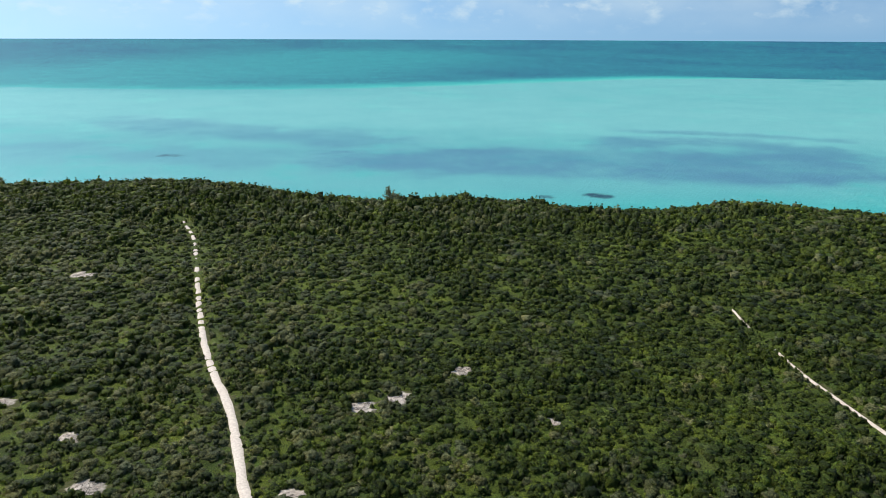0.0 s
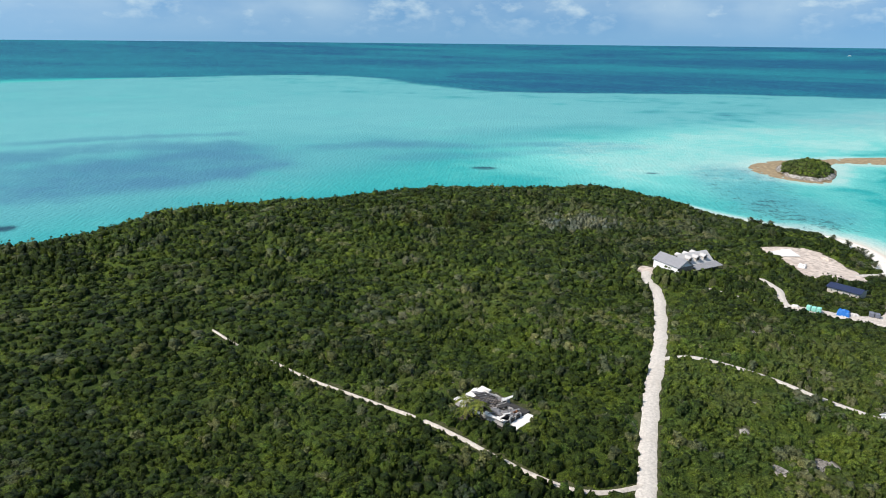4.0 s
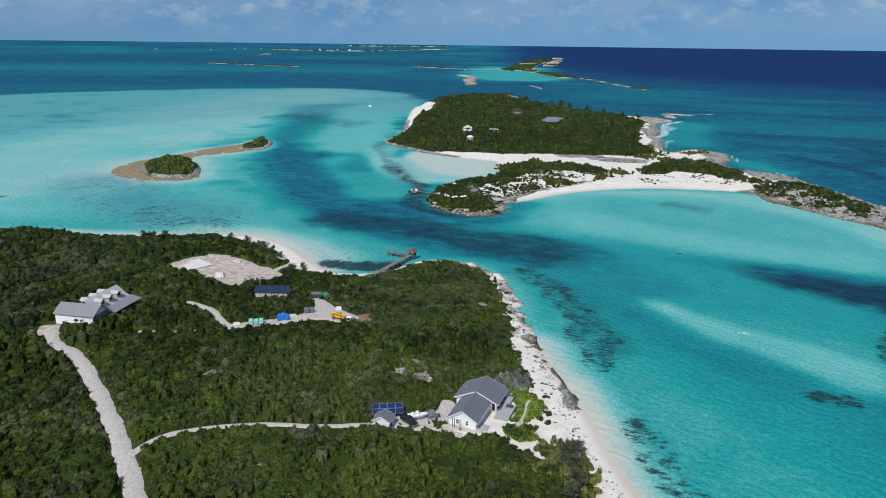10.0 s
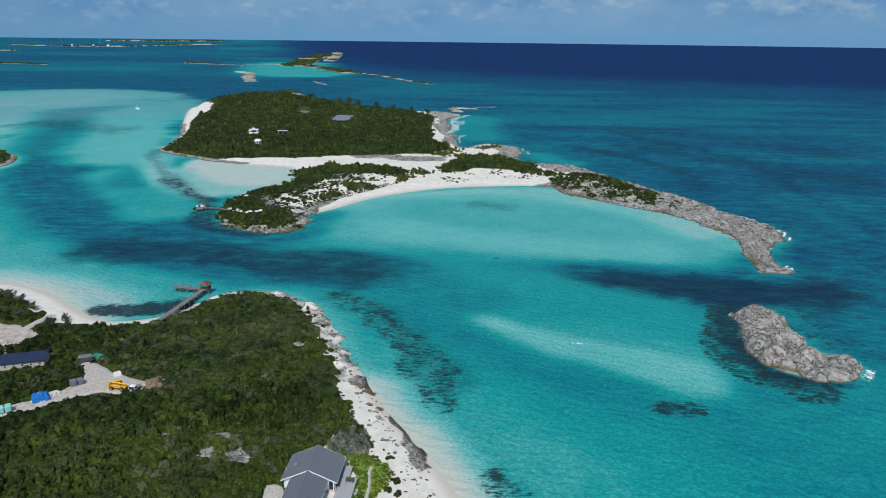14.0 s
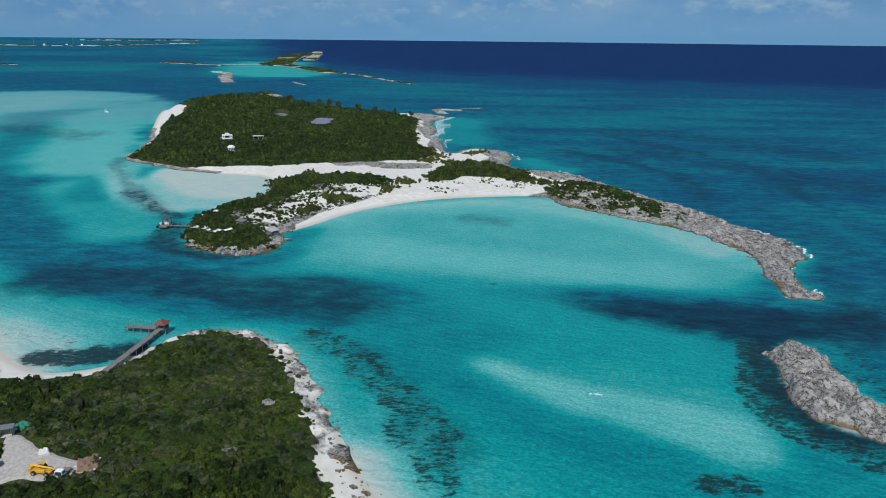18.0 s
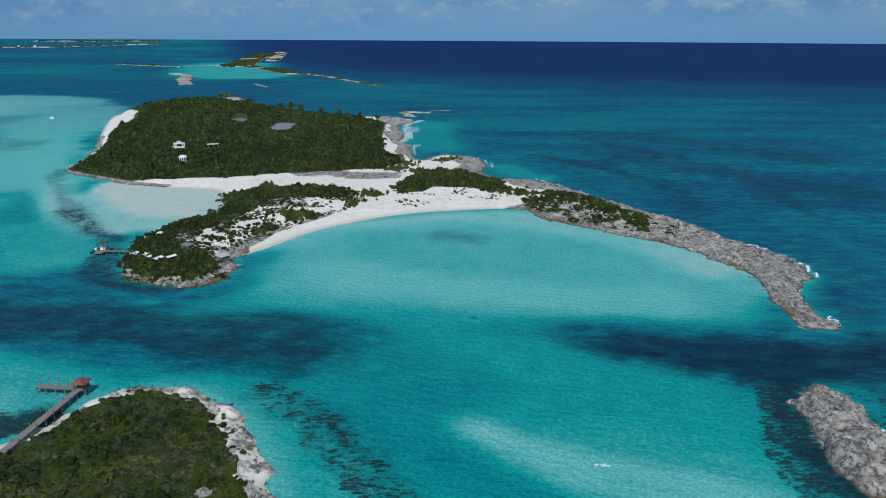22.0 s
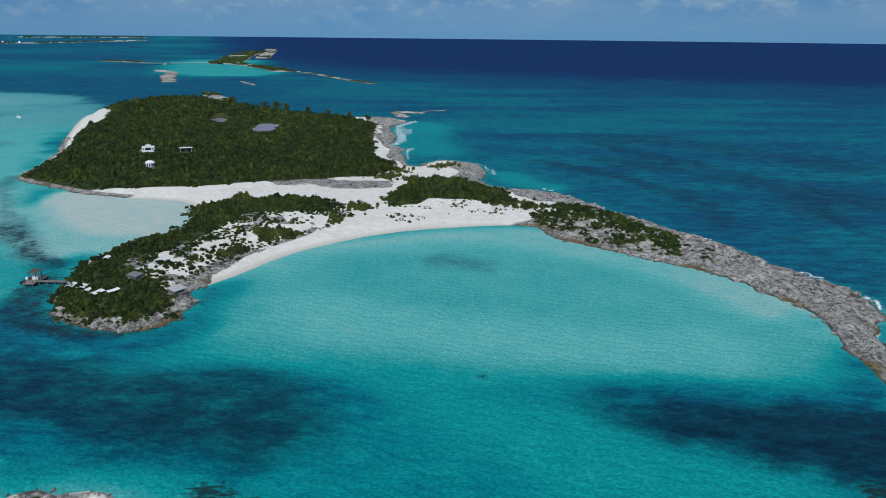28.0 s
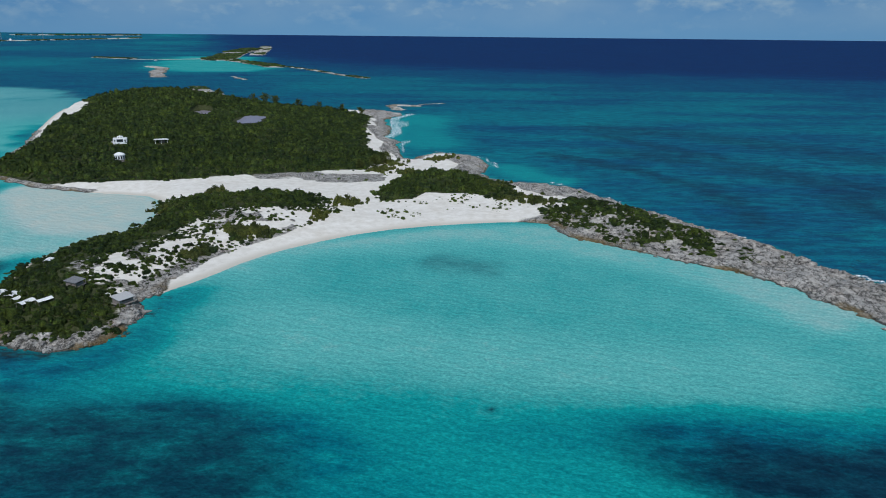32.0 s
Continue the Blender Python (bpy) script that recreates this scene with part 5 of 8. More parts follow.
def grow_main():
    mids = [(0, 0), (-4, 30), (12, 60), (60, 70), (115, 52), (165, 28), (225, -4)]
    for near, gap, shapes in ((True, 2.05, NEAR_SHAPES), (False, 2.7, MID_SHAPES), (None, 4.4, FAR_SHAPES)):
        x, y = seeds(-410, 415, -60, 465, gap)
        away = line_dist(x, y, mids)
        sel = (away < 150) & (y > 8) & ((x > 40) | (y > 85)) if near else ~((away < 150) & (y > 8) & ((x > 40) | (y > 85)))
        side = (x < -0.72 * y - 15) | ((y < 5) & (x < 40))
        sel = side if near is None else sel & ~side
        x, y = x[sel], y[sel]
        ok, d = main_free(x, y)
        x, y, d = x[ok], y[ok], d[ok]
        patchy = fbm(x, y, 26, 4, 70)
        keep = np.random.rand(len(x)) < np.clip(0.8 + patchy * 0.4, 0, 1)
        x, y, d, patchy = x[keep], y[keep], d[keep], patchy[keep]
        low = step(0, 14, d) * 0.5 + 0.5
        low = low * (1 - 0.35 * step(250, 270, x) * step(75, 55, y))
        r = np.random.gamma(3.5, 1 / 3.5, len(x)) * (1.4 + 0.65 * patchy) * (1 if near else 2.4 if near is None else 1.3) * (0.7 + 0.3 * low)
        r = np.clip(r, 0.7, 2.7 if near else 3.4 if near is False else 9.0)
        room = np.full(len(x), 9.0)
        for half, pts in ROADS.values():
            room = np.minimum(room, line_dist(x, y, pts) - half)
        for poly in [LOT, YARD, COTTAGE_YARD] + FOOTPRINTS:
            room = np.minimum(room, -inland(x, y, list(poly)))
        r = np.minimum(r, np.maximum(0.55, room + 0.3))
        tall, grove = canopy_height(x, y, low)
        h = tall * np.random.uniform(0.85, 1.25, len(x)) * np.clip(0.6 + 0.3 * r, 0.8, 1.4)
        # taller, darker wood north of the road, open yellow-green scrub towards the cottage, olive scrub on the headland
        road_side = inland(x, y, [(0, 45), (124, 97), (238, 152), (330, 100), (260, 70), (250, 15), (0, -20)])
        open_side = step(-6, 6, road_side)
        head = step(245, 275, x) * step(90, 70, y)
        tint = np.clip(np.random.gamma(2.0, 0.13, len(x)) - 0.1 + open_side * 0.5 * (1 - head) * step(262, 215, x) - 0.1 * step(225, 275, x) + 0.1 * step(225, 170, x) + (fbm(x, y, 40, 3, 72) - 0.5) * 0.9 - 0.22 * step(130, 30, x) - 0.1 * grove - 0.2 * step(150, 230, y) * step(200, 130, x), 0, 1)
        z = main_height(x, y)[0] - 0.2
        gone = np.zeros(len(x), bool)
        for cx, cy, cr in DRY_SPOTS:
            gone |= (np.hypot(x - cx, y - cy) + (fbm(x, y, 8, 3, 75) - 0.5) * cr * 1.4 < cr) & (np.random.rand(len(x)) < 0.7)
        gone |= (fbm(x, y, 14, 4, 76) > 0.62) & (np.random.rand(len(x)) < 0.5)
        gone |= np.random.rand(len(x)) < 0.28 * head
        tint = np.clip(tint + 0.12 * head, 0, 1)
        gone |= np.random.rand(len(x)) < 0.03 + 0.3 * step(-20, -70, x) * step(300, 230, y)
        bright = np.maximum(np.maximum(open_side, 0.72 * step(205, 245, x) * step(130, 165, y) * step(330, 280, y)), step(240, 258, x) * step(100, 85, y)) + np.random.normal(0, 0.15, len(x)) > 0.5
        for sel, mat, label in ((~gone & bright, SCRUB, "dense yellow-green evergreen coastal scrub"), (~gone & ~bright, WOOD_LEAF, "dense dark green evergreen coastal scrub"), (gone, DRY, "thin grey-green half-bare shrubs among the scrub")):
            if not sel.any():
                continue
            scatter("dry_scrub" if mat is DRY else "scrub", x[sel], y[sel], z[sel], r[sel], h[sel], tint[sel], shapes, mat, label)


def grow_silver_thicket():
    """A pale feathery stand in a hollow behind the large house."""
    x, y = seeds(276, 324, 205, 250, 2.0)
    ok = inland(x, y, [(280, 240), (301, 245), (316, 231), (318, 212), (300, 219), (286, 224)]) + (fbm(x, y, 7, 3, 88) - 0.5) * 9 > 0
    x, y = x[ok], y[ok]
    r = np.random.uniform(0.9, 1.9, len(x))
    scatter("feathery_thicket", x, y, main_height(x, y)[0] + 0.3, r, r * np.random.uniform(1.3, 2.1, len(x)), np.random.uniform(0.1, 0.9, len(x)), MID_SHAPES, PALE_LEAF, "pale grey feathery thicket standing in the scrub", "shrubs")


def grow_east():
    groups = ((HILL_SCRUB, 2.5, FAR_SHAPES, 1.9, 2.0, 0), (DUNE_SCRUB, 1.9, MID_SHAPES, 1.4, 1.6, 6), (DUNE_MIX, 1.9, MID_SHAPES, 1.2, 1.1, 8), (BACK_SCRUB, 2.1, MID_SHAPES, 1.6, 2.0, 10),
              (POINT_SCRUB, 1.7, MID_SHAPES, 1.5, 1.3, 5), (POINT_TUFT, 1.7, MID_SHAPES, 1.0, 0.8, 3))
    for poly, gap, shapes, rad, tall, loose in groups:
        p = np.array(poly)
        x, y = seeds(p[:, 0].min() - 8, p[:, 0].max() + 8, p[:, 1].min() - 8, p[:, 1].max() + 8, gap)
        d = inland(x, y, poly) + (fbm(x, y, 10, 4, 80) - 0.5) * (13 if poly is HILL_SCRUB else loose * 1.6)
        if poly is DUNE_SCRUB:
            d = d + 4.0
        ok = (d > 0) & (pond_level(x, y) < 0.1) & (pond_level(x + 9, y - 3) < 0.5) & (np.hypot(x - 715, y + 43) > 5.5) & (np.hypot(x - 769, y + 50) > 6.5) & (np.hypot(x - 761, y + 76) > 4.5)
        lush = fbm(x, y, 7, 3, 82)
        if poly is DUNE_MIX:
            ok &= (lush + np.random.normal(0, 0.05, len(x)) > 0.49 - 0.14 * step(-16, 0, inland(x, y, DUNE_SCRUB))) & (inland(x, y, DUNE_SCRUB) < 3)
        elif poly is DUNE_SCRUB:
            ok &= (lush < 0.7) & (np.random.rand(len(x)) < 0.6 + 0.5 * step(0, 6, d))
        elif poly is POINT_SCRUB:
            ok &= fbm(x, y, 9, 4, 83) < 0.66
        x, y, d = x[ok], y[ok], d[ok]
        z, coast = east_height(x, y)
        r = np.random.gamma(8, 1 / 8, len(x)) * rad
        h = r * np.random.uniform(0.7, 1.2, len(x)) * tall / rad * (0.6 + 0.4 * step(0, 10, d)) * ((0.45 + 1.1 * fbm(x, y, 16, 3, 87)) if poly is HILL_SCRUB else 1)
        tint = np.clip(np.random.gamma(1.8, 0.13, len(x)) + (fbm(x, y, 40, 3, 84) - 0.5) * 0.5 + (-0.1 if poly is HILL_SCRUB else 0.02), 0, 1)
        label = "sparse shrubs on white dune sand" if poly is DUNE_MIX else "dense wind-clipped green coastal scrub"
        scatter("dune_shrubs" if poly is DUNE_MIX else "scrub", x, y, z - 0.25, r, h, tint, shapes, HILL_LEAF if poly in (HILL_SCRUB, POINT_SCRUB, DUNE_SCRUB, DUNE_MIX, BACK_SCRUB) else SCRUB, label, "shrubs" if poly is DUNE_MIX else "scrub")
    # larger feathery clumps on the dune
    for cx, cy, spread, count in ((518, -76, 4.2, 70), (526, -70, 2.5, 24), (553, -135, 4.5, 70), (611, -80, 2.5, 24), (503, -53, 2.2, 24), (499, -48, 2.2, 22), (588, -52, 3.5, 30), (529, -110, 2.0, 16), (632, -188, 3.5, 30), (534, -112, 2.0, 16), (652, -203, 5, 60), (635, -190, 4, 36), (618, -198, 4, 36), (651, -241, 5, 46), (524, -219, 5, 46), (512, -224, 4, 36), (550, -223, 5, 40)):
        x, y = np.random.normal(cx, spread, count), np.random.normal(cy, spread, count)
        r = np.random.uniform(1.1, 2.0, count)
        scatter("dune_thicket", x, y, east_height(x, y)[0] - 0.2, r, r * np.random.uniform(1.0, 1.8, count), np.random.uniform(0.3, 0.9, count), NEAR_SHAPES, LIME_DARK, "tall olive-green shrub thicket on the dune", "shrubs")
    for poly, fn in ((ISLET_W, islet_height(ISLET_W, 7.5, 12, 1.0)), (ISLET_E, islet_height(ISLET_E, 5, 14, 1.0))):
        p = np.array(poly)
        x, y = seeds(p[:, 0].min(), p[:, 0].max(), p[:, 1].min(), p[:, 1].max(), 2.8)
        z, d = fn(x, y)
        ok = d + (fbm(x, y, 6, 2, 85) - 0.5) * 5 > (4 if poly is ISLET_W else 7)
        x, y, z = x[ok], y[ok], z[ok]
        r = np.random.gamma(9, 1 / 9, len(x)) * 2.0
        scatter("scrub", x, y, z - 0.3, r, r * 0.8, np.random.rand(len(x)), FAR_SHAPES, SCRUB, "low green scrub on a small islet")
    # loose tufts on the sand
    for name, box_of, height, count, label in (
            ("beach_shrubs", [(186, 250), (10, 32)], main_height, 260, "scattered low shrubs on the beach"), ("beach_shrubs", [(258, 350), (6, 58)], main_height, 900, "low salt shrubs on the pale shore rock"), ("beach_shrubs", [(330, 400), (84, 140)], main_height, 200, "scattered low shrubs on the beach"),
            ("beach_shrubs", [(505, 560), (-215, -140)], east_height, 420, "scattered low shrubs behind the crescent beach"), 
            ("beach_shrubs", [(600, 680), (-215, -140)], east_height, 160, "scattered shrubs on the sand neck"), ("beach_shrubs", [(385, 520), (-262, -205)], east_height, 160, "low salt shrubs on bare limestone")):
        x, y = np.random.uniform(*box_of[0], count), np.random.uniform(*box_of[1], count)
        z, d = height(x, y)
        clump = fbm(x, y, 9, 3, 90)
        ok = (d > (4 if box_of[0][0] == 258 else 9)) & (clump > (0.44 if box_of[0][0] == 258 else 0.52))
        if height is main_height:
            ok &= inland(x, y, MAIN_SCRUB) < 1
            for poly in LAWN_PATCHES + [COTTAGE_YARD]:
                ok &= ~within(x, y, poly)
        x, y, z = x[ok], y[ok], z[ok]
        r = np.random.gamma(5, 1 / 5, len(x)) * 0.75
        scatter(name, x, y, z - 0.1, r, r * 0.75, np.random.rand(len(x)), MID_SHAPES, SCRUB, label, "shrubs")


grow_understory()
grow_main()
grow_silver_thicket()
grow_east()
gx, gy = np.random.normal(218.8, 2.2, 90), np.random.normal(24.2, 2.6, 90)
scatter("silver_shrub", gx, gy, main_height(gx, gy)[0] - 0.2, np.random.uniform(0.9, 1.6, 90), np.random.uniform(1.5, 3.0, 90), np.random.rand(90), NEAR_SHAPES, SILVER_LEAF, "dense silver-grey shrub thicket beside the cottage lawn", "shrubs")
for cx, cy, spread in ((190, 29, 2.4), (193, 31.5, 1.6), (193.5, 25.5, 1.4), (182, 24, 2.0), (181, 29, 0.9), (186, 24, 0.8), (187, 34, 1.5), (189.5, 36, 1.2), (196, 20, 0.7), (198, 21.5, 0.7), (201, 18.5, 0.8), (195, 49.5, 1.7), (213.5, 46, 1.3),
                       (186, 39, 1.5), (187.5, 43, 1.2), (188, 47, 1.2), (189, 51, 1.1), (184, 36, 1.9), (182, 33, 1.8), (191, 57, 1.2), (199.5, 49.5, 0.7)):
    count = int(8 + 9 * spread * spread)
    gx, gy = np.random.normal(cx, spread * 0.5, count), np.random.normal(cy, spread * 0.5, count)
    scatter("garden_shrubs", gx, gy, main_height(gx, gy)[0] - 0.1, np.random.uniform(0.4, 0.9, count), np.random.uniform(0.5, 1.3, count), np.random.rand(count), MID_SHAPES, LIME_DARK if spread < 1.3 else SCRUB, "rounded olive-green shrubs in the sandy cottage garden", "shrubs")
p = np.array([(206, 15.5), (199, 15.5), (190, 14.5), (176, 13.5), (160, 12), (140, 10)], float)
gx = np.random.uniform(140, 206, 170)
gy = np.interp(gx, p[::-1, 0], p[::-1, 1]) + np.random.normal(0, 1.3, 170)
scatter("wrack_line", gx, gy, main_height(gx, gy)[0] - 0.02, np.random.gamma(2, 0.13, 170), np.random.uniform(0.06, 0.16, 170), np.random.rand(170), FAR_SHAPES, WRACK, "dark dried weed washed up along the beach", "seaweed")
lx, ly = np.random.uniform(176, 222, 9500), np.random.uniform(15, 54, 9500)
keep = np.zeros(9500, bool)
for lawn_poly in LAWN_PATCHES:
    keep |= inland(lx, ly, lawn_poly) + (fbm(lx, ly, 3, 2, 96) - 0.5) * 2.4 > -0.6
keep &= line_dist(lx, ly, ROADS["path_lawn"][1]) > 0.75
lx, ly = lx[keep], ly[keep]
size = np.random.gamma(4, 0.11, len(lx))
scatter("lawn_shrubs", lx, ly, main_height(lx, ly)[0], size, size * np.random.uniform(0.25, 0.7, len(lx)), np.random.uniform(0.3, 1, len(lx)), MID_SHAPES, LIME_LEAF, "low bright green beach shrubs round the cottage", "shrubs")
fx, fy = np.random.normal(176, 5.5, 120), np.random.normal(20.5, 2.8, 120)
keep = (fy > 13.5) & (fx < 187) & (fx > 163)
fx, fy = fx[keep], fy[keep]
scatter("feathery_shrubs", fx, fy, main_height(fx, fy)[0] - 0.2, np.random.uniform(0.8, 1.5, len(fx)), np.random.uniform(1.2, 2.8, len(fx)), np.random.rand(len(fx)), NEAR_SHAPES, FEATHER, "yellow-green feathery shrub thicket beside the beach", "shrubs")
wx, wy = np.random.normal(-80, 11, 190), np.random.normal(286, 17, 190)
keep = line_dist(wx, wy, ROADS["road_west"][1]) > 4
wx, wy = wx[keep], wy[keep]
wr = np.random.uniform(1.1, 2.0, len(wx))
scatter("casuarina_thicket", wx, wy, main_height(wx, wy)[0] - 0.2, wr, wr * np.random.uniform(1.2, 2.0, len(wx)), np.random.rand(len(wx)) * 0.6, NEAR_SHAPES, DRY, "tall grey-green feathery thicket beside the sand track", "shrubs")


def ground_z(x, y, fn=None):
    return float((fn or main_height)(np.array([float(x)]), np.array([float(y)]))[0][0])


# ---- cottage by the beach ----
def cottage():
    z = ground_z(199, 40) + 0.1
    c = thing("cottage", "white cottage with grey gabled roofs beside the beach", "house", (196.1, 46.6, z), -118.1)
    part("plinth", boxed(-2.1, 9.6, 11.4, 20.6, -0.9, 0.15), CONCRETE, c)
    part("plinth", boxed(-0.1, 7.5, -0.1, 11.4, -0.9, 0.15), CONCRETE, c)
    front = part("front_wing", gable_wall(bmesh.new(), 0, 7.4, 0, 11.8, 0.15, 2.65, 5.0), SIDING, c, "white painted board walls")
    rear = part("rear_wing", gable_wall(bmesh.new(), -2.0, 9.5, 11.5, 20.5, 0.15, 2.5, 5.1), SIDING, c, "white painted board walls")
    roof_pair(c, SLATE, 0, 7.4, 0, 11.7, 2.65, 5.0, 0.6, 0.4, trim=TRIM, ribs=0.6)
    roof_pair(c, SLATE, -2.0, 9.5, 11.5, 20.5, 2.5, 5.1, 0.6, 0.5, trim=TRIM, ribs=0.6)
    part("ridge_cap", boxed(3.58, 3.82, -0.45, 11.6, 5.08, 5.18), SLATE, c)
    part("ridge_cap", boxed(3.63, 3.87, 10.95, 21.05, 5.18, 5.28), SLATE, c)
    for x in (2.4, 5.0):
        window(front, wall_y=0, at=x, z=1.1, w=0.75, h=1.2, out=-1)
    part("loft_vent", boxed(3.35, 4.05, -0.05, 0.0, 3.5, 4.1), TRIM, front)
    for y in (3, 6, 9):
        window(front, wall_x=0, at=y, z=1.0, out=-1)
        window(front, wall_x=7.4, at=y, z=1.0, out=1)
    for y in (13.2, 16.0, 18.8):
        window(rear, wall_x=-2.0, at=y, z=0.9, w=1.3, out=-1)
        part("french_door", boxed(9.5, 9.56, y - 0.9, y + 0.9, 0.2, 2.3), GLASS, rear, "dark glazed double door")
    part("doorway", boxed(8.2, 9.4, 11.42, 11.5, 0.2, 2.25), GLASS, rear, "dark glazed door")
    for x in (7.7, 9.3):
        part("porch_post", boxed(x - 0.09, x + 0.09, 10.9, 11.08, 0.1, 2.45), TRIM, c)
    # board decks
    deck = part("deck", boxed(9.7, 13.6, 8.2, 16.4, -0.25, 0.1), DECK, c, "grey board deck")
    for k in range(21):
        part("board", boxed(9.7, 13.6, 8.22 + k * 0.38, 8.57 + k * 0.38, 0.104, 0.14), DECK, deck)
    upper = part("deck", boxed(9.7, 11.8, 16.6, 20.6, -0.1, 0.35), DECK, c, "grey board deck")
    for k in range(10):
        part("board", boxed(9.7, 11.8, 16.62 + k * 0.38, 16.96 + k * 0.38, 0.354, 0.39), DECK, upper)
    part("side_deck", boxed(7.6, 10.2, 0.6, 3.9, -0.3, -0.02), DECK, c, "grey board deck")
    part("step", boxed(13.9, 14.5, 10.5, 12.5, -0.3, -0.08), DECK, c)
    part("rooflight", boxed(-0.6, 0.2, 14.5, 15.4, 3.6, 3.95), STEEL, rear)
    table = thing("patio_table", "dark low table on the cottage deck", "table", c.matrix_world @ Vector((12.2, 14.8, 0.14)), -118)
    part("tabletop", boxed(-0.9, 0.9, -0.6, 0.6, 0.66, 0.74, bevel=0.02), DARK_WOOD, table)
    for x in (-0.8, 0.8):
        for y in (-0.5, 0.5):
            part("leg", boxed(x - 0.05, x + 0.05, y - 0.05, y + 0.05, 0, 0.66), DARK_WOOD, table)
    # four dark poles by the gable
    for k, (dx, dy) in enumerate(((1.6, -1.5), (2.2, -1.6), (3.6, -1.9), (4.1, -2.0))):
        p = c.matrix_world @ Vector((dx, dy, 0))
        pz = ground_z(p.x, p.y)
        post = thing("wooden_post", "tall weathered wooden post beside the cottage", "post", (p.x, p.y, pz), 0, "posts by the cottage gable")
        part("shaft", tube(bmesh.new(), (0, 0, -0.3), (0.1, 0.05, 2.9), 0.10, 0.08), DARK_WOOD, post)
        part("cap", tube(bmesh.new(), (0.1, 0.05, 2.9), (0.1, 0.05, 2.98), 0.12, 0.05), STEEL, post)


cottage()


def garden_shed():
    z = ground_z(191.5, 63.5) + 0.2
    s = thing("garden_shed", "small white shed with a grey gabled roof", "shed", (193.2, 66.2, z), -112)
    w = part("walls", gable_wall(bmesh.new(), 0, 4.2, 0, 3.6, 0, 2.1, 3.3), SIDING, s)
    roof_pair(s, SLATE, 0, 4.2, 0, 3.6, 2.1, 3.3, 0.35, 0.3, trim=TRIM, ribs=0.5)
    part("door", boxed(1.6, 2.5, -0.05, 0.0, 0.05, 1.95), TRIM, w)
    # dark plate on the wall, for the shade inside the doorway
    part("doorway", boxed(4.2, 4.25, 0.9, 2.4, 0.05, 1.9), DARK_WOOD, w, "open dark doorway")
    window(w, wall_y=0, at=0.85, z=1.0, w=0.6, h=0.7, out=-1)


garden_shed()


def solar_array():
    z = ground_z(203, 62)
    s = thing("solar_array", "tilted ground-mounted rack of dark blue solar panels", "solar panels", (200.6, 62.2, z), 90)
    # local x runs along the rack, local -y faces down-slope
    rise, run = 1.15, 3.2
    tilt = math.atan2(rise, run)
    for i in range(4):
        for j in range(2):
            x0, x1 = -4.1 + i * 2.05, -4.1 + i * 2.05 + 2.0
            y0, y1 = -1.85 + j * 1.86, -1.85 + j * 1.86 + 1.8
            fr = part("panel", boxed(x0, x1, y0, y1, 0, 0.05), STEEL, s, "blue solar panel in an alloy frame")
            cell = part("glass_face", boxed(x0 + 0.06, x1 - 0.06, y0 + 0.06, y1 - 0.06, 0.05, 0.058), SOLAR, fr)
            fr.matrix_local = pose(0, 0, 1.35, math.degrees(tilt), 0, 180)
    for x in (-3.6, -1.2, 1.2, 3.6):
        part("support", tube(bmesh.new(), (x, 1.4, -0.2), (x, 1.4, 0.6), 0.06), STEEL, s)
        part("support", tube(bmesh.new(), (x, -1.4, -0.2), (x, -1.4, 2.05), 0.06), STEEL, s)


solar_array()


def wheel(parent, x, y, r=0.36, w=0.24):
    t = part("tyre", tube(bmesh.new(), (x, y - w / 2, r), (x, y + w / 2, r), r, sides=14), RUBBER, parent)
    part("rim", tube(bmesh.new(), (x, y - w / 2 - 0.01, r), (x, y + w / 2 + 0.01, r), r * 0.55, sides=10), STEEL, t)


def profile_body(bm, prof, half, inset=0.0):
    """A body from a side profile (x, z, half-width factor), extruded across y."""
    l = [bm.verts.new((x, -half * k, z)) for x, z, k in prof]
    r = [bm.verts.new((x, half * k, z)) for x, z, k in prof]
    bm.faces.new(l)
    bm.faces.new(r[::-1])
    for i in range(len(prof)):
        j = (i + 1) % len(prof)
        bm.faces.new((l[i], r[i], r[j], l[j]))
    return bm


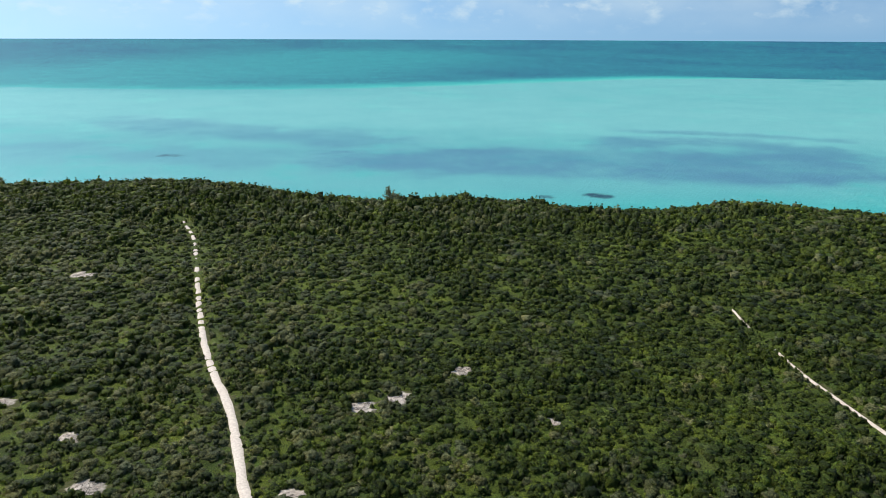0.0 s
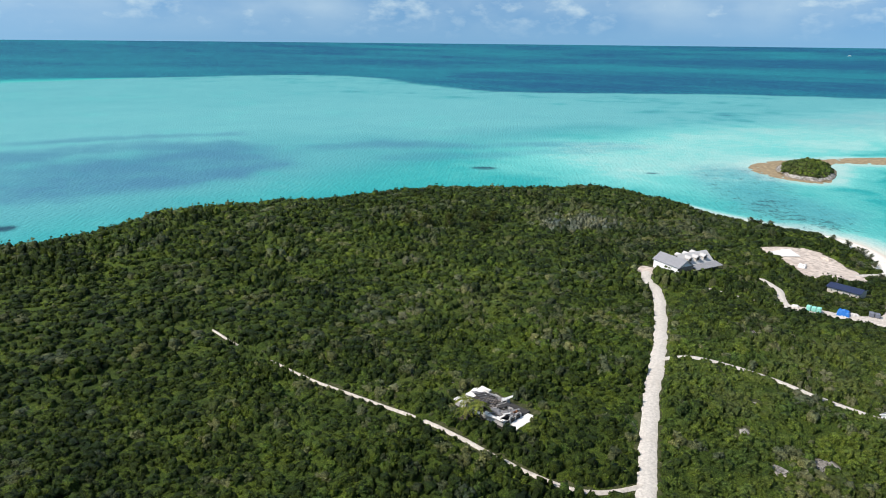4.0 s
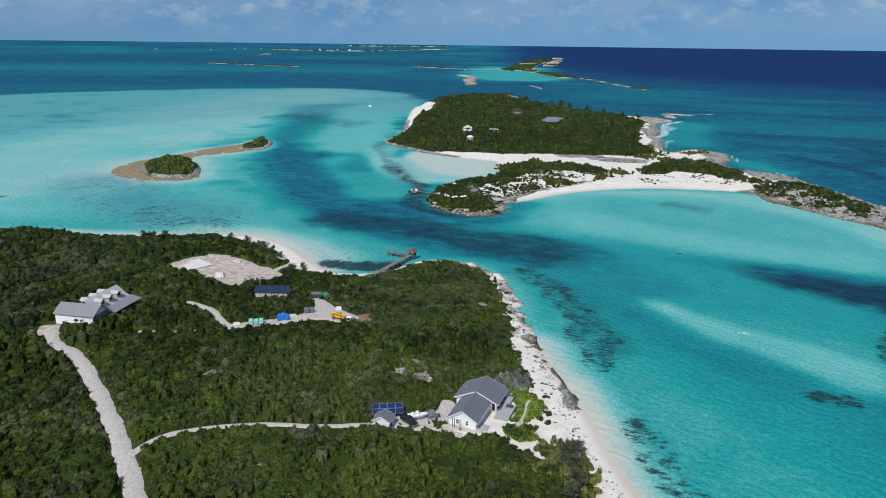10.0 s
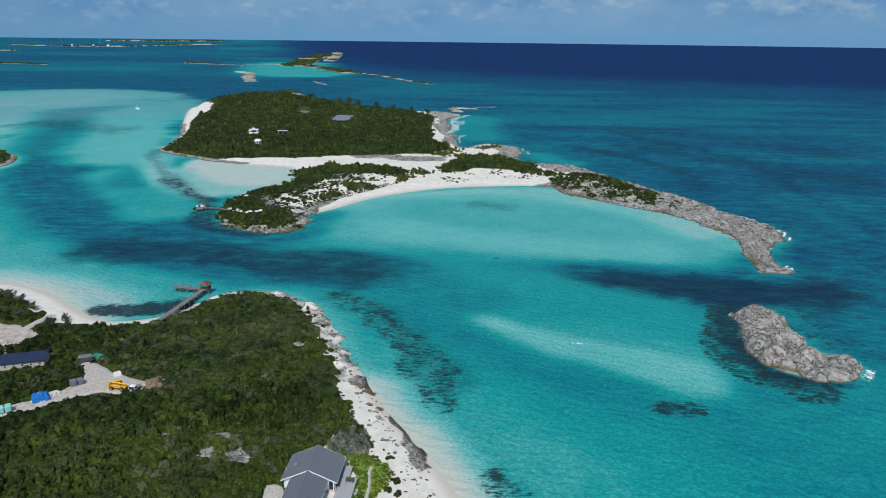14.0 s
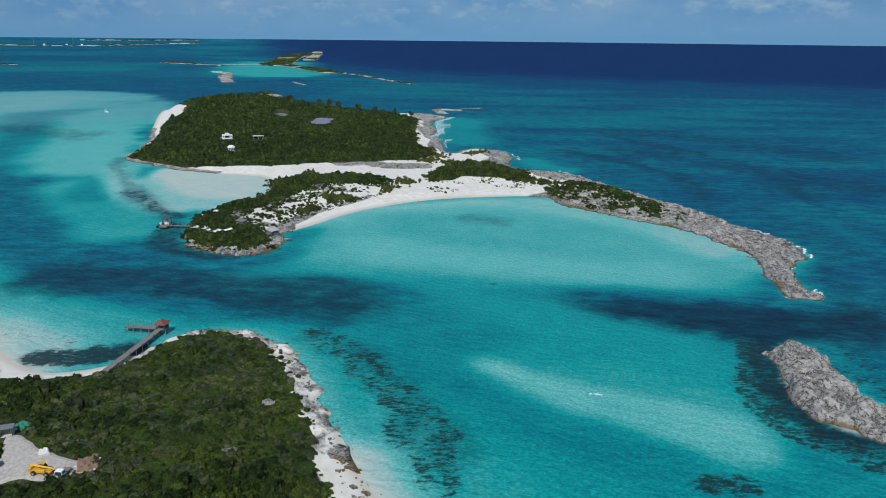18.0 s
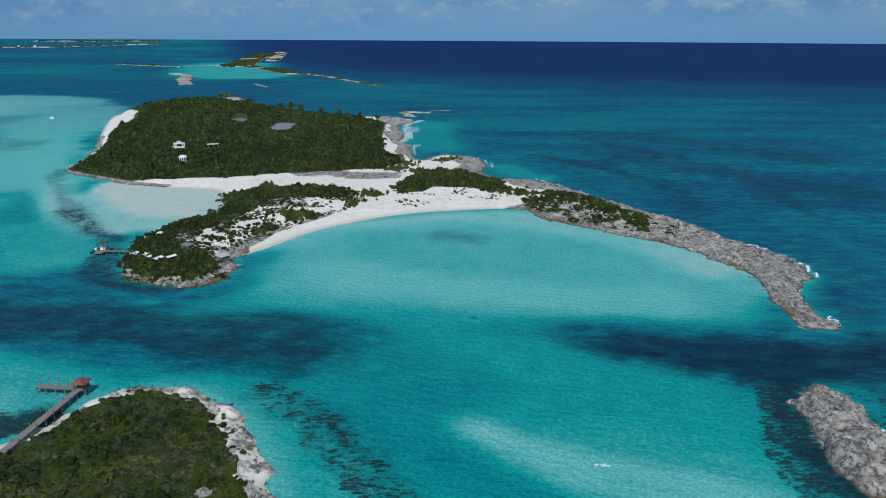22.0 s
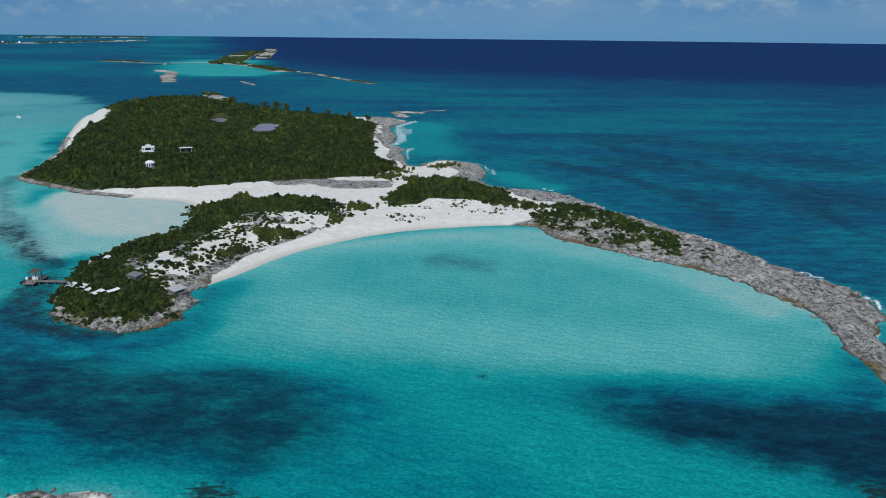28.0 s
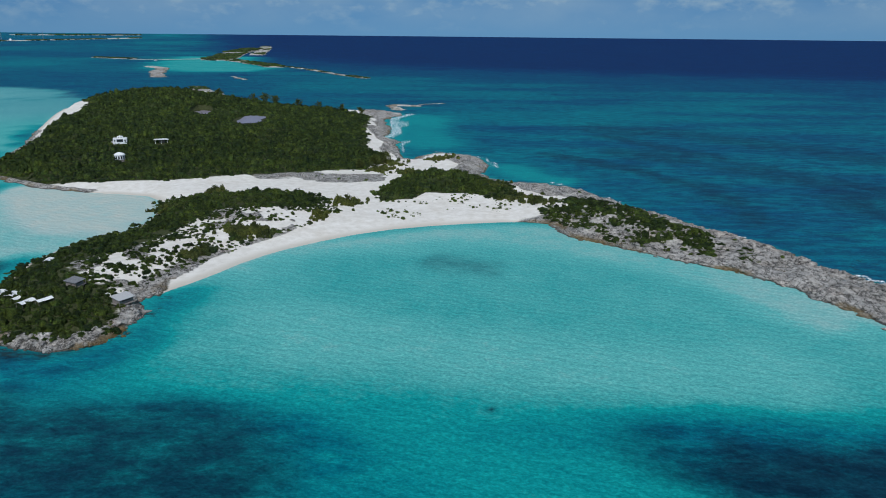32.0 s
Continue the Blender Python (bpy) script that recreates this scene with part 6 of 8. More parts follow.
def pickup():
    z = ground_z(195.2, 57) + 0.22
    p = thing("pickup_truck", "black crew-cab pickup parked on the sand track", "pickup truck", (195.2, 57.0, z), 212)
    b = part("body", profile_body(bmesh.new(), [(-2.65, 0.42, 1), (2.6, 0.42, 1), (2.7, 0.75, 0.96), (2.55, 1.02, 0.95), (1.25, 1.12, 1), (-2.65, 1.12, 1)], 0.95), BLACK, p)
    cab = part("cab", profile_body(bmesh.new(), [(-0.85, 1.1, 0.97), (1.3, 1.1, 0.97), (0.6, 1.78, 0.84), (-0.75, 1.8, 0.84)], 0.95), BLACK, p)
    part("windscreen", slab(bmesh.new(), [(1.27, -0.82, 1.16), (1.27, 0.82, 1.16), (0.66, 0.7, 1.75), (0.66, -0.7, 1.75)], 0.02), GLASS, cab)
    for s in (-1, 1):
        part("side_window", slab(bmesh.new(), [(1.0, s * 0.925, 1.18), (-0.75, s * 0.925, 1.18), (-0.68, s * 0.82, 1.72), (0.5, s * 0.82, 1.72)], 0.02), GLASS, cab)
        part("headlight", boxed(2.56, 2.66, s * 0.78 - 0.14, s * 0.78 + 0.14, 0.72, 0.9), TRIM, b)
    part("bed", boxed(-2.55, -0.95, -0.78, 0.78, 1.121, 1.15), RUBBER, b, "dark open load bed")
    for s in (-1, 1):
        part("bed_rail", boxed(-2.65, -0.9, s * 0.87 - 0.08, s * 0.87 + 0.08, 1.1, 1.3), BLACK, b)
    part("tailgate", boxed(-2.68, -2.58, -0.9, 0.9, 0.6, 1.3), BLACK, b)
    part("bumper", boxed(2.6, 2.78, -0.88, 0.88, 0.42, 0.66), STEEL, b)
    for x in (-1.7, 1.75):
        for y in (-0.86, 0.86):
            wheel(p, x, y)


pickup()


def hull(bm, length, beam, height, z0=0.0, stations=9):
    """An open boat's hull with a pointed bow towards +x."""
    rows = []
    for i in range(stations):
        t = i / (stations - 1)
        x = -length / 2 + length * t
        w = beam / 2 * (1 - max(0, (t - 0.45) / 0.55) ** 2.2) * (0.88 + 0.12 * min(1, t * 4))
        keel = z0 + height * 0.55 * max(0, (t - 0.6) / 0.4) ** 2
        sheer = z0 + height * (1 + 0.18 * t * t)
        rows.append([bm.verts.new((x, s * w * k, zz)) for s, k, zz in ((-1, 1, sheer), (-1, 0.72, keel + height * 0.3), (0, 0, keel), (1, 0.72, keel + height * 0.3), (1, 1, sheer))])
    for a, b in zip(rows[:-1], rows[1:]):
        for i in range(4):
            bm.faces.new((a[i], b[i], b[i + 1], a[i + 1]))
    bm.faces.new(rows[0])
    for a, b in zip(rows[:-1], rows[1:]):
        bm.faces.new((a[0], a[4], b[4], b[0]))
    return bm


def motor_boat(x, y, z, turn, length, label, on_trailer=True):
    b = thing("motor_boat", label, "boat", (x, y, z), turn)
    h = part("hull", hull(bmesh.new(), length, length * 0.36, length * 0.15, 0.45 if on_trailer else -0.2), WHITE_GEL, b)
    top = (0.45 if on_trailer else -0.2) + length * 0.15
    part("console", boxed(-0.5, 0.4, -0.4, 0.4, top, top + 0.9, bevel=0.08), WHITE_GEL, b)
    part("windshield", slab(bmesh.new(), [(0.42, -0.4, top + 0.75), (0.42, 0.4, top + 0.75), (0.2, 0.35, top + 1.2), (0.2, -0.35, top + 1.2)], 0.02), GLASS, b)
    part("seat", boxed(-1.5, -0.9, -0.7, 0.7, top, top + 0.45, bevel=0.05), TRIM, b)
    motor = part("outboard_motor", boxed(-length / 2 - 0.5, -length / 2 - 0.05, -0.25, 0.25, top - 0.2, top + 0.55, bevel=0.08), BLACK, b)
    part("shaft", boxed(-length / 2 - 0.35, -length / 2 - 0.15, -0.06, 0.06, top - 0.95, top - 0.2), BLACK, motor)
    if on_trailer:
        t = thing("boat_trailer", "galvanised trailer under a white boat", "trailer", (x, y, z), turn)
        for s in (-0.6, 0.6):
            part("rail", boxed(-length / 2 + 0.3, length / 2 + 0.6, s - 0.05, s + 0.05, 0.38, 0.47), STEEL, t)
            wheel(t, -0.6, s * 1.5, 0.28, 0.2)
        part("drawbar", boxed(length / 2, length / 2 + 1.3, -0.05, 0.05, 0.38, 0.46), STEEL, t)


motor_boat(197.6, 54.6, ground_z(197.6, 54.6) + 0.2, -84, 5.6, "white open motor boat on a trailer beside the track")


def heap(name, label, category, x, y, z, sx, sy, h, mat, seed, turn=0.0, group="", lumps=1.0):
    """A covered pile: a rounded, creased mound resting on the ground."""
    t = thing(name, label, category, (x, y, z), turn, group)
    bm = bmesh.new()
    bmesh.ops.create_grid(bm, x_segments=14, y_segments=14, size=1.0)
    r = random.Random(seed)
    ox, oy = r.uniform(0, 50), r.uniform(0, 50)
    for v in bm.verts:
        d = max(abs(v.co.x), abs(v.co.y))
        e = min(1.0, (1 - d) * 3.2)
        n = noise.noise(Vector((v.co.x * 2.6 + ox, v.co.y * 2.6 + oy, seed)))
        v.co.z = h * (e ** 0.6) * (0.85 + 0.35 * lumps * n) - (0.25 if d > 0.98 else 0)
        v.co.x, v.co.y = v.co.x * sx / 2 * (1 + 0.05 * n), v.co.y * sy / 2 * (1 + 0.06 * n)
    part("cover", bm, mat, t)
    for k in range(6):
        a, q = r.uniform(0, 6.28), r.uniform(0.18, 0.34)
        px, py = math.cos(a) * sx * 0.53, math.sin(a) * sy * 0.53
        part("block", boxed(px - q, px + q, py - q, py + q, -0.15, q * 0.9, bevel=0.05), CONCRETE, t, "loose grey block at the edge")
    return t


heap("covered_woodpile", "dark grey tarpaulin over a pile beside the cottage track", "pile", 199.6, 51.0, ground_z(199.6, 51) + 0.2, 3.2, 3.0, 1.4, GREY_TARP, 3, 20)


RUST = plain("rusted_steel", (0.20, 0.10, 0.06), 0.8, 4.0, 0.35)


def radio_mast():
    x, y = 222.0, 44.0
    m = thing("radio_mast", "thin rust-brown radio mast rising from the scrub", "mast", (x, y, ground_z(x, y)))
    part("pole", tube(bmesh.new(), (0, 0, 0), (0, 0, 7.0), 0.085, 0.06), RUST, m)
    part("upper_pole", tube(bmesh.new(), (0, 0, 6.6), (0, 0, 11.5), 0.05, 0.03), RUST, m)
    part("clamp", tube(bmesh.new(), (0, 0, 6.5), (0, 0, 6.8), 0.12, 0.12), RUST, m)


radio_mast()


# ---- large house, under construction ----
def large_house():
    z = 4.0
    h = thing("large_house", "large unfinished house with pale grey gabled roofs and dormers", "house", (271.8, 171.2, z), -108.6)
    bm = bmesh.new()
    # front block: ridge runs along x, so build it turned
    prof = [(0, -0.8), (8, -0.8), (8, 4.4), (4, 6.9), (0, 4.4)]
    a = [bm.verts.new((0, y, zz)) for y, zz in prof]
    b = [bm.verts.new((14.5, y, zz)) for y, zz in prof]
    bm.faces.new(a)
    bm.faces.new(b[::-1])
    for i in range(5):
        bm.faces.new((a[i], b[i], b[(i + 1) % 5], a[(i + 1) % 5]))
    w = part("front_block", bm, SIDING, h, "smooth white rendered wall")
    for y_e, zz in ((-0.5, 4.2), (8.5, 4.2)):
        bm = slab(bmesh.new(), [(-0.5, 4, 7.05), (-0.5, y_e, zz), (15.0, y_e, zz), (15.0, 4, 7.05)], 0.18)
        s = part("roof_slope", bm, SILVER, h, "weathered grey metal roof")
        bm = bmesh.new()
        for k in range(1, 25):
            x = -0.5 + k * 0.62
            slab(bm, [(x - 0.03, 4, 7.09), (x - 0.03, y_e, zz + 0.04), (x + 0.03, y_e, zz + 0.04), (x + 0.03, 4, 7.09)], 0.05)
        part("roof_seam", bm, SILVER, s)
    for y in (1.8, 4.0, 6.2):
        # openings are dark plates on the wall, coloured as the shade within
        part("wall_opening", boxed(14.5, 14.56, y - 0.7, y + 0.7, 0.4, 2.6), DARK_WOOD, w, "dark unglazed opening")
    # grey plate over the white gable, put there for the shade on it
    part("gable_shade", slab(bmesh.new(), [(14.52, 0.1, 0.0), (14.52, 7.9, 0.0), (14.52, 7.9, 4.3), (14.52, 0.1, 4.3)], 0.05), GREY_WOOD, w)
    main = part("main_block", gable_wall(bmesh.new(), 3, 12, 7.9, 22.5, -0.8, 3.9, 7.3), BLOCK, h, "bare block and board wall")
    roof_pair(h, PALE_ROOF, 3, 12, 5.5, 22.5, 3.9, 7.3, 0.5, 0.4, ribs=0.62)
    for side in (-1, 1):
        for y in (9.6, 14.0, 18.4):
            x_in, x_out = 7.5 + side * 1.2, 7.5 + side * 3.9
            d = part("dormer", boxed(min(x_in, x_out), max(x_in, x_out), y - 1.0, y + 1.0, 4.4, 6.1), BLOCK, h, "roof dormer with an unglazed front")
            # dark plate for the shade behind the unglazed front
            part("dormer_opening", boxed(min(x_out, x_out + side * 0.05), max(x_out, x_out + side * 0.05), y - 0.6, y + 0.6, 5.0, 6.0), DARK_WOOD, d)
            for s2 in (-1, 1):
                part("dormer_roof", slab(bmesh.new(), [(x_in - side * 0.4, y, 6.95), (x_in - side * 0.4, y + s2 * 1.35, 6.05), (x_out + side * 0.35, y + s2 * 1.35, 6.05), (x_out + side * 0.35, y, 6.95)], 0.12), PALE_ROOF, d)
    porch = part("porch_roof", slab(bmesh.new(), [(12.1, 8.5, 3.7), (16.6, 8.5, 2.75), (16.6, 24.0, 2.75), (12.1, 24.0, 3.7)], 0.14), SILVER, h, "corrugated lean-to roof")
    bm = bmesh.new()
    for k in range(38):
        y = 8.7 + k * 0.4
        slab(bm, [(12.1, y, 3.74), (16.6, y, 2.79), (16.6, y + 0.08, 2.79), (12.1, y + 0.08, 3.74)], 0.05)
    part("corrugation", bm, SILVER, porch)
    for y in (8.8, 12.5, 16.2, 20, 23.7):
        part("porch_post", boxed(16.2, 16.4, y - 0.1, y + 0.1, -0.6, 2.7), DARK_WOOD, h)
    part("porch_floor", boxed(12.0, 16.6, 8.5, 24, -0.8, 0.05), CONCRETE, h)
    # plate as dark as the shaded room behind it
    part("far_opening", boxed(5.5, 9.5, 22.5, 22.56, 0.2, 2.6), DARK_WOOD, main)
    # stacked material by the walls
    p = h.matrix_world @ Vector((15.5, 3, -0.5))
    stack = thing("timber_stack", "stack of grey timber beside the house", "timber", (p.x, p.y, ground_z(p.x, p.y) + 0.1), -108)
    for k in range(8):
        part("plank", boxed(-0.2 + (k % 4) * 0.3, 0.05 + (k % 4) * 0.3, -2, 2 + 0.2 * (k % 3), 0.05 + 0.22 * (k // 4), 0.22 + 0.22 * (k // 4)), GREY_WOOD, stack)


large_house()


# ---- burnt-out ruin ----
def ruin():
    z = ground_z(121, 136) - 1.5
    r = thing("ruined_house", "collapsed burnt-out house with a fallen-in roof", "ruin", (115.8, 144.2, z), -90)
    # local x runs south (15.6 long), local y runs east (11 wide)
    part("floor_slab", boxed(-0.1, 15.3, -0.1, 10.8, -1.2, 1.72), CHAR, r, "soot-blackened floor")
    rnd = random.Random(12)
    SOOTY = plain("sooty_render", (0.40, 0.39, 0.375), 0.9, 0.7, 0.35, bump_d=0.02, stain=(0.25, 0.24, 0.23))
    # broken walls
    for x0, x1, y0, y1, h in ((0, 8.5, 0, 0.25, 3.0), (8.5, 15.4, 0, 0.25, 3.3), (15.2, 15.45, 0.25, 7.2, 3.3), (0, 0.25, 0.25, 10.8, 2.6), (0.25, 9, 10.6, 10.85, 2.5), (8.9, 9.1, 4, 10.6, 2.9), (9.1, 15.2, 7.0, 7.2, 3.1)):
        bm = bmesh.new()
        n = max(2, int(max(x1 - x0, y1 - y0) / 1.1))
        for k in range(n):
            hh = h * rnd.uniform(0.78, 1.04)
            if x1 - x0 > y1 - y0:
                box(bm, x0 + (x1 - x0) * k / n, x0 + (x1 - x0) * (k + 1) / n - 0.01, y0, y1, 0.1, hh)
            else:
                box(bm, x0, x1, y0 + (y1 - y0) * k / n, y0 + (y1 - y0) * (k + 1) / n - 0.01, 0.1, hh)
        wall_ob = part("wall", bm, SOOTY, r, "scorched white wall, broken at the top")
        if x0 > 15:
            for k in range(3):
                # the shade in each opening is a dark plate on the wall
                part("wall_opening", boxed(15.455, 15.5, 0.9 + 2.1 * k, 2.3 + 2.1 * k, 1.6, 2.75), CHAR, wall_ob, "dark empty opening")
    # large fallen roof slopes with their battens
    for cx, cy, w, l, tilt_x, tilt_y, tn, m in ((4.4, 3.0, 5.4, 3.6, 14, -6, 8, CHAR), (4.0, 7.0, 4.6, 4.2, -12, 8, -6, CHAR), (6.8, 5.2, 2.8, 4.4, 5, 14, 20, CHAR), (11.6, 2.6, 4.2, 3.6, 6, -5, 4, TARPAPER), (13.4, 5.2, 2.6, 3.0, -7, 4, -8, TARPAPER)):
        sheet_ob = part("roof_slope", boxed(-w / 2, w / 2, -l / 2, l / 2, -0.05, 0.05), m, r, "scorched fallen roof slope")
        sheet_ob.matrix_local = pose(cx, cy, 2.75, tilt_x, tilt_y, tn)
        for k in range(5):
            u = -w / 2 + w * (k + 0.5) / 5
            part("batten", boxed(u - 0.05, u + 0.05, -l / 2, l / 2, 0.05, 0.13), rnd.choice((GREY_WOOD, TARPAPER)), sheet_ob)
    # sagging sheets of roof
    for k in range(70):
        x, y = rnd.uniform(0.4, 15.0), rnd.uniform(0.4, 10.4)
        if x > 9 and y > 7.0:
            continue
        w, l = rnd.uniform(0.5, 1.3), rnd.uniform(1.4, 3.6)
        hgt = (2.9 if x > 9 else 2.4) + rnd.uniform(-0.9, 0.5)
        bm = boxed(-l / 2, l / 2, -w / 2, w / 2, -0.03, 0.03)
        for v in bm.verts:
            v.co.z += 0.18 * noise.noise(Vector((v.co.x + k, v.co.y * 2, 1.0)))
        ob = part("roof_sheet", bm, rnd.choice((CHAR, CHAR, TARPAPER, TARPAPER, GREY_WOOD, PALE_CONCRETE)), r)
        ob.matrix_local = pose(x, y, hgt, rnd.uniform(-24, 24), rnd.uniform(-22, 22), rnd.choice((0, 90, 15, 75)) + rnd.uniform(-14, 14))
    for x0, x1, y0, y1, m in ((-0.9, 2.6, 0.0, 11.0, PALE_CONCRETE), (2.2, 8.5, -1.0, 0.6, PALE_CONCRETE), (9.3, 15.6, -0.4, 0.8, PALE_CONCRETE)):
        for k in range(5):
            bm = boxed(-0.5, 0.5, -0.5, 0.5, -0.04, 0.04)
            sx, sy = (x1 - x0) / (5 if x1 - x0 > 4 else 1) * 0.92, (y1 - y0) / (5 if y1 - y0 > 4 else 1) * 0.92
            bmesh.ops.scale(bm, vec=(sx, sy, 1), verts=bm.verts)
            ob = part("eave_panel", bm, m, r, "pale grey fallen eave panel")
            cx = x0 + (x1 - x0) * (k + 0.5) / 5 if x1 - x0 > 4 else (x0 + x1) / 2 + rnd.uniform(-0.4, 0.4)
            cy = y0 + (y1 - y0) * (k + 0.5) / 5 if y1 - y0 > 4 else (y0 + y1) / 2
            ob.matrix_local = pose(cx, cy, (3.2 if x0 > 8 else 2.7) + rnd.uniform(-0.15, 0.2), rnd.uniform(-6, 12), rnd.uniform(-8, 8), rnd.uniform(-6, 6))
    for k in range(26):
        x, y = rnd.uniform(0.2, 15), rnd.uniform(0.2, 10)
        if x > 9 and y > 7:
            continue
        a, l = rnd.choice((0.0, math.pi / 2)) + rnd.uniform(-0.5, 0.5), rnd.uniform(1.8, 5.0)
        hgt = 2.7 + rnd.uniform(-1.4, 0.9)
        bm = tube(bmesh.new(), (-l / 2 * math.cos(a), -l / 2 * math.sin(a), rnd.uniform(-0.6, 0.3)), (l / 2 * math.cos(a), l / 2 * math.sin(a), rnd.uniform(-0.3, 0.7)), 0.075, sides=4)
        ob = part("rafter", bm, rnd.choice((GREY_WOOD, GREY_WOOD, TRIM, DARK_WOOD)), r)
        ob.matrix_local = pose(x, y, hgt)
    for k in range(3):
        part("beam", tube(bmesh.new(), (7.2 + k * 0.5, 8.2, 2.6), (8.8 + k * 0.4, 12.2 - k * 0.6, 3.0 + 0.2 * k), 0.11, sides=4), TRIM, r, "pale loose roof beam")
    part("terrace", boxed(15.6, 18.4, 1.5, 9.5, -0.8, 1.75), PALE_CONCRETE, r, "pale cracked concrete terrace")
    part("water_heater", tube(bmesh.new(), (13.6, 6.2, 2.6), (14.8, 6.4, 3.2), 0.35, sides=10), plain("rust", (0.22, 0.09, 0.04), 0.85, 3, 0.4), r, "rusty fallen tank")
    for k in range(4):
        st = part("stair_tread", boxed(-0.9, 0.9, -0.3, 0.3, -0.1, 0.06), DARK_WOOD, r)
        st.matrix_local = pose(6.0, -2.2 - k * 0.85, 2.2 - k * 0.2, 0, 0, 0)
    part("stair_string", boxed(5.0, 5.1, -5.2, -1.7, 0.9, 2.0), DARK_WOOD, r)


ruin()


# ---- lot, store shed and work yard ----
def store_shed():
    z = ground_z(298, 101)
    s = thing("store_shed", "long block store with a dark blue roof", "shed", (294.6, 108.0, z), -98)
    bm = bmesh.new()
    prof = [(0, -0.5), (6.5, -0.5), (6.5, 2.5), (3.25, 3.4), (0, 2.5)]
    a = [bm.verts.new((0, y, zz)) for y, zz in prof]
    b = [bm.verts.new((12.0, y, zz)) for y, zz in prof]
    bm.faces.new(a)
    bm.faces.new(b[::-1])
    for i in range(5):
        bm.faces.new((a[i], b[i], b[(i + 1) % 5], a[(i + 1) % 5]))
    w = part("walls", bm, BLOCK, s)
    for y_e in (-0.6, 7.1):
        sl = part("roof_slope", slab(bmesh.new(), [(-0.5, 3.25, 3.6), (-0.5, y_e, 2.5), (12.5, y_e, 2.5), (12.5, 3.25, 3.6)], 0.15), NAVY_ROOF, s, "dark blue metal roof")
        bm = bmesh.new()
        for k in range(1, 20):
            x = -0.5 + k * 0.65
            slab(bm, [(x - 0.03, 3.25, 3.64), (x - 0.03, y_e, 2.54), (x + 0.03, y_e, 2.54), (x + 0.03, 3.25, 3.64)], 0.05)
        part("roof_seam", bm, NAVY_ROOF, sl)
    for x in (1.6, 3.9, 6.2, 8.5, 10.8):
        window(w, wall_y=0, at=x, z=1.0, w=0.8, h=0.9, out=-1)


store_shed()


def slab_thing(x, y, sx, sy, turn, label):
    t = thing("concrete_slab", label, "slab", (x, y, ground_z(x, y) + 0.2), turn)
    for i in range(3):
        for j in range(2):
            part("bay", boxed(-sx / 2 + sx / 3 * i + 0.03, -sx / 2 + sx / 3 * (i + 1) - 0.03, -sy / 2 + sy / 2 * j + 0.03, -sy / 2 + sy / 2 * (j + 1) - 0.03, -0.1, 0.14 + 0.01 * ((i + j) % 2)), PALE_CONCRETE, t)


slab_thing(337.6, 139.8, 12.0, 12.0, 40, "pale fresh concrete slab on the cleared lot")
heap("spoil_heap", "heap of pale grey rubble at the lot's edge", "rubble", 309, 107, ground_z(309, 107) + 0.2, 6, 5, 1.6, TARPAPER, 21, 30, "heaps on the cleared lot", 2.0)
heap("spoil_heap", "heap of white broken stone at the lot's edge", "rubble", 322, 126, ground_z(322, 126) + 0.2, 5, 3.5, 1.2, PALE_CONCRETE, 22, 10, "heaps on the cleared lot", 2.0)
heap("spoil_heap", "low heap of sandy earth on the lot", "rubble", 344, 122, ground_z(344, 122) + 0.2, 5, 3, 0.9, DIRT, 23, 60, "heaps on the cleared lot", 2.0)


def wrapped_stack(x, y, turn, n, mat, label, w=1.7, d=2.2, h=1.9, group=""):
    """A row of wrapped pallet loads; each load is a thing."""
    for k in range(n):
        a = radians(turn)
        px, py = x + math.cos(a) * k * (w + 0.25), y + math.sin(a) * k * (w + 0.25)
        t = thing("wrapped_pallet", label, "pallet", (px, py, ground_z(px, py) + 0.24), turn + 3 * (k % 2), group)
        bm = boxed(-w / 2, w / 2, -d / 2, d / 2, 0.14, h * (1 - 0.08 * (k % 2)), bevel=0.12)
        part("load", bm, mat, t)
        for j in (-1, 0, 1):
            part("runner", boxed(-w / 2, w / 2, j * d * 0.4 - 0.06, j * d * 0.4 + 0.06, 0, 0.14), GREY_WOOD, t)


wrapped_stack(264.2, 105.6, -84, 3, MINT_TARP, "pallet load wrapped in mint green sheeting", 1.45, 2.0, 1.8, group="mint pallets in the yard")
wrapped_stack(274.6, 87.6, -75, 2, GREY_TARP, "grey wrapped pallet load in the sandy yard", 1.6, 2.0, 1.7, group="grey pallets in the yard")
heap("covered_pile", "bright blue tarpaulin over a stack of building material", "pile", 268.5, 95.2, ground_z(268.5, 95.2) + 0.22, 4.4, 3.4, 2.2, BLUE_TARP, 5, -80)
heap("covered_pile", "white sheet over a small pile in the yard", "pile", 264.5, 110.3, ground_z(264.5, 110.3) + 0.22, 2.4, 1.6, 0.8, PALE_CONCRETE, 6, -80)
heap("block_pile", "pile of pale grey building blocks beside the blue cover", "pile", 270.6, 92.2, ground_z(270.6, 92.2) + 0.22, 3.2, 2.2, 0.9, CONCRETE, 7, -70, lumps=2.0)
heap("netting_pile", "green netting heaped beside the yard hut", "pile", 293.5, 81.5, ground_z(293.5, 81.5) + 0.1, 4.4, 3.0, 1.3, GREEN_NET, 8, 40, lumps=2.0)
heap("netting_pile", "black plastic heaped at the yard's edge", "pile", 287.5, 78.2, ground_z(287.5, 78.2) + 0.1, 2.6, 2.2, 1.0, BLACK, 9, 10, lumps=2.0)
heap("rubble_pile", "brown earth and brick rubble heaped at the yard's end", "rubble", 268.0, 66.8, ground_z(268, 66.8) + 0.15, 6.0, 5.0, 1.1, BROWN_RUBBLE, 10, 0, lumps=2.2)
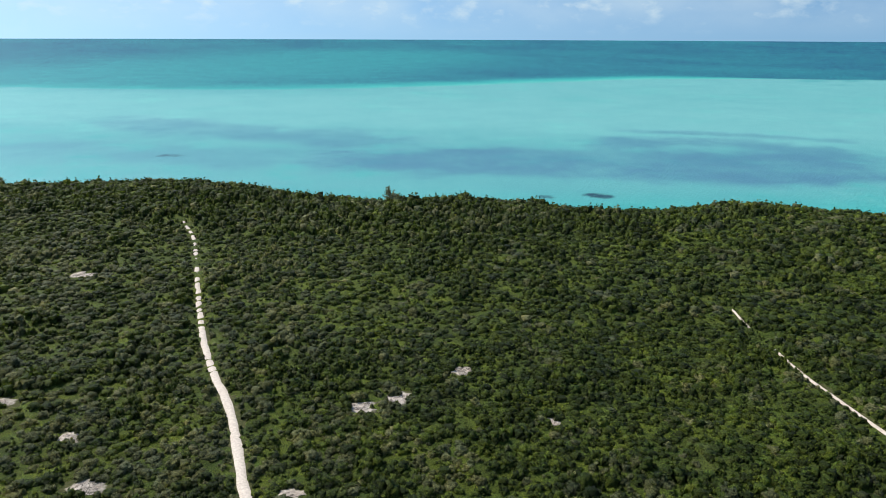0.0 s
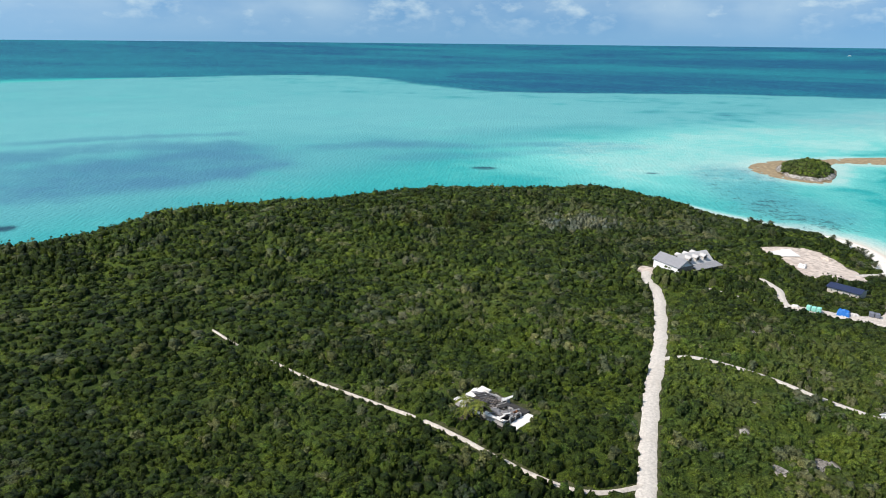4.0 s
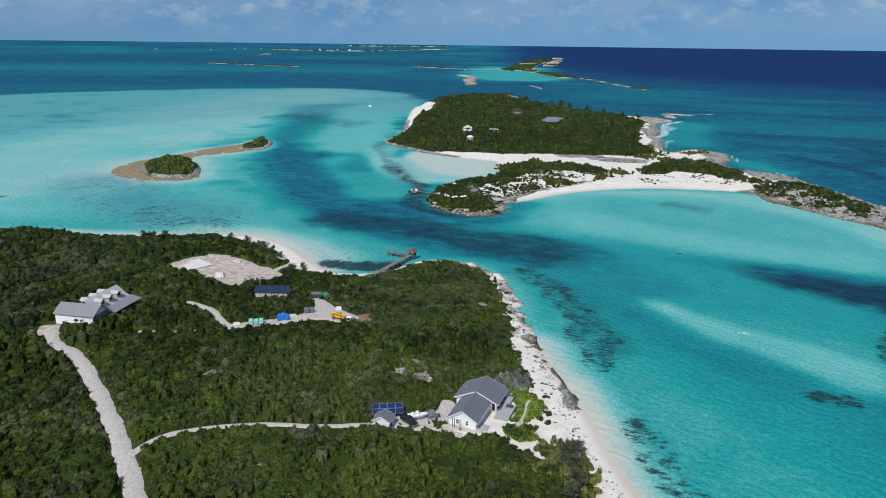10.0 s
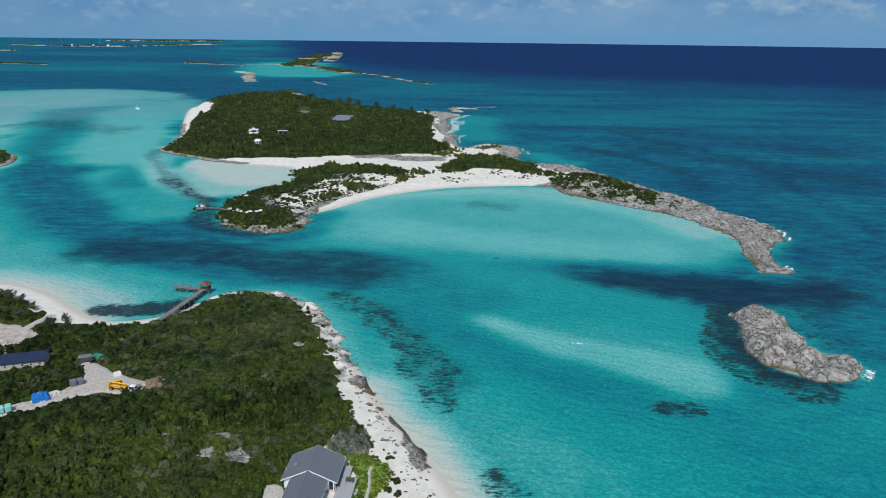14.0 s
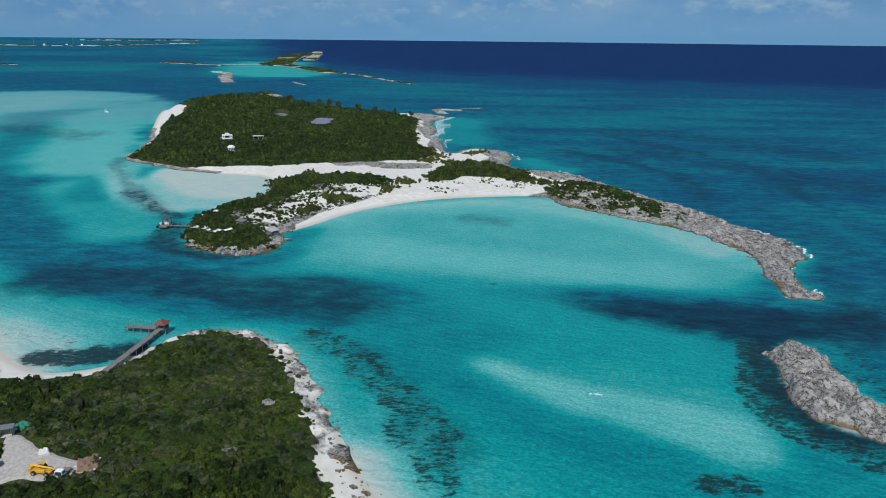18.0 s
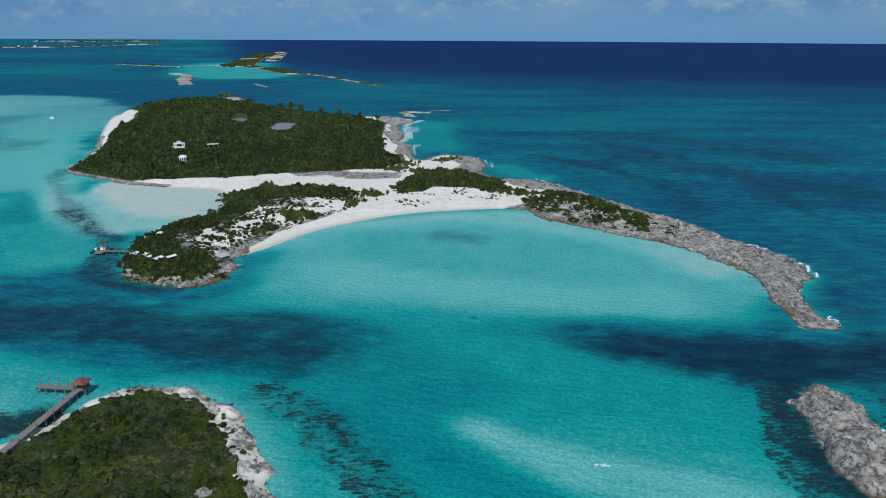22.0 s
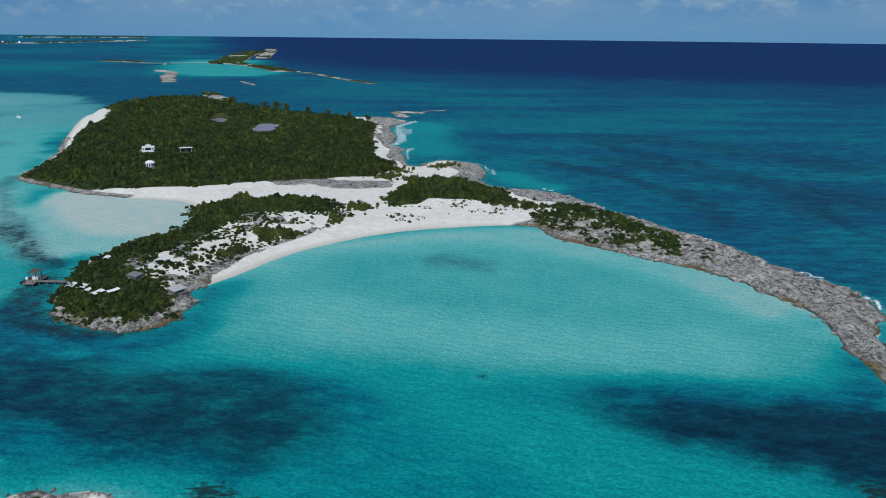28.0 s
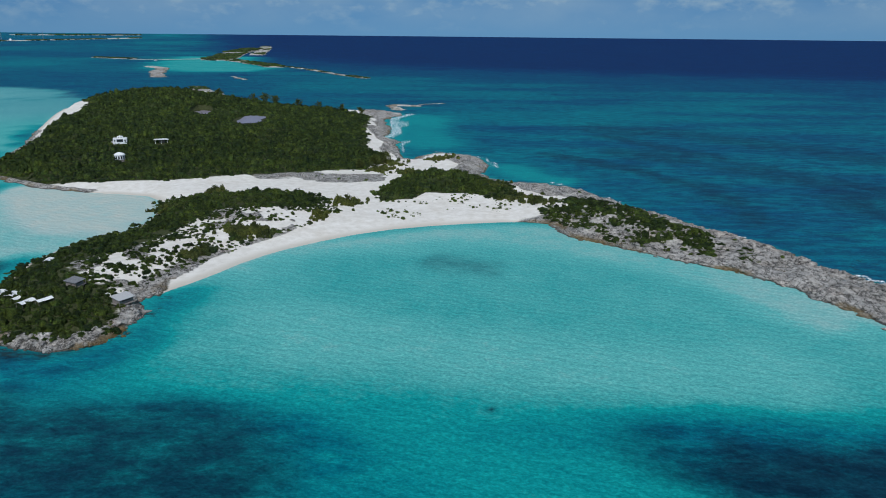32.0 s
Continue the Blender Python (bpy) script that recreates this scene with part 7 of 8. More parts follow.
heap("rubble_pile", "pale broken board heaped beside the yellow machine", "rubble", 277.0, 76.2, ground_z(277, 76.2) + 0.15, 1.8, 2.4, 1.2, PALE_CONCRETE, 11, 0, lumps=1.6)


def yard_hut():
    z = ground_z(291, 85)
    h = thing("yard_hut", "small open hut with a dark flat roof", "hut", (291, 85, z), -95)
    part("floor", boxed(-1.5, 1.5, -1.3, 1.3, -0.3, 0.15), CONCRETE, h)
    part("back_wall", boxed(-1.45, 1.45, 1.1, 1.25, 0.15, 2.2), BLOCK, h)
    for x in (-1.45, 1.3):
        part("side_wall", boxed(x, x + 0.15, -0.9, 1.1, 0.15, 2.15), BLOCK, h)
    for x in (-1.35, 1.35):
        part("post", boxed(x - 0.08, x + 0.08, -1.25, -1.09, 0.15, 2.3), DARK_WOOD, h)
    part("roof", slab(bmesh.new(), [(-1.8, -1.6, 2.5), (1.8, -1.6, 2.5), (1.8, 1.5, 2.25), (-1.8, 1.5, 2.25)], 0.12), TARPAPER, h)


yard_hut()


def telehandler():
    z = ground_z(267.6, 76.0) + 0.22
    t = thing("telehandler", "yellow telescopic handler with its boom lowered, parked in the yard", "machine", (267.6, 76.0, z), 236)
    part("chassis", profile_body(bmesh.new(), [(-2.5, 0.55, 1), (2.1, 0.55, 1), (2.4, 1.0, 0.95), (1.2, 1.25, 0.95), (-1.9, 1.3, 0.95), (-2.6, 1.0, 1)], 0.75), YELLOW, t)
    part("engine_cover", boxed(-0.6, 1.3, -1.1, -0.35, 0.8, 1.6, bevel=0.1), YELLOW, t)
    part("counterweight", boxed(-2.9, -2.2, -0.9, 0.9, 0.6, 1.7, bevel=0.12), YELLOW, t)
    cab = part("cab", profile_body(bmesh.new(), [(-1.0, 0.9, 1), (0.6, 0.9, 1), (0.7, 1.6, 1), (0.3, 2.25, 0.9), (-0.9, 2.25, 0.9)], 0.4), BLACK, t, "dark glazed cab")
    cab.location.y += 0.62
    part("cab_roof", boxed(-1.0, 0.35, -0.42, 0.42, 2.25, 2.33, bevel=0.03), YELLOW, cab)
    boom = part("boom", tube(bmesh.new(), (-2.6, -0.1, 2.15), (2.7, -0.1, 1.75), 0.3, 0.27, sides=4), YELLOW, t, "long yellow telescopic boom")
    part("inner_boom", tube(bmesh.new(), (2.5, -0.1, 1.76), (3.4, -0.1, 1.5), 0.19, 0.17, sides=4), YELLOW, boom)
    part("ram", tube(bmesh.new(), (-1.2, -0.1, 1.1), (0.6, -0.1, 1.75), 0.08, sides=6), STEEL, boom)
    carriage = part("fork_carriage", boxed(3.35, 3.5, -0.6, 0.6, 0.35, 1.5, bevel=0.03), BLACK, t)
    for y in (-0.4, 0.4):
        part("fork", boxed(3.5, 4.5, y - 0.07, y + 0.07, 0.3, 0.38), BLACK, carriage)
    for x in (-1.6, 1.6):
        for y in (-1.0, 1.0):
            wheel(t, x, y, 0.55, 0.4)


telehandler()


def flat_truck():
    z = ground_z(265.2, 71.8) + 0.22
    t = thing("small_truck", "small white truck parked beside the yellow machine", "truck", (265.2, 71.8, z), 150)
    part("chassis", boxed(-1.9, 1.7, -0.4, 0.4, 0.45, 0.65), BLACK, t)
    cab = part("cab", profile_body(bmesh.new(), [(0.4, 0.5, 1), (1.95, 0.5, 1), (2.0, 1.2, 1), (1.7, 2.05, 0.92), (0.5, 2.1, 0.92)], 0.9), TRIM, t, "white cab")
    part("windscreen", slab(bmesh.new(), [(2.02, -0.78, 1.25), (2.02, 0.78, 1.25), (1.75, 0.7, 1.95), (1.75, -0.7, 1.95)], 0.02), GLASS, cab)
    for s in (-1, 1):
        part("side_window", boxed(0.7, 1.5, s * 0.88 - 0.03, s * 0.88 + 0.03, 1.25, 1.9), GLASS, cab)
    part("flatbed", boxed(-2.0, 0.3, -0.9, 0.9, 0.7, 0.85), GREY_WOOD, t, "grey timber flatbed")
    part("headboard", boxed(0.22, 0.3, -0.9, 0.9, 0.85, 1.4), TRIM, t)
    for x in (-1.2, 1.3):
        for y in (-0.75, 0.75):
            wheel(t, x, y, 0.38, 0.24)


flat_truck()


# ---- pier ----
def pier():
    p = thing("pier", "weathered timber pier with a side arm", "pier", (322.5, 62.5, 0), math.degrees(math.atan2(43.5 - 62.5, 351.5 - 322.5)))
    length, deck = 34.6, 2.1
    for s in (-0.75, 0.75):
        part("beam", boxed(0, length, s - 0.1, s + 0.1, deck - 0.42, deck - 0.12), DARK_WOOD, p)
    for k in range(72):
        y = 1.05 + 0.03 * ((k * 7) % 3)
        part("plank", boxed(k * 0.48, k * 0.48 + 0.44, -y, y, deck - 0.12, deck - 0.03 + 0.015 * (k % 3)), GREY_WOOD, p)
    for k in range(10):
        x = 1.5 + k * 3.6
        for s in (-1, 1):
            top = deck + (0.9 if k % 2 else 0.1)
            part("pile", tube(bmesh.new(), (x, s * 0.95, -1.5), (x, s * 0.95, top), 0.16, 0.14), GREY_WOOD, p)
    # side arm
    arm = part("arm_frame", boxed(32.4, 34.4, 0, 13.0, deck - 0.4, deck - 0.12), DARK_WOOD, p)
    for k in range(26):
        part("plank", boxed(32.2, 34.6, k * 0.5, k * 0.5 + 0.46, deck - 0.12, deck - 0.03), GREY_WOOD, arm)
    for k in range(5):
        for x in (32.4, 34.4):
            part("pile", tube(bmesh.new(), (x, 1 + k * 2.9, -1.5), (x, 1 + k * 2.9, deck + (2.6 if x > 33 else 0.2)), 0.17, 0.13), GREY_WOOD, p, "tall mooring pile")
    # roofed end
    hut = thing("pier_shelter", "small shelter with a red hipped roof on the pier end", "shelter", p.matrix_world @ Vector((33.6, -1.2, deck)), p.rotation_euler.z)
    hut.matrix_world = p.matrix_world @ pose(33.6, -0.6, deck)
    for x in (-1.5, 1.5):
        for y in (-1.4, 1.4):
            part("post", boxed(x - 0.08, x + 0.08, y - 0.08, y + 0.08, -0.3, 2.1), DARK_WOOD, hut)
    part("floor", boxed(-1.7, 1.7, -1.6, 1.6, -0.12, 0.02), GREY_WOOD, hut)
    part("counter", boxed(-1.5, 1.5, -1.4, -1.0, 0.02, 0.95), DARK_WOOD, hut)
    e, a = [(-2.2, -2.1), (2.2, -2.1), (2.2, 2.1), (-2.2, 2.1)], [(-0.7, 0, 3.1), (0.7, 0, 3.1)]
    for q in ([(*e[0], 2.0), (*e[1], 2.0), a[1], a[0]], [(*e[2], 2.0), (*e[3], 2.0), a[0], a[1]], [(*e[1], 2.0), (*e[2], 2.0), a[1]], [(*e[3], 2.0), (*e[0], 2.0), a[0]]):
        part("roof_slope", slab(bmesh.new(), q, 0.1), RED_ROOF, hut)
    for x in (-1.0, 1.0):
        part("pile", tube(bmesh.new(), (x, -1.5, -3.5), (x, -1.5, -0.1), 0.16), GREY_WOOD, hut)


pier()


# ---- east island: huts, dock, white houses ----
def shack(x, y, turn, sx, sy, h, roof_mat, wall_mat, label, stilts=0.6):
    z = ground_z(x, y, east_height)
    s = thing("beach_hut", label, "hut", (x, y, z), turn)
    for px in (-sx / 2 + 0.2, sx / 2 - 0.2):
        for py in (-sy / 2 + 0.2, sy / 2 - 0.2):
            part("stilt", boxed(px - 0.1, px + 0.1, py - 0.1, py + 0.1, -0.8, stilts), GREY_WOOD, s)
    part("floor", boxed(-sx / 2 - 0.5, sx / 2 + 0.5, -sy / 2 - 0.8, sy / 2 + 0.2, stilts, stilts + 0.15), GREY_WOOD, s)
    w = part("walls", boxed(-sx / 2, sx / 2, -sy / 2, sy / 2, stilts + 0.15, stilts + h), wall_mat, s)
    # dark plate stands for the shaded inside of the hut
    part("opening", boxed(-sx * 0.3, sx * 0.3, -sy / 2 - 0.04, -sy / 2, stilts + 0.9, stilts + h - 0.3), DARK_WOOD, w, "dark open front")
    part("roof", slab(bmesh.new(), [(-sx / 2 - 0.5, -sy / 2 - 0.7, stilts + h + 0.1), (sx / 2 + 0.5, -sy / 2 - 0.7, stilts + h + 0.1), (sx / 2 + 0.5, sy / 2 + 0.4, stilts + h + 0.75), (-sx / 2 - 0.5, sy / 2 + 0.4, stilts + h + 0.75)], 0.12), roof_mat, s)
    for px in (-sx / 2 - 0.3, sx / 2 + 0.3):
        part("post", boxed(px - 0.07, px + 0.07, -sy / 2 - 0.65, -sy / 2 - 0.51, stilts + 0.1, stilts + h + 0.1), GREY_WOOD, s)


def canopy(x, y, turn, sx, sy, label):
    z = ground_z(x, y, east_height)
    s = thing("shade_canopy", label, "canopy", (x, y, z), turn, "pale canopies on the point")
    for px in (-sx / 2, sx / 2):
        for py in (-sy / 2, sy / 2):
            part("post", tube(bmesh.new(), (px, py, -0.4), (px, py, 1.5), 0.06, sides=6), GREY_WOOD, s)
    bm = bmesh.new()
    bmesh.ops.create_grid(bm, x_segments=6, y_segments=4, size=0.5)
    for v in bm.verts:
        v.co = Vector((v.co.x * (sx + 0.5), v.co.y * (sy + 0.5), 1.85 - 1.1 * abs(v.co.y) ** 1.3 - 0.25 * (1 - 4 * v.co.x**2) * 0.4))
    bmesh.ops.solidify(bm, geom=list(bm.faces), thickness=0.05)
    part("cover", bm, WHITE_GEL, s)


shack(455.5, -18.5, -62, 4.8, 3.6, 1.7, PALE_ROOF, GREY_WOOD, "grey stilted beach hut with a pale roof beside the rocks", 0.5)
shack(472, -6, -40, 4.2, 3.2, 1.6, TARPAPER, GREY_WOOD, "small hut with a dark roof among scrub on the dune")
for cx, cy, ct, cs, cd in ((464, 8, -50, 4.6, 2.6), (460, 3, -62, 4.4, 2.0), (479, 12, -30, 4.4, 3.0), (482, 16, -30, 4.0, 2.8), (512, 1, -20, 3.6, 2.2), (472, 11, -40, 2.6, 1.8)):
    canopy(cx, cy, ct, cs, cd, "pale sheet canopy standing among the scrub")


def island_dock():
    a, b = Vector((493, 17.5, 0)), Vector((499, 27.5, 0))
    d = thing("island_dock", "small timber dock with a boat shelter", "dock", (a.x, a.y, 0), math.degrees(math.atan2(b.y - a.y, b.x - a.x)))
    n = (b - a).length
    part("beam", boxed(0, n, -0.8, 0.8, 1.0, 1.25), DARK_WOOD, d)
    for k in range(int(n / 0.5)):
        part("plank", boxed(k * 0.5, k * 0.5 + 0.46, -1.0, 1.0, 1.25, 1.34), GREY_WOOD, d)
    for k in range(4):
        for s in (-0.85, 0.85):
            part("pile", tube(bmesh.new(), (1 + k * 3.2, s, -1.5), (1 + k * 3.2, s, 2.0), 0.14), GREY_WOOD, d)
    plat = part("platform", boxed(n - 0.5, n + 4.0, -6.5, 3.5, 0.95, 1.3), GREY_WOOD, d)
    for x in (n, n + 3.5):
        for y in (-6, -1.5, 3):
            part("pile", tube(bmesh.new(), (x, y, -1.5), (x, y, 2.4), 0.16), DARK_WOOD, d)
    sh = thing("boat_shelter", "white boat shelter with a dark frame on the dock", "shelter", (0, 0, 0))
    sh.matrix_world = d.matrix_world @ pose(n + 1.8, -2.0, 1.3)
    for x in (-1.4, 1.4):
        for y in (-2.0, 2.0):
            part("post", boxed(x - 0.1, x + 0.1, y - 0.1, y + 0.1, 0, 3.6), DARK_WOOD, sh)
    part("cabin", boxed(-1.2, 1.2, -1.8, 0.6, 0, 1.9, bevel=0.06), WHITE_GEL, sh)
    part("roof", slab(bmesh.new(), [(-1.8, -2.4, 3.7), (1.8, -2.4, 3.7), (1.8, 2.4, 3.5), (-1.8, 2.4, 3.5)], 0.12), DARK_WOOD, sh)
    boat = thing("work_boat", "dark open work boat moored beside the dock", "boat", (0, 0, 0))
    boat.matrix_world = d.matrix_world @ pose(n + 5.6, -2.5, 0.0, 0, 0, -90)
    part("hull", hull(bmesh.new(), 7.5, 2.6, 1.2, -0.3), BLACK, boat)
    part("console", boxed(-0.6, 0.5, -0.5, 0.5, 0.9, 1.9, bevel=0.06), WHITE_GEL, boat)
    part("outboard_motor", boxed(-4.2, -3.75, -0.3, 0.3, 0.6, 1.4, bevel=0.06), RUBBER, boat)


island_dock()


def white_villa():
    x, y = 774, -50
    z = ground_z(x, y, east_height) - 0.3
    z += 1.2
    v = thing("white_villa", "white two-storey villa on the scrubby hill", "house", (x, y, z), -100)
    v.scale = (0.8, 0.8, 0.8)
    low = part("lower_block", boxed(-5.6, 5.6, -4, 4, -2.5, 3.2), SIDING, v)
    up = part("upper_block", boxed(-2.2, 2.2, -0.5, 3.5, 3.2, 4.6), SIDING, v)
    part("parapet", boxed(-5.7, 5.7, -4.1, 4.1, 3.21, 3.5), TRIM, low)
    part("roof", boxed(-2.4, 2.4, -0.7, 3.7, 4.6, 4.85), TRIM, up)
    part("chimney", boxed(-0.4, 0.4, 0.8, 1.6, 4.85, 5.7), SIDING, up)
    # no real recess: a dark plate stands for its shade
    part("loggia", boxed(-2.6, 2.6, -4.06, -4.0, 0.5, 2.8), GLASS, low, "dark recessed loggia")
    for wx in (-4.2, 4.2):
        window(low, wall_y=-4, at=wx, z=0.9, w=1.5, h=1.6, out=-1)
    for wx in (-1.8, 1.8):
        window(up, wall_y=-0.5, at=wx * 0.6, z=3.6, w=0.8, h=0.8, out=-1)
    part("terrace", boxed(-7.8, -5.6, -5, 2, -2.5, 0.4), CONCRETE, v)


def round_house():
    x, y = 720, -44
    z = ground_z(x, y, east_height) + 1.2
    v = thing("round_house", "round white house with a pale domed roof", "house", (x, y, z), 0)
    v.scale = (0.8, 0.8, 0.85)
    w = part("walls", tube(bmesh.new(), (0, 0, -2.0), (0, 0, 3.4), 4.0, sides=12), SIDING, v)
    bm = bmesh.new()
    prof = [(4.35, 3.35), (3.5, 4.1), (2.2, 4.8), (1.0, 5.15), (0.0, 5.25)]
    rings = [[bm.verts.new((r * math.cos(t), r * math.sin(t), zz)) for t in np.arange(12) * math.pi / 6] for r, zz in prof[:-1]]
    top = bm.verts.new((0, 0, prof[-1][1]))
    for a, b in zip(rings[:-1], rings[1:]):
        for i in range(12):
            bm.faces.new((a[i], a[(i + 1) % 12], b[(i + 1) % 12], b[i]))
    for i in range(12):
        bm.faces.new((rings[-1][i], rings[-1][(i + 1) % 12], top))
    bm.faces.new(rings[0][::-1])
    part("roof", bm, WHITE_GEL, v)
    for k in range(6):
        a = math.pi + (k - 2.5) * 0.5
        wd = part("window", boxed(-0.1, 0.1, -0.6, 0.6, 0.3, 2.7), GLASS, w, "dark tall window")
        wd.matrix_local = pose(3.98 * math.cos(a), 3.98 * math.sin(a), 0, 0, 0, math.degrees(a))
    part("deck", tube(bmesh.new(), (0, 0, -2.0), (0, 0, 0.0), 5.0, sides=12), GREY_WOOD, v)


def low_pavilion():
    x, y = 764, -76
    z = ground_z(x, y, east_height)
    v = thing("low_pavilion", "long low white-roofed pavilion in the scrub", "pavilion", (x, y, z), -100)
    for px in (-4, 0, 4):
        for py in (-1.5, 1.5):
            part("post", boxed(px - 0.1, px + 0.1, py - 0.1, py + 0.1, -0.4, 2.7), TRIM, v)
    part("wall", boxed(-4.2, 4.2, 1.4, 1.6, -0.4, 2.7), GREY_WOOD, v)
    part("roof", boxed(-5, 5, -2.2, 2.2, 2.7, 3.1, bevel=0.1), WHITE_GEL, v)


white_villa()
round_house()
low_pavilion()
# mauve of the reflected sky is mixed into the muddy pond colour
POND_TONE = plain("pond_sky_tone", (0.25, 0.22, 0.27), 0.3, 0.1, 0.3, stain=(0.7, 0.62, 0.6))
for k, (cx, cy, rx, ry, tn) in enumerate(PONDS):
    t = np.linspace(0, 2 * np.pi, 41)[:-1]
    rr = 1 + 0.8 * (fbm(np.cos(t) * 2 + k * 9, np.sin(t) * 2, 1.0, 3, 5) - 0.5)
    c, s = math.cos(radians(tn)), math.sin(radians(tn))
    px, py = rx * rr * np.cos(t), ry * rr * np.sin(t)
    v = np.r_[[[cx, cy, 9.0]], np.stack([cx + px * c - py * s, cy + px * s + py * c, np.full(40, 8.96)], 1)]
    i = np.arange(40)
    tagged(sheet("water_pond", v, np.stack([0 * i, 1 + i, 1 + (i + 1) % 40], 1), POND_TONE), "shallow grey-mauve salt pond among the scrub", "pond", kind="structure")


# ---- trees ----
def casuarina(x, y, z, h, seed, label, lean=0.0):
    r = random.Random(seed)
    t = thing("casuarina_tree", label, "tree", (x, y, z - 0.2), r.uniform(0, 360), "wispy shore trees")
    bm = bmesh.new()
    tips, pts = [], [Vector((0, 0, 0))]
    for k in range(4):
        pts.append(pts[-1] + Vector((lean * h * 0.06 + r.uniform(-0.15, 0.15), r.uniform(-0.15, 0.15), h / 5.6)))
    for k in range(4):
        tube(bm, pts[k], pts[k + 1], 0.035 * h * (1 - k / 5) * 0.5, 0.035 * h * (1 - (k + 1) / 5) * 0.5, 6)
    for k in range(22):
        i = 1 + k % 4
        base = pts[i - 1].lerp(pts[i], r.random())
        a = r.uniform(0, 6.28)
        reach = h * r.uniform(0.3, 0.55) * (1.25 - i * 0.2)
        end = base + Vector((math.cos(a) * reach, math.sin(a) * reach, reach * r.uniform(0.5, 1.1)))
        tube(bm, base, end, 0.035, 0.012, 4)
        tips += [base.lerp(end, 0.35), base.lerp(end, 0.6), base.lerp(end, 0.8), end]
    part("trunk", bm, BARK, t)
    vs, fs = [], []
    for p in tips + [pts[-1]] * 3:
        for k in range(8):
            d = Vector((r.gauss(0, 1), r.gauss(0, 1), r.gauss(0.5, 0.8))).normalized()
            side = d.cross(Vector((r.gauss(0, 1), r.gauss(0, 1), r.gauss(0, 1)))).normalized() * max(0.07, 0.011 * h)
            ln = h * r.uniform(0.08, 0.17)
            o = p + Vector((r.gauss(0, 0.12), r.gauss(0, 0.12), r.gauss(0, 0.08))) * h * 0.2
            i = len(vs)
            vs += [o - side, o + side, o + d * ln + side * 0.3, o + d * ln - side * 0.3 + Vector((0, 0, -ln * 0.15))]
            fs.append((i, i + 1, i + 2, i + 3))
    me_ob = sheet("crown", np.array([tuple(v) for v in vs]), np.array(fs), PALE_LEAF if "shore" in label else LIME_DARK, {"tint": np.random.rand(len(fs)).repeat(4)}, smooth=False)
    me_ob.parent = t
    return t


for k, (tx, ty, th) in enumerate(((-35, 384, 10), (-31, 388, 8), (-150, 452, 6), (-300, 456, 9), (-90, 430, 5), (231, 282, 8), (238, 276, 8), (246, 268, 9), (253, 252, 7), (262, 266, 8), (270, 259, 8),
                                   (398, 177, 4), (399, 172, 3.5), (398, 166, 4), (395, 205, 3.5), (369, 113, 4.5), (372, 116, 4), (362, 109, 4), (354, 105, 3), (390, 132, 3.5), (330, 92, 3), (336, 98, 3), (344, 108, 4), (337, 93, 3.5), (380, 123, 4.5), (352, 104, 4),
                                   (173, 20, 6), (178, 20, 6.5), (168, 21, 6), (181, 17, 5), (163, 24, 5))):
    casuarina(tx, ty, ground_z(tx, ty), th, 100 + k, "wispy grey-green casuarina tree at the shore" if ty < 240 or ty > 370 else "wispy casuarina tree standing above the scrub")
for k, (tx, ty, th) in enumerate(((1172, -160, 12), (1160, -168, 12), (1150, -172, 9), (1069, -223, 9), (1038, -240, 9), (1052, -232, 10), (1010, -258, 8), (927, -298, 7), (644, -188, 9), (643, -178, 8),
                                   (652, -199, 10), (650, -192, 8), (658, -204, 8), (992, -276, 7), (612, -80, 4.5), (555, -134, 5), (507, -216, 5), (512, -222, 4), (960, -290, 7), (1100, -190, 9))):
    casuarina(tx, ty, ground_z(tx, ty, east_height), th * (1.35 if tx > 700 else 1.0), 300 + k, "wispy casuarina tree on the east island")


def palm(x, y, h, seed):
    r = random.Random(seed)
    t = thing("coconut_palm", "yellowing coconut palm beside the ruined house", "palm", (x, y, ground_z(x, y)), 0, "palms by the ruin")
    bm = bmesh.new()
    top = Vector((r.uniform(-0.6, 0.6), r.uniform(-0.6, 0.6), h))
    mid = top * 0.5 + Vector((0.15, 0.1, 0))
    tube(bm, (0, 0, -0.2), mid, 0.2, 0.15, 8)
    tube(bm, mid, top, 0.15, 0.12, 8)
    part("trunk", bm, BARK, t)
    for k in range(13):
        a, up, ln = k * 2.4 + r.uniform(-0.2, 0.2), r.uniform(0.1, 0.9), r.uniform(2.6, 3.5)
        vs, fs = [], []
        d = Vector((math.cos(a), math.sin(a), 0))
        s = Vector((-math.sin(a), math.cos(a), 0))
        n = 9
        spine = [top + d * ln * (i / n) + Vector((0, 0, up * ln * (i / n) * 0.6 - 1.5 * (i / n) ** 2.2 * ln * 0.5)) for i in range(n + 1)]
        for i in range(n):
            for sd in (-1, 1):
                w = 0.42 * math.sin(math.pi * (i + 0.8) / (n + 0.8)) + 0.08
                p, q = spine[i], spine[i].lerp(spine[i + 1], 0.75)
                e = d * 0.28 + Vector((0, 0, -0.35 * w))
                j = len(vs)
                vs += [tuple(p), tuple(q), tuple(q + s * sd * w + e), tuple(p + s * sd * w + e)]
                fs.append((j, j + 1, j + 2, j + 3))
        f = sheet("frond", np.array(vs), np.array(fs), FROND, {"tint": np.full(len(vs), r.random())}, smooth=False)
        f.parent = t
        f.matrix_parent_inverse = t.matrix_world.inverted() @ Matrix.Translation(t.matrix_world.translation)


FROND = leaf_material("palm_fronds", (0.08, 0.12, 0.02), (0.21, 0.24, 0.045), (0.25, 0.20, 0.08), 0.3)
palm(114.5, 134.5, 5.2, 1)
palm(114.0, 139.0, 4.6, 2)
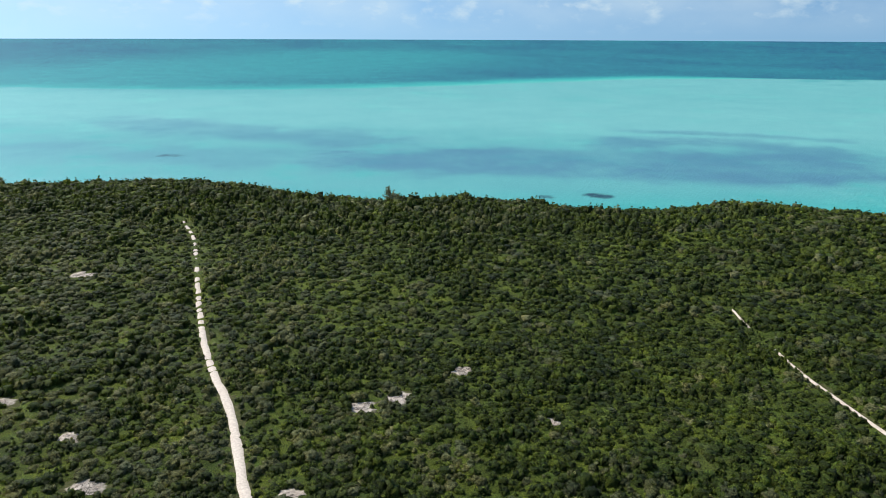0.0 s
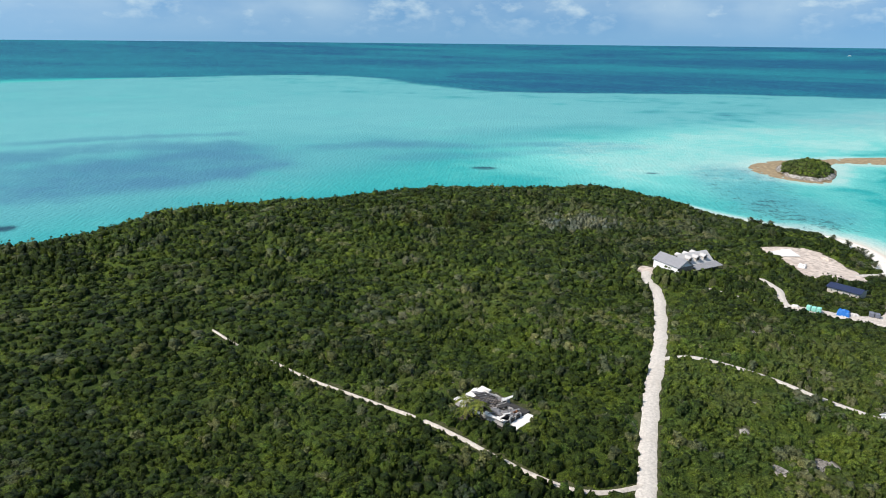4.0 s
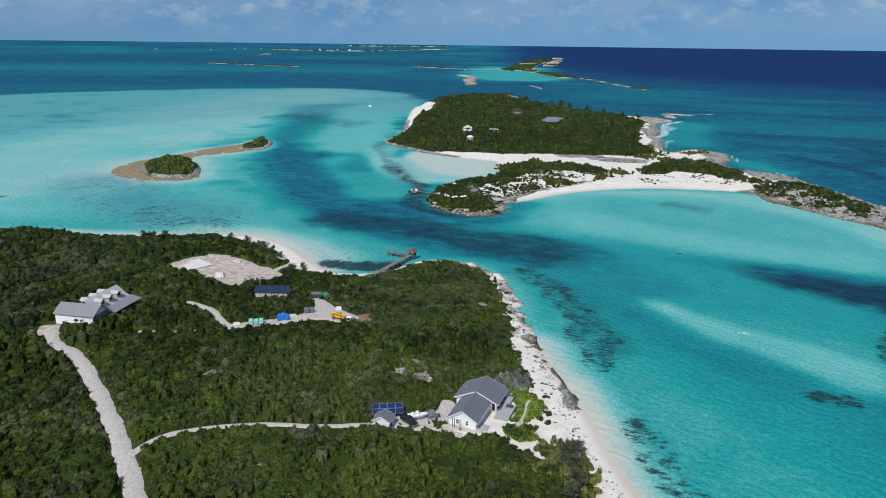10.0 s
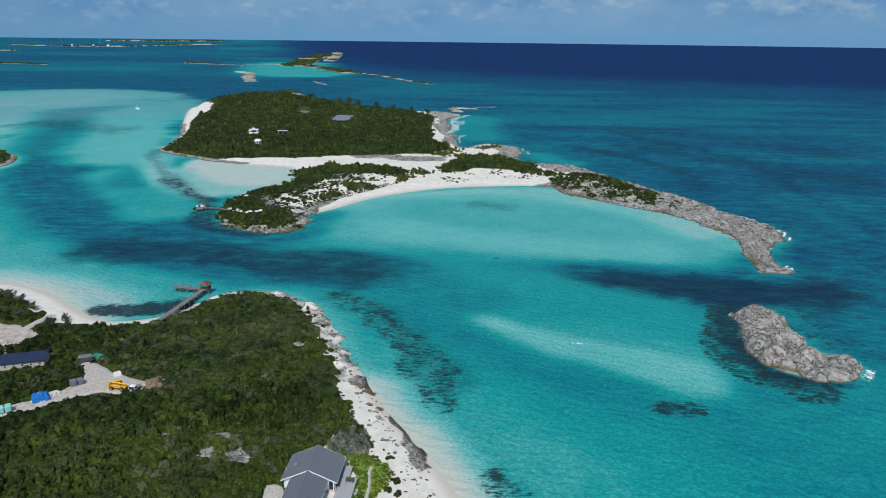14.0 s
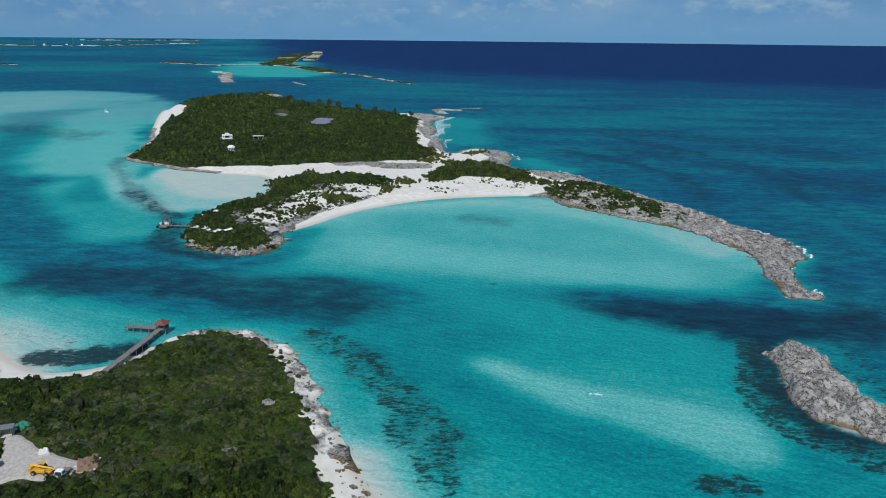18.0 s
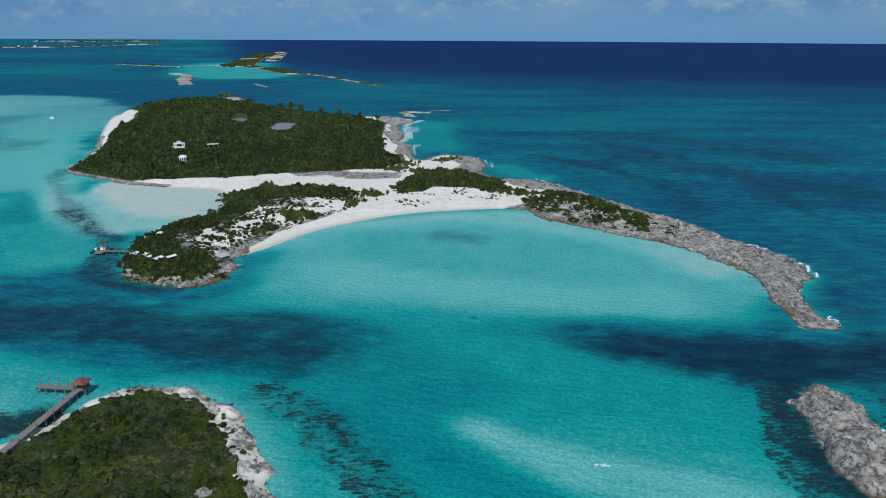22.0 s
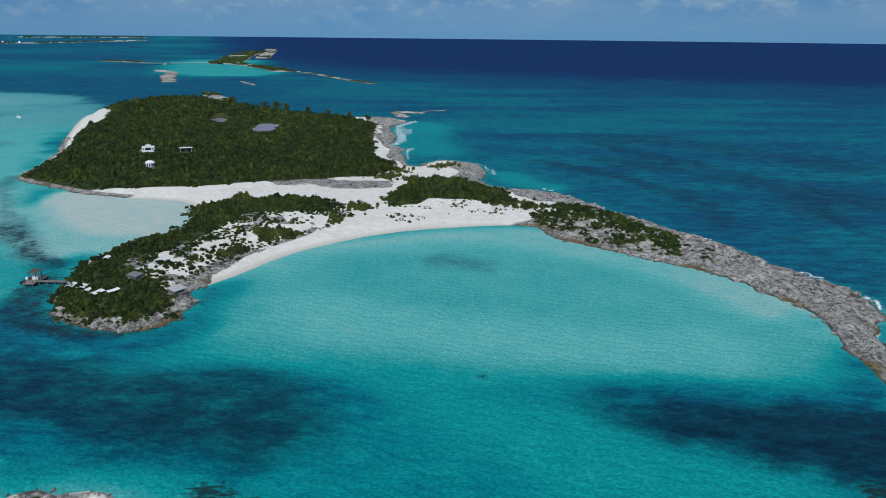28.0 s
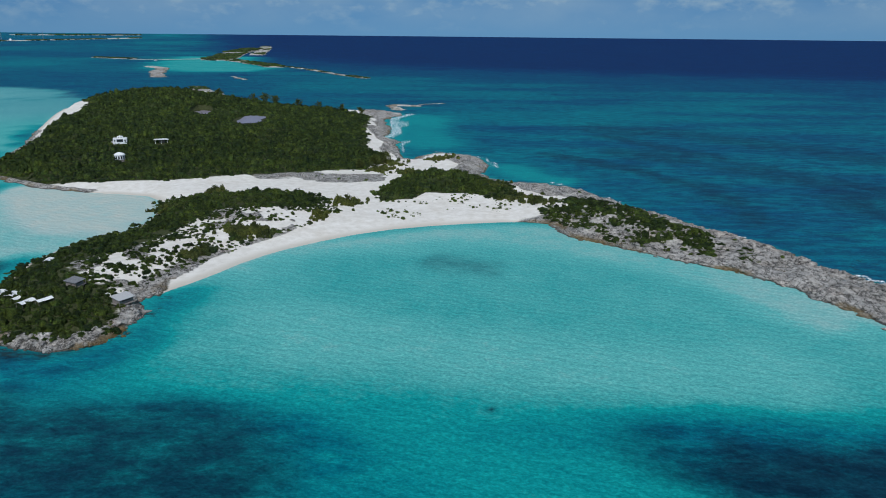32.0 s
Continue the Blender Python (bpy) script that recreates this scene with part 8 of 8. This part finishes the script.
palm(112.5, 137.2, 3.6, 3)


# ---- stones along the hard shores ----
def stones():
    r = np.random.RandomState(5)
    shapes = []
    for k in range(5):
        bm = bmesh.new()
        bmesh.ops.create_icosphere(bm, subdivisions=1, radius=1.0)
        v = np.array([tuple(q.co * (0.75 + 0.5 * noise.noise(q.co * 1.3 + Vector((k * 7.0, 0, 0))))) for q in bm.verts])
        f = np.array([[q.index for q in t.verts] for t in bm.faces])
        v[:, 2] *= 0.55
        shapes.append((v, f))
        bm.free()
    vv, ff, base = [], [], 0
    for line, count, size, spread, fn in (([(228, 12), (259, 11), (282, 9), (299, 8), (318, 10), (333, 15), (345, 24), (346, 38)], 260, 0.5, 3.5, main_height),
                                          ([(437, -14), (434, -6), (434, 3), (446, 17), (460, 22)], 260, 0.7, 2.2, east_height), ([(466, -31), (460, -25), (447, -21), (437, -15)], 200, 0.8, 2.0, east_height),
                                          ([(462, -201), (430, -210), (384, -227), (340, -224), (316, -210)], 420, 0.8, 3.0, east_height), ([(480, -262), (430, -262), (382, -256), (332, -252)], 360, 0.9, 3.0, east_height),
                                          ([(195, 13), (212, 12), (229, 13)], 60, 0.4, 2.5, main_height),
                                          ([(249, -146), (236, -137), (222, -127), (203, -129)], 420, 0.45, 6.0, islet_height(ROCK_ISLET, 3.3, 2.4, 3.0)),
                                          ([(400, -240), (370, -246), (340, -240), (318, -222), (296, -204), (281, -195)], 420, 0.55, 8.0, east_height)):
        p = np.array(line, float)
        seg = np.r_[0, np.cumsum(np.hypot(*np.diff(p, axis=0).T))]
        s = r.uniform(0, seg[-1], count)
        x, y = np.interp(s, seg, p[:, 0]) + r.normal(0, spread, count), np.interp(s, seg, p[:, 1]) + r.normal(0, spread * 0.6, count)
        z, d = fn(x, y)
        for k in np.where(d > (1.0 if spread > 5 else -1.5))[0]:
            v, f = shapes[k % 5]
            q = size * r.gamma(3, 0.33)
            a = r.uniform(0, 6.28)
            rx, ry = v[:, 0] * math.cos(a) - v[:, 1] * math.sin(a), v[:, 0] * math.sin(a) + v[:, 1] * math.cos(a)
            vv.append(np.stack([x[k] + rx * q * 1.3, y[k] + ry * q, z[k] + v[:, 2] * q], 1))
            ff.append(f + base)
            base += len(v)
    v = np.concatenate(vv)
    tagged(sheet("shore_stones", v, np.concatenate(ff), GROUND, {"sand": np.zeros(len(v)), "rock": np.ones(len(v))}, smooth=False), "grey weathered limestone blocks strewn over the rocky shores", "stones", kind="stuff")


stones()


# ---- far cays, boats and land on the horizon ----
def cay(name, line, half, top, label, green):
    p = np.array(rounded([tuple(q) for q in line], False, 1))
    x0, x1, y0, y1 = p[:, 0].min() - half - 30, p[:, 0].max() + half + 30, p[:, 1].min() - half - 30, p[:, 1].max() + half + 30
    cell = max(6.0, half / 5)
    xs, ys = np.arange(x0, x1, cell), np.arange(y0, y1, cell)
    gx, gy = np.meshgrid(xs, ys, indexing="ij")
    x, y = gx.ravel(), gy.ravel()
    d = half * (0.7 + 0.7 * fbm(x, y, half * 3, 3, 50)) - line_dist(x, y, [tuple(q) for q in p])
    z = sea_level(x, y) + np.where(d > 0, top * 0.7 * (1 - np.exp(-np.maximum(d, 0) / (half * 0.4))), -1.5)
    v, f, a = compact(np.stack([x, y, z], 1), grid_faces(len(xs), len(ys), d > 0), {"sand": np.full(x.shape, 0.5), "rock": 0.35 + 0.6 * step(0.4, 0.6, fbm(x, y, half * 2, 3, 51))})
    tagged(sheet(name, v, f, GROUND, a), label, "cay", kind="structure")
    if green > 0:
        bx, by = seeds(x0, x1, y0, y1, half / 3.0)
        bd = half * (0.7 + 0.7 * fbm(bx, by, half * 3, 3, 50)) - line_dist(bx, by, [tuple(q) for q in p])
        ok = (bd > half * 0.16) & (fbm(bx, by, half * 2.5, 2, 52) < 0.35 + green * 0.4)
        bx, by = bx[ok], by[ok]
        r = np.random.uniform(0.24, 0.42, len(bx)) * half
        zz = sea_level(bx, by) + top * 0.4
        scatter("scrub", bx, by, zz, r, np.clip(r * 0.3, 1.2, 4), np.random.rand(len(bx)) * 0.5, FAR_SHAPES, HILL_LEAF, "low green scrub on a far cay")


cay("ground_far_cay_a", [(2880, -190), (2779, -282)], 20, 4, "low dark scrubby cay", 1.0)
cay("ground_far_cay_b", [(2735, -276), (2690, -346), (2728, -514)], 9, 1.5, "thin white sand spit joining two cays", 0)
cay("ground_far_cay_c", [(2640, -515), (2800, -590), (3145, -690), (3494, -860)], 46, 7, "long scrubby cay with pale shores", 0.75)
cay("ground_far_cay_d", [(3000, -745), (3420, -890), (3701, -985)], 26, 5, "pale sandy tail of a far cay", 0.15)
cay("ground_far_cay_e", [(2600, -555), (2300, -575), (2120, -560)], 26, 5, "scrubby arm of a far cay with pale shores", 0.7)
cay("ground_far_cay_f", [(2227, -590), (2083, -592), (1954, -598), (1716, -580), (1582, -585)], 9, 2.5, "narrow rocky reef spit", 0.15)
cay("ground_far_cay_g", [(2249, -267), (2109, -280), (1965, -240), (1760, -216)], 17, 1.8, "brown drying rock flat", 0)
cay("ground_far_cay_h", [(3043, 633), (2971, 516), (2896, 401), (2818, 281)], 20, 4, "long thin scrubby cay", 0.8)
cay("ground_far_cay_i", [(1723, -352), (1617, -351)], 6, 1.2, "small bare rock awash", 0)
cay("ground_far_land", [(4427, 515), (4307, 342), (4306, 63), (4379, -56), (4596, -517)], 26, 4, "long low island on the horizon with white shores", 0.5)
cay("ground_far_land", [(4865, 59), (4888, -555)], 30, 4, "low land on the far horizon", 0.9)
cay("ground_far_land", [(3840, 575), (3913, 470)], 20, 3, "low far cay near the horizon", 0.7)
cay("ground_reef_rocks", [(985, -372), (1044, -386), (1018, -410)], 9, 1.6, "brown reef rocks awash off the point", 0)
cay("ground_reef_rocks", [(1030, -425), (1035, -461)], 4, 1.0, "thin line of reef rocks awash off the point", 0)
cay("ground_back_cay", [(1425, -226), (1290, -222)], 15, 4, "small pale rocky cay behind the hill", 0.5)


def yacht(x, y, length, turn, label, sail=False):
    z = float(sea_level(np.array([x]), np.array([y]))[0])
    b = thing("sailing_boat" if sail else "motor_yacht", label, "boat", (x, y, z), turn, "" if sail else "white yachts on the far water")
    part("hull", hull(bmesh.new(), length, length * 0.26, length * 0.13, -0.3), WHITE_GEL, b)
    deck = length * 0.13 - 0.3
    part("cabin", boxed(-length * 0.3, length * 0.18, -length * 0.09, length * 0.09, deck, deck + length * 0.09, bevel=length * 0.012), WHITE_GEL, b)
    if sail:
        part("mast", tube(bmesh.new(), (0, 0, deck), (0, 0, deck + length * 1.2), 0.13, 0.08), STEEL, b)
        part("boom", tube(bmesh.new(), (0, 0, deck + 2.2), (-length * 0.4, 0, deck + 2.3), 0.2), WHITE_GEL, b)
    else:
        part("bridge", boxed(-length * 0.22, length * 0.06, -length * 0.07, length * 0.07, deck + length * 0.09, deck + length * 0.16, bevel=length * 0.012), WHITE_GEL, b)
        part("mast", tube(bmesh.new(), (-length * 0.1, 0, deck + length * 0.16), (-length * 0.12, 0, deck + length * 0.3), 0.3, 0.15), STEEL, b)
        part("window_band", boxed(-length * 0.28, length * 0.185, -length * 0.092, length * 0.092, deck + length * 0.035, deck + length * 0.065), GLASS, b)


yacht(1147, 43, 13, 200, "white sailing boat anchored on pale water", True)
for yx, yy, yl in ((4149, 1116, 22), (4226, 842, 14), (4364, 735, 13), (4380, 682, 14), (4406, 593, 13)):
    yacht(yx, yy, yl, random.uniform(60, 130), "white motor yacht far out near the horizon")
yacht(2600, -330, 14, 120, "white motor yacht far out near the horizon")
for hx, hy in ((4306, 250), (4300, 150), (4306, 80)):
    hz = float(sea_level(np.array([hx]), np.array([hy]))[0]) + 6
    fh = thing("far_house", "small white house on the far shore", "house", (hx, hy, hz), random.uniform(70, 110), "houses on the far shore")
    part("walls", gable_wall(bmesh.new(), -5, 5, -4, 4, -4, 3, 5), SIDING, fh)
    roof_pair(fh, PALE_ROOF, -5, 5, -4, 4, 3, 5, 0.5, 0.5, 0.4)
for mx, my in ((4395, 300), (4410, 120), (4430, -60)):
    mz = float(sea_level(np.array([mx]), np.array([my]))[0]) + 5
    tower = thing("radio_tower", "thin lattice radio tower on the horizon", "mast", (mx, my, mz))
    part("shaft", tube(bmesh.new(), (0, 0, -3), (0, 0, 42), 1.1, 0.4, 4), STEEL, tower)
    part("antenna", boxed(-1.6, 1.6, -0.3, 0.3, 36, 37), STEEL, tower)
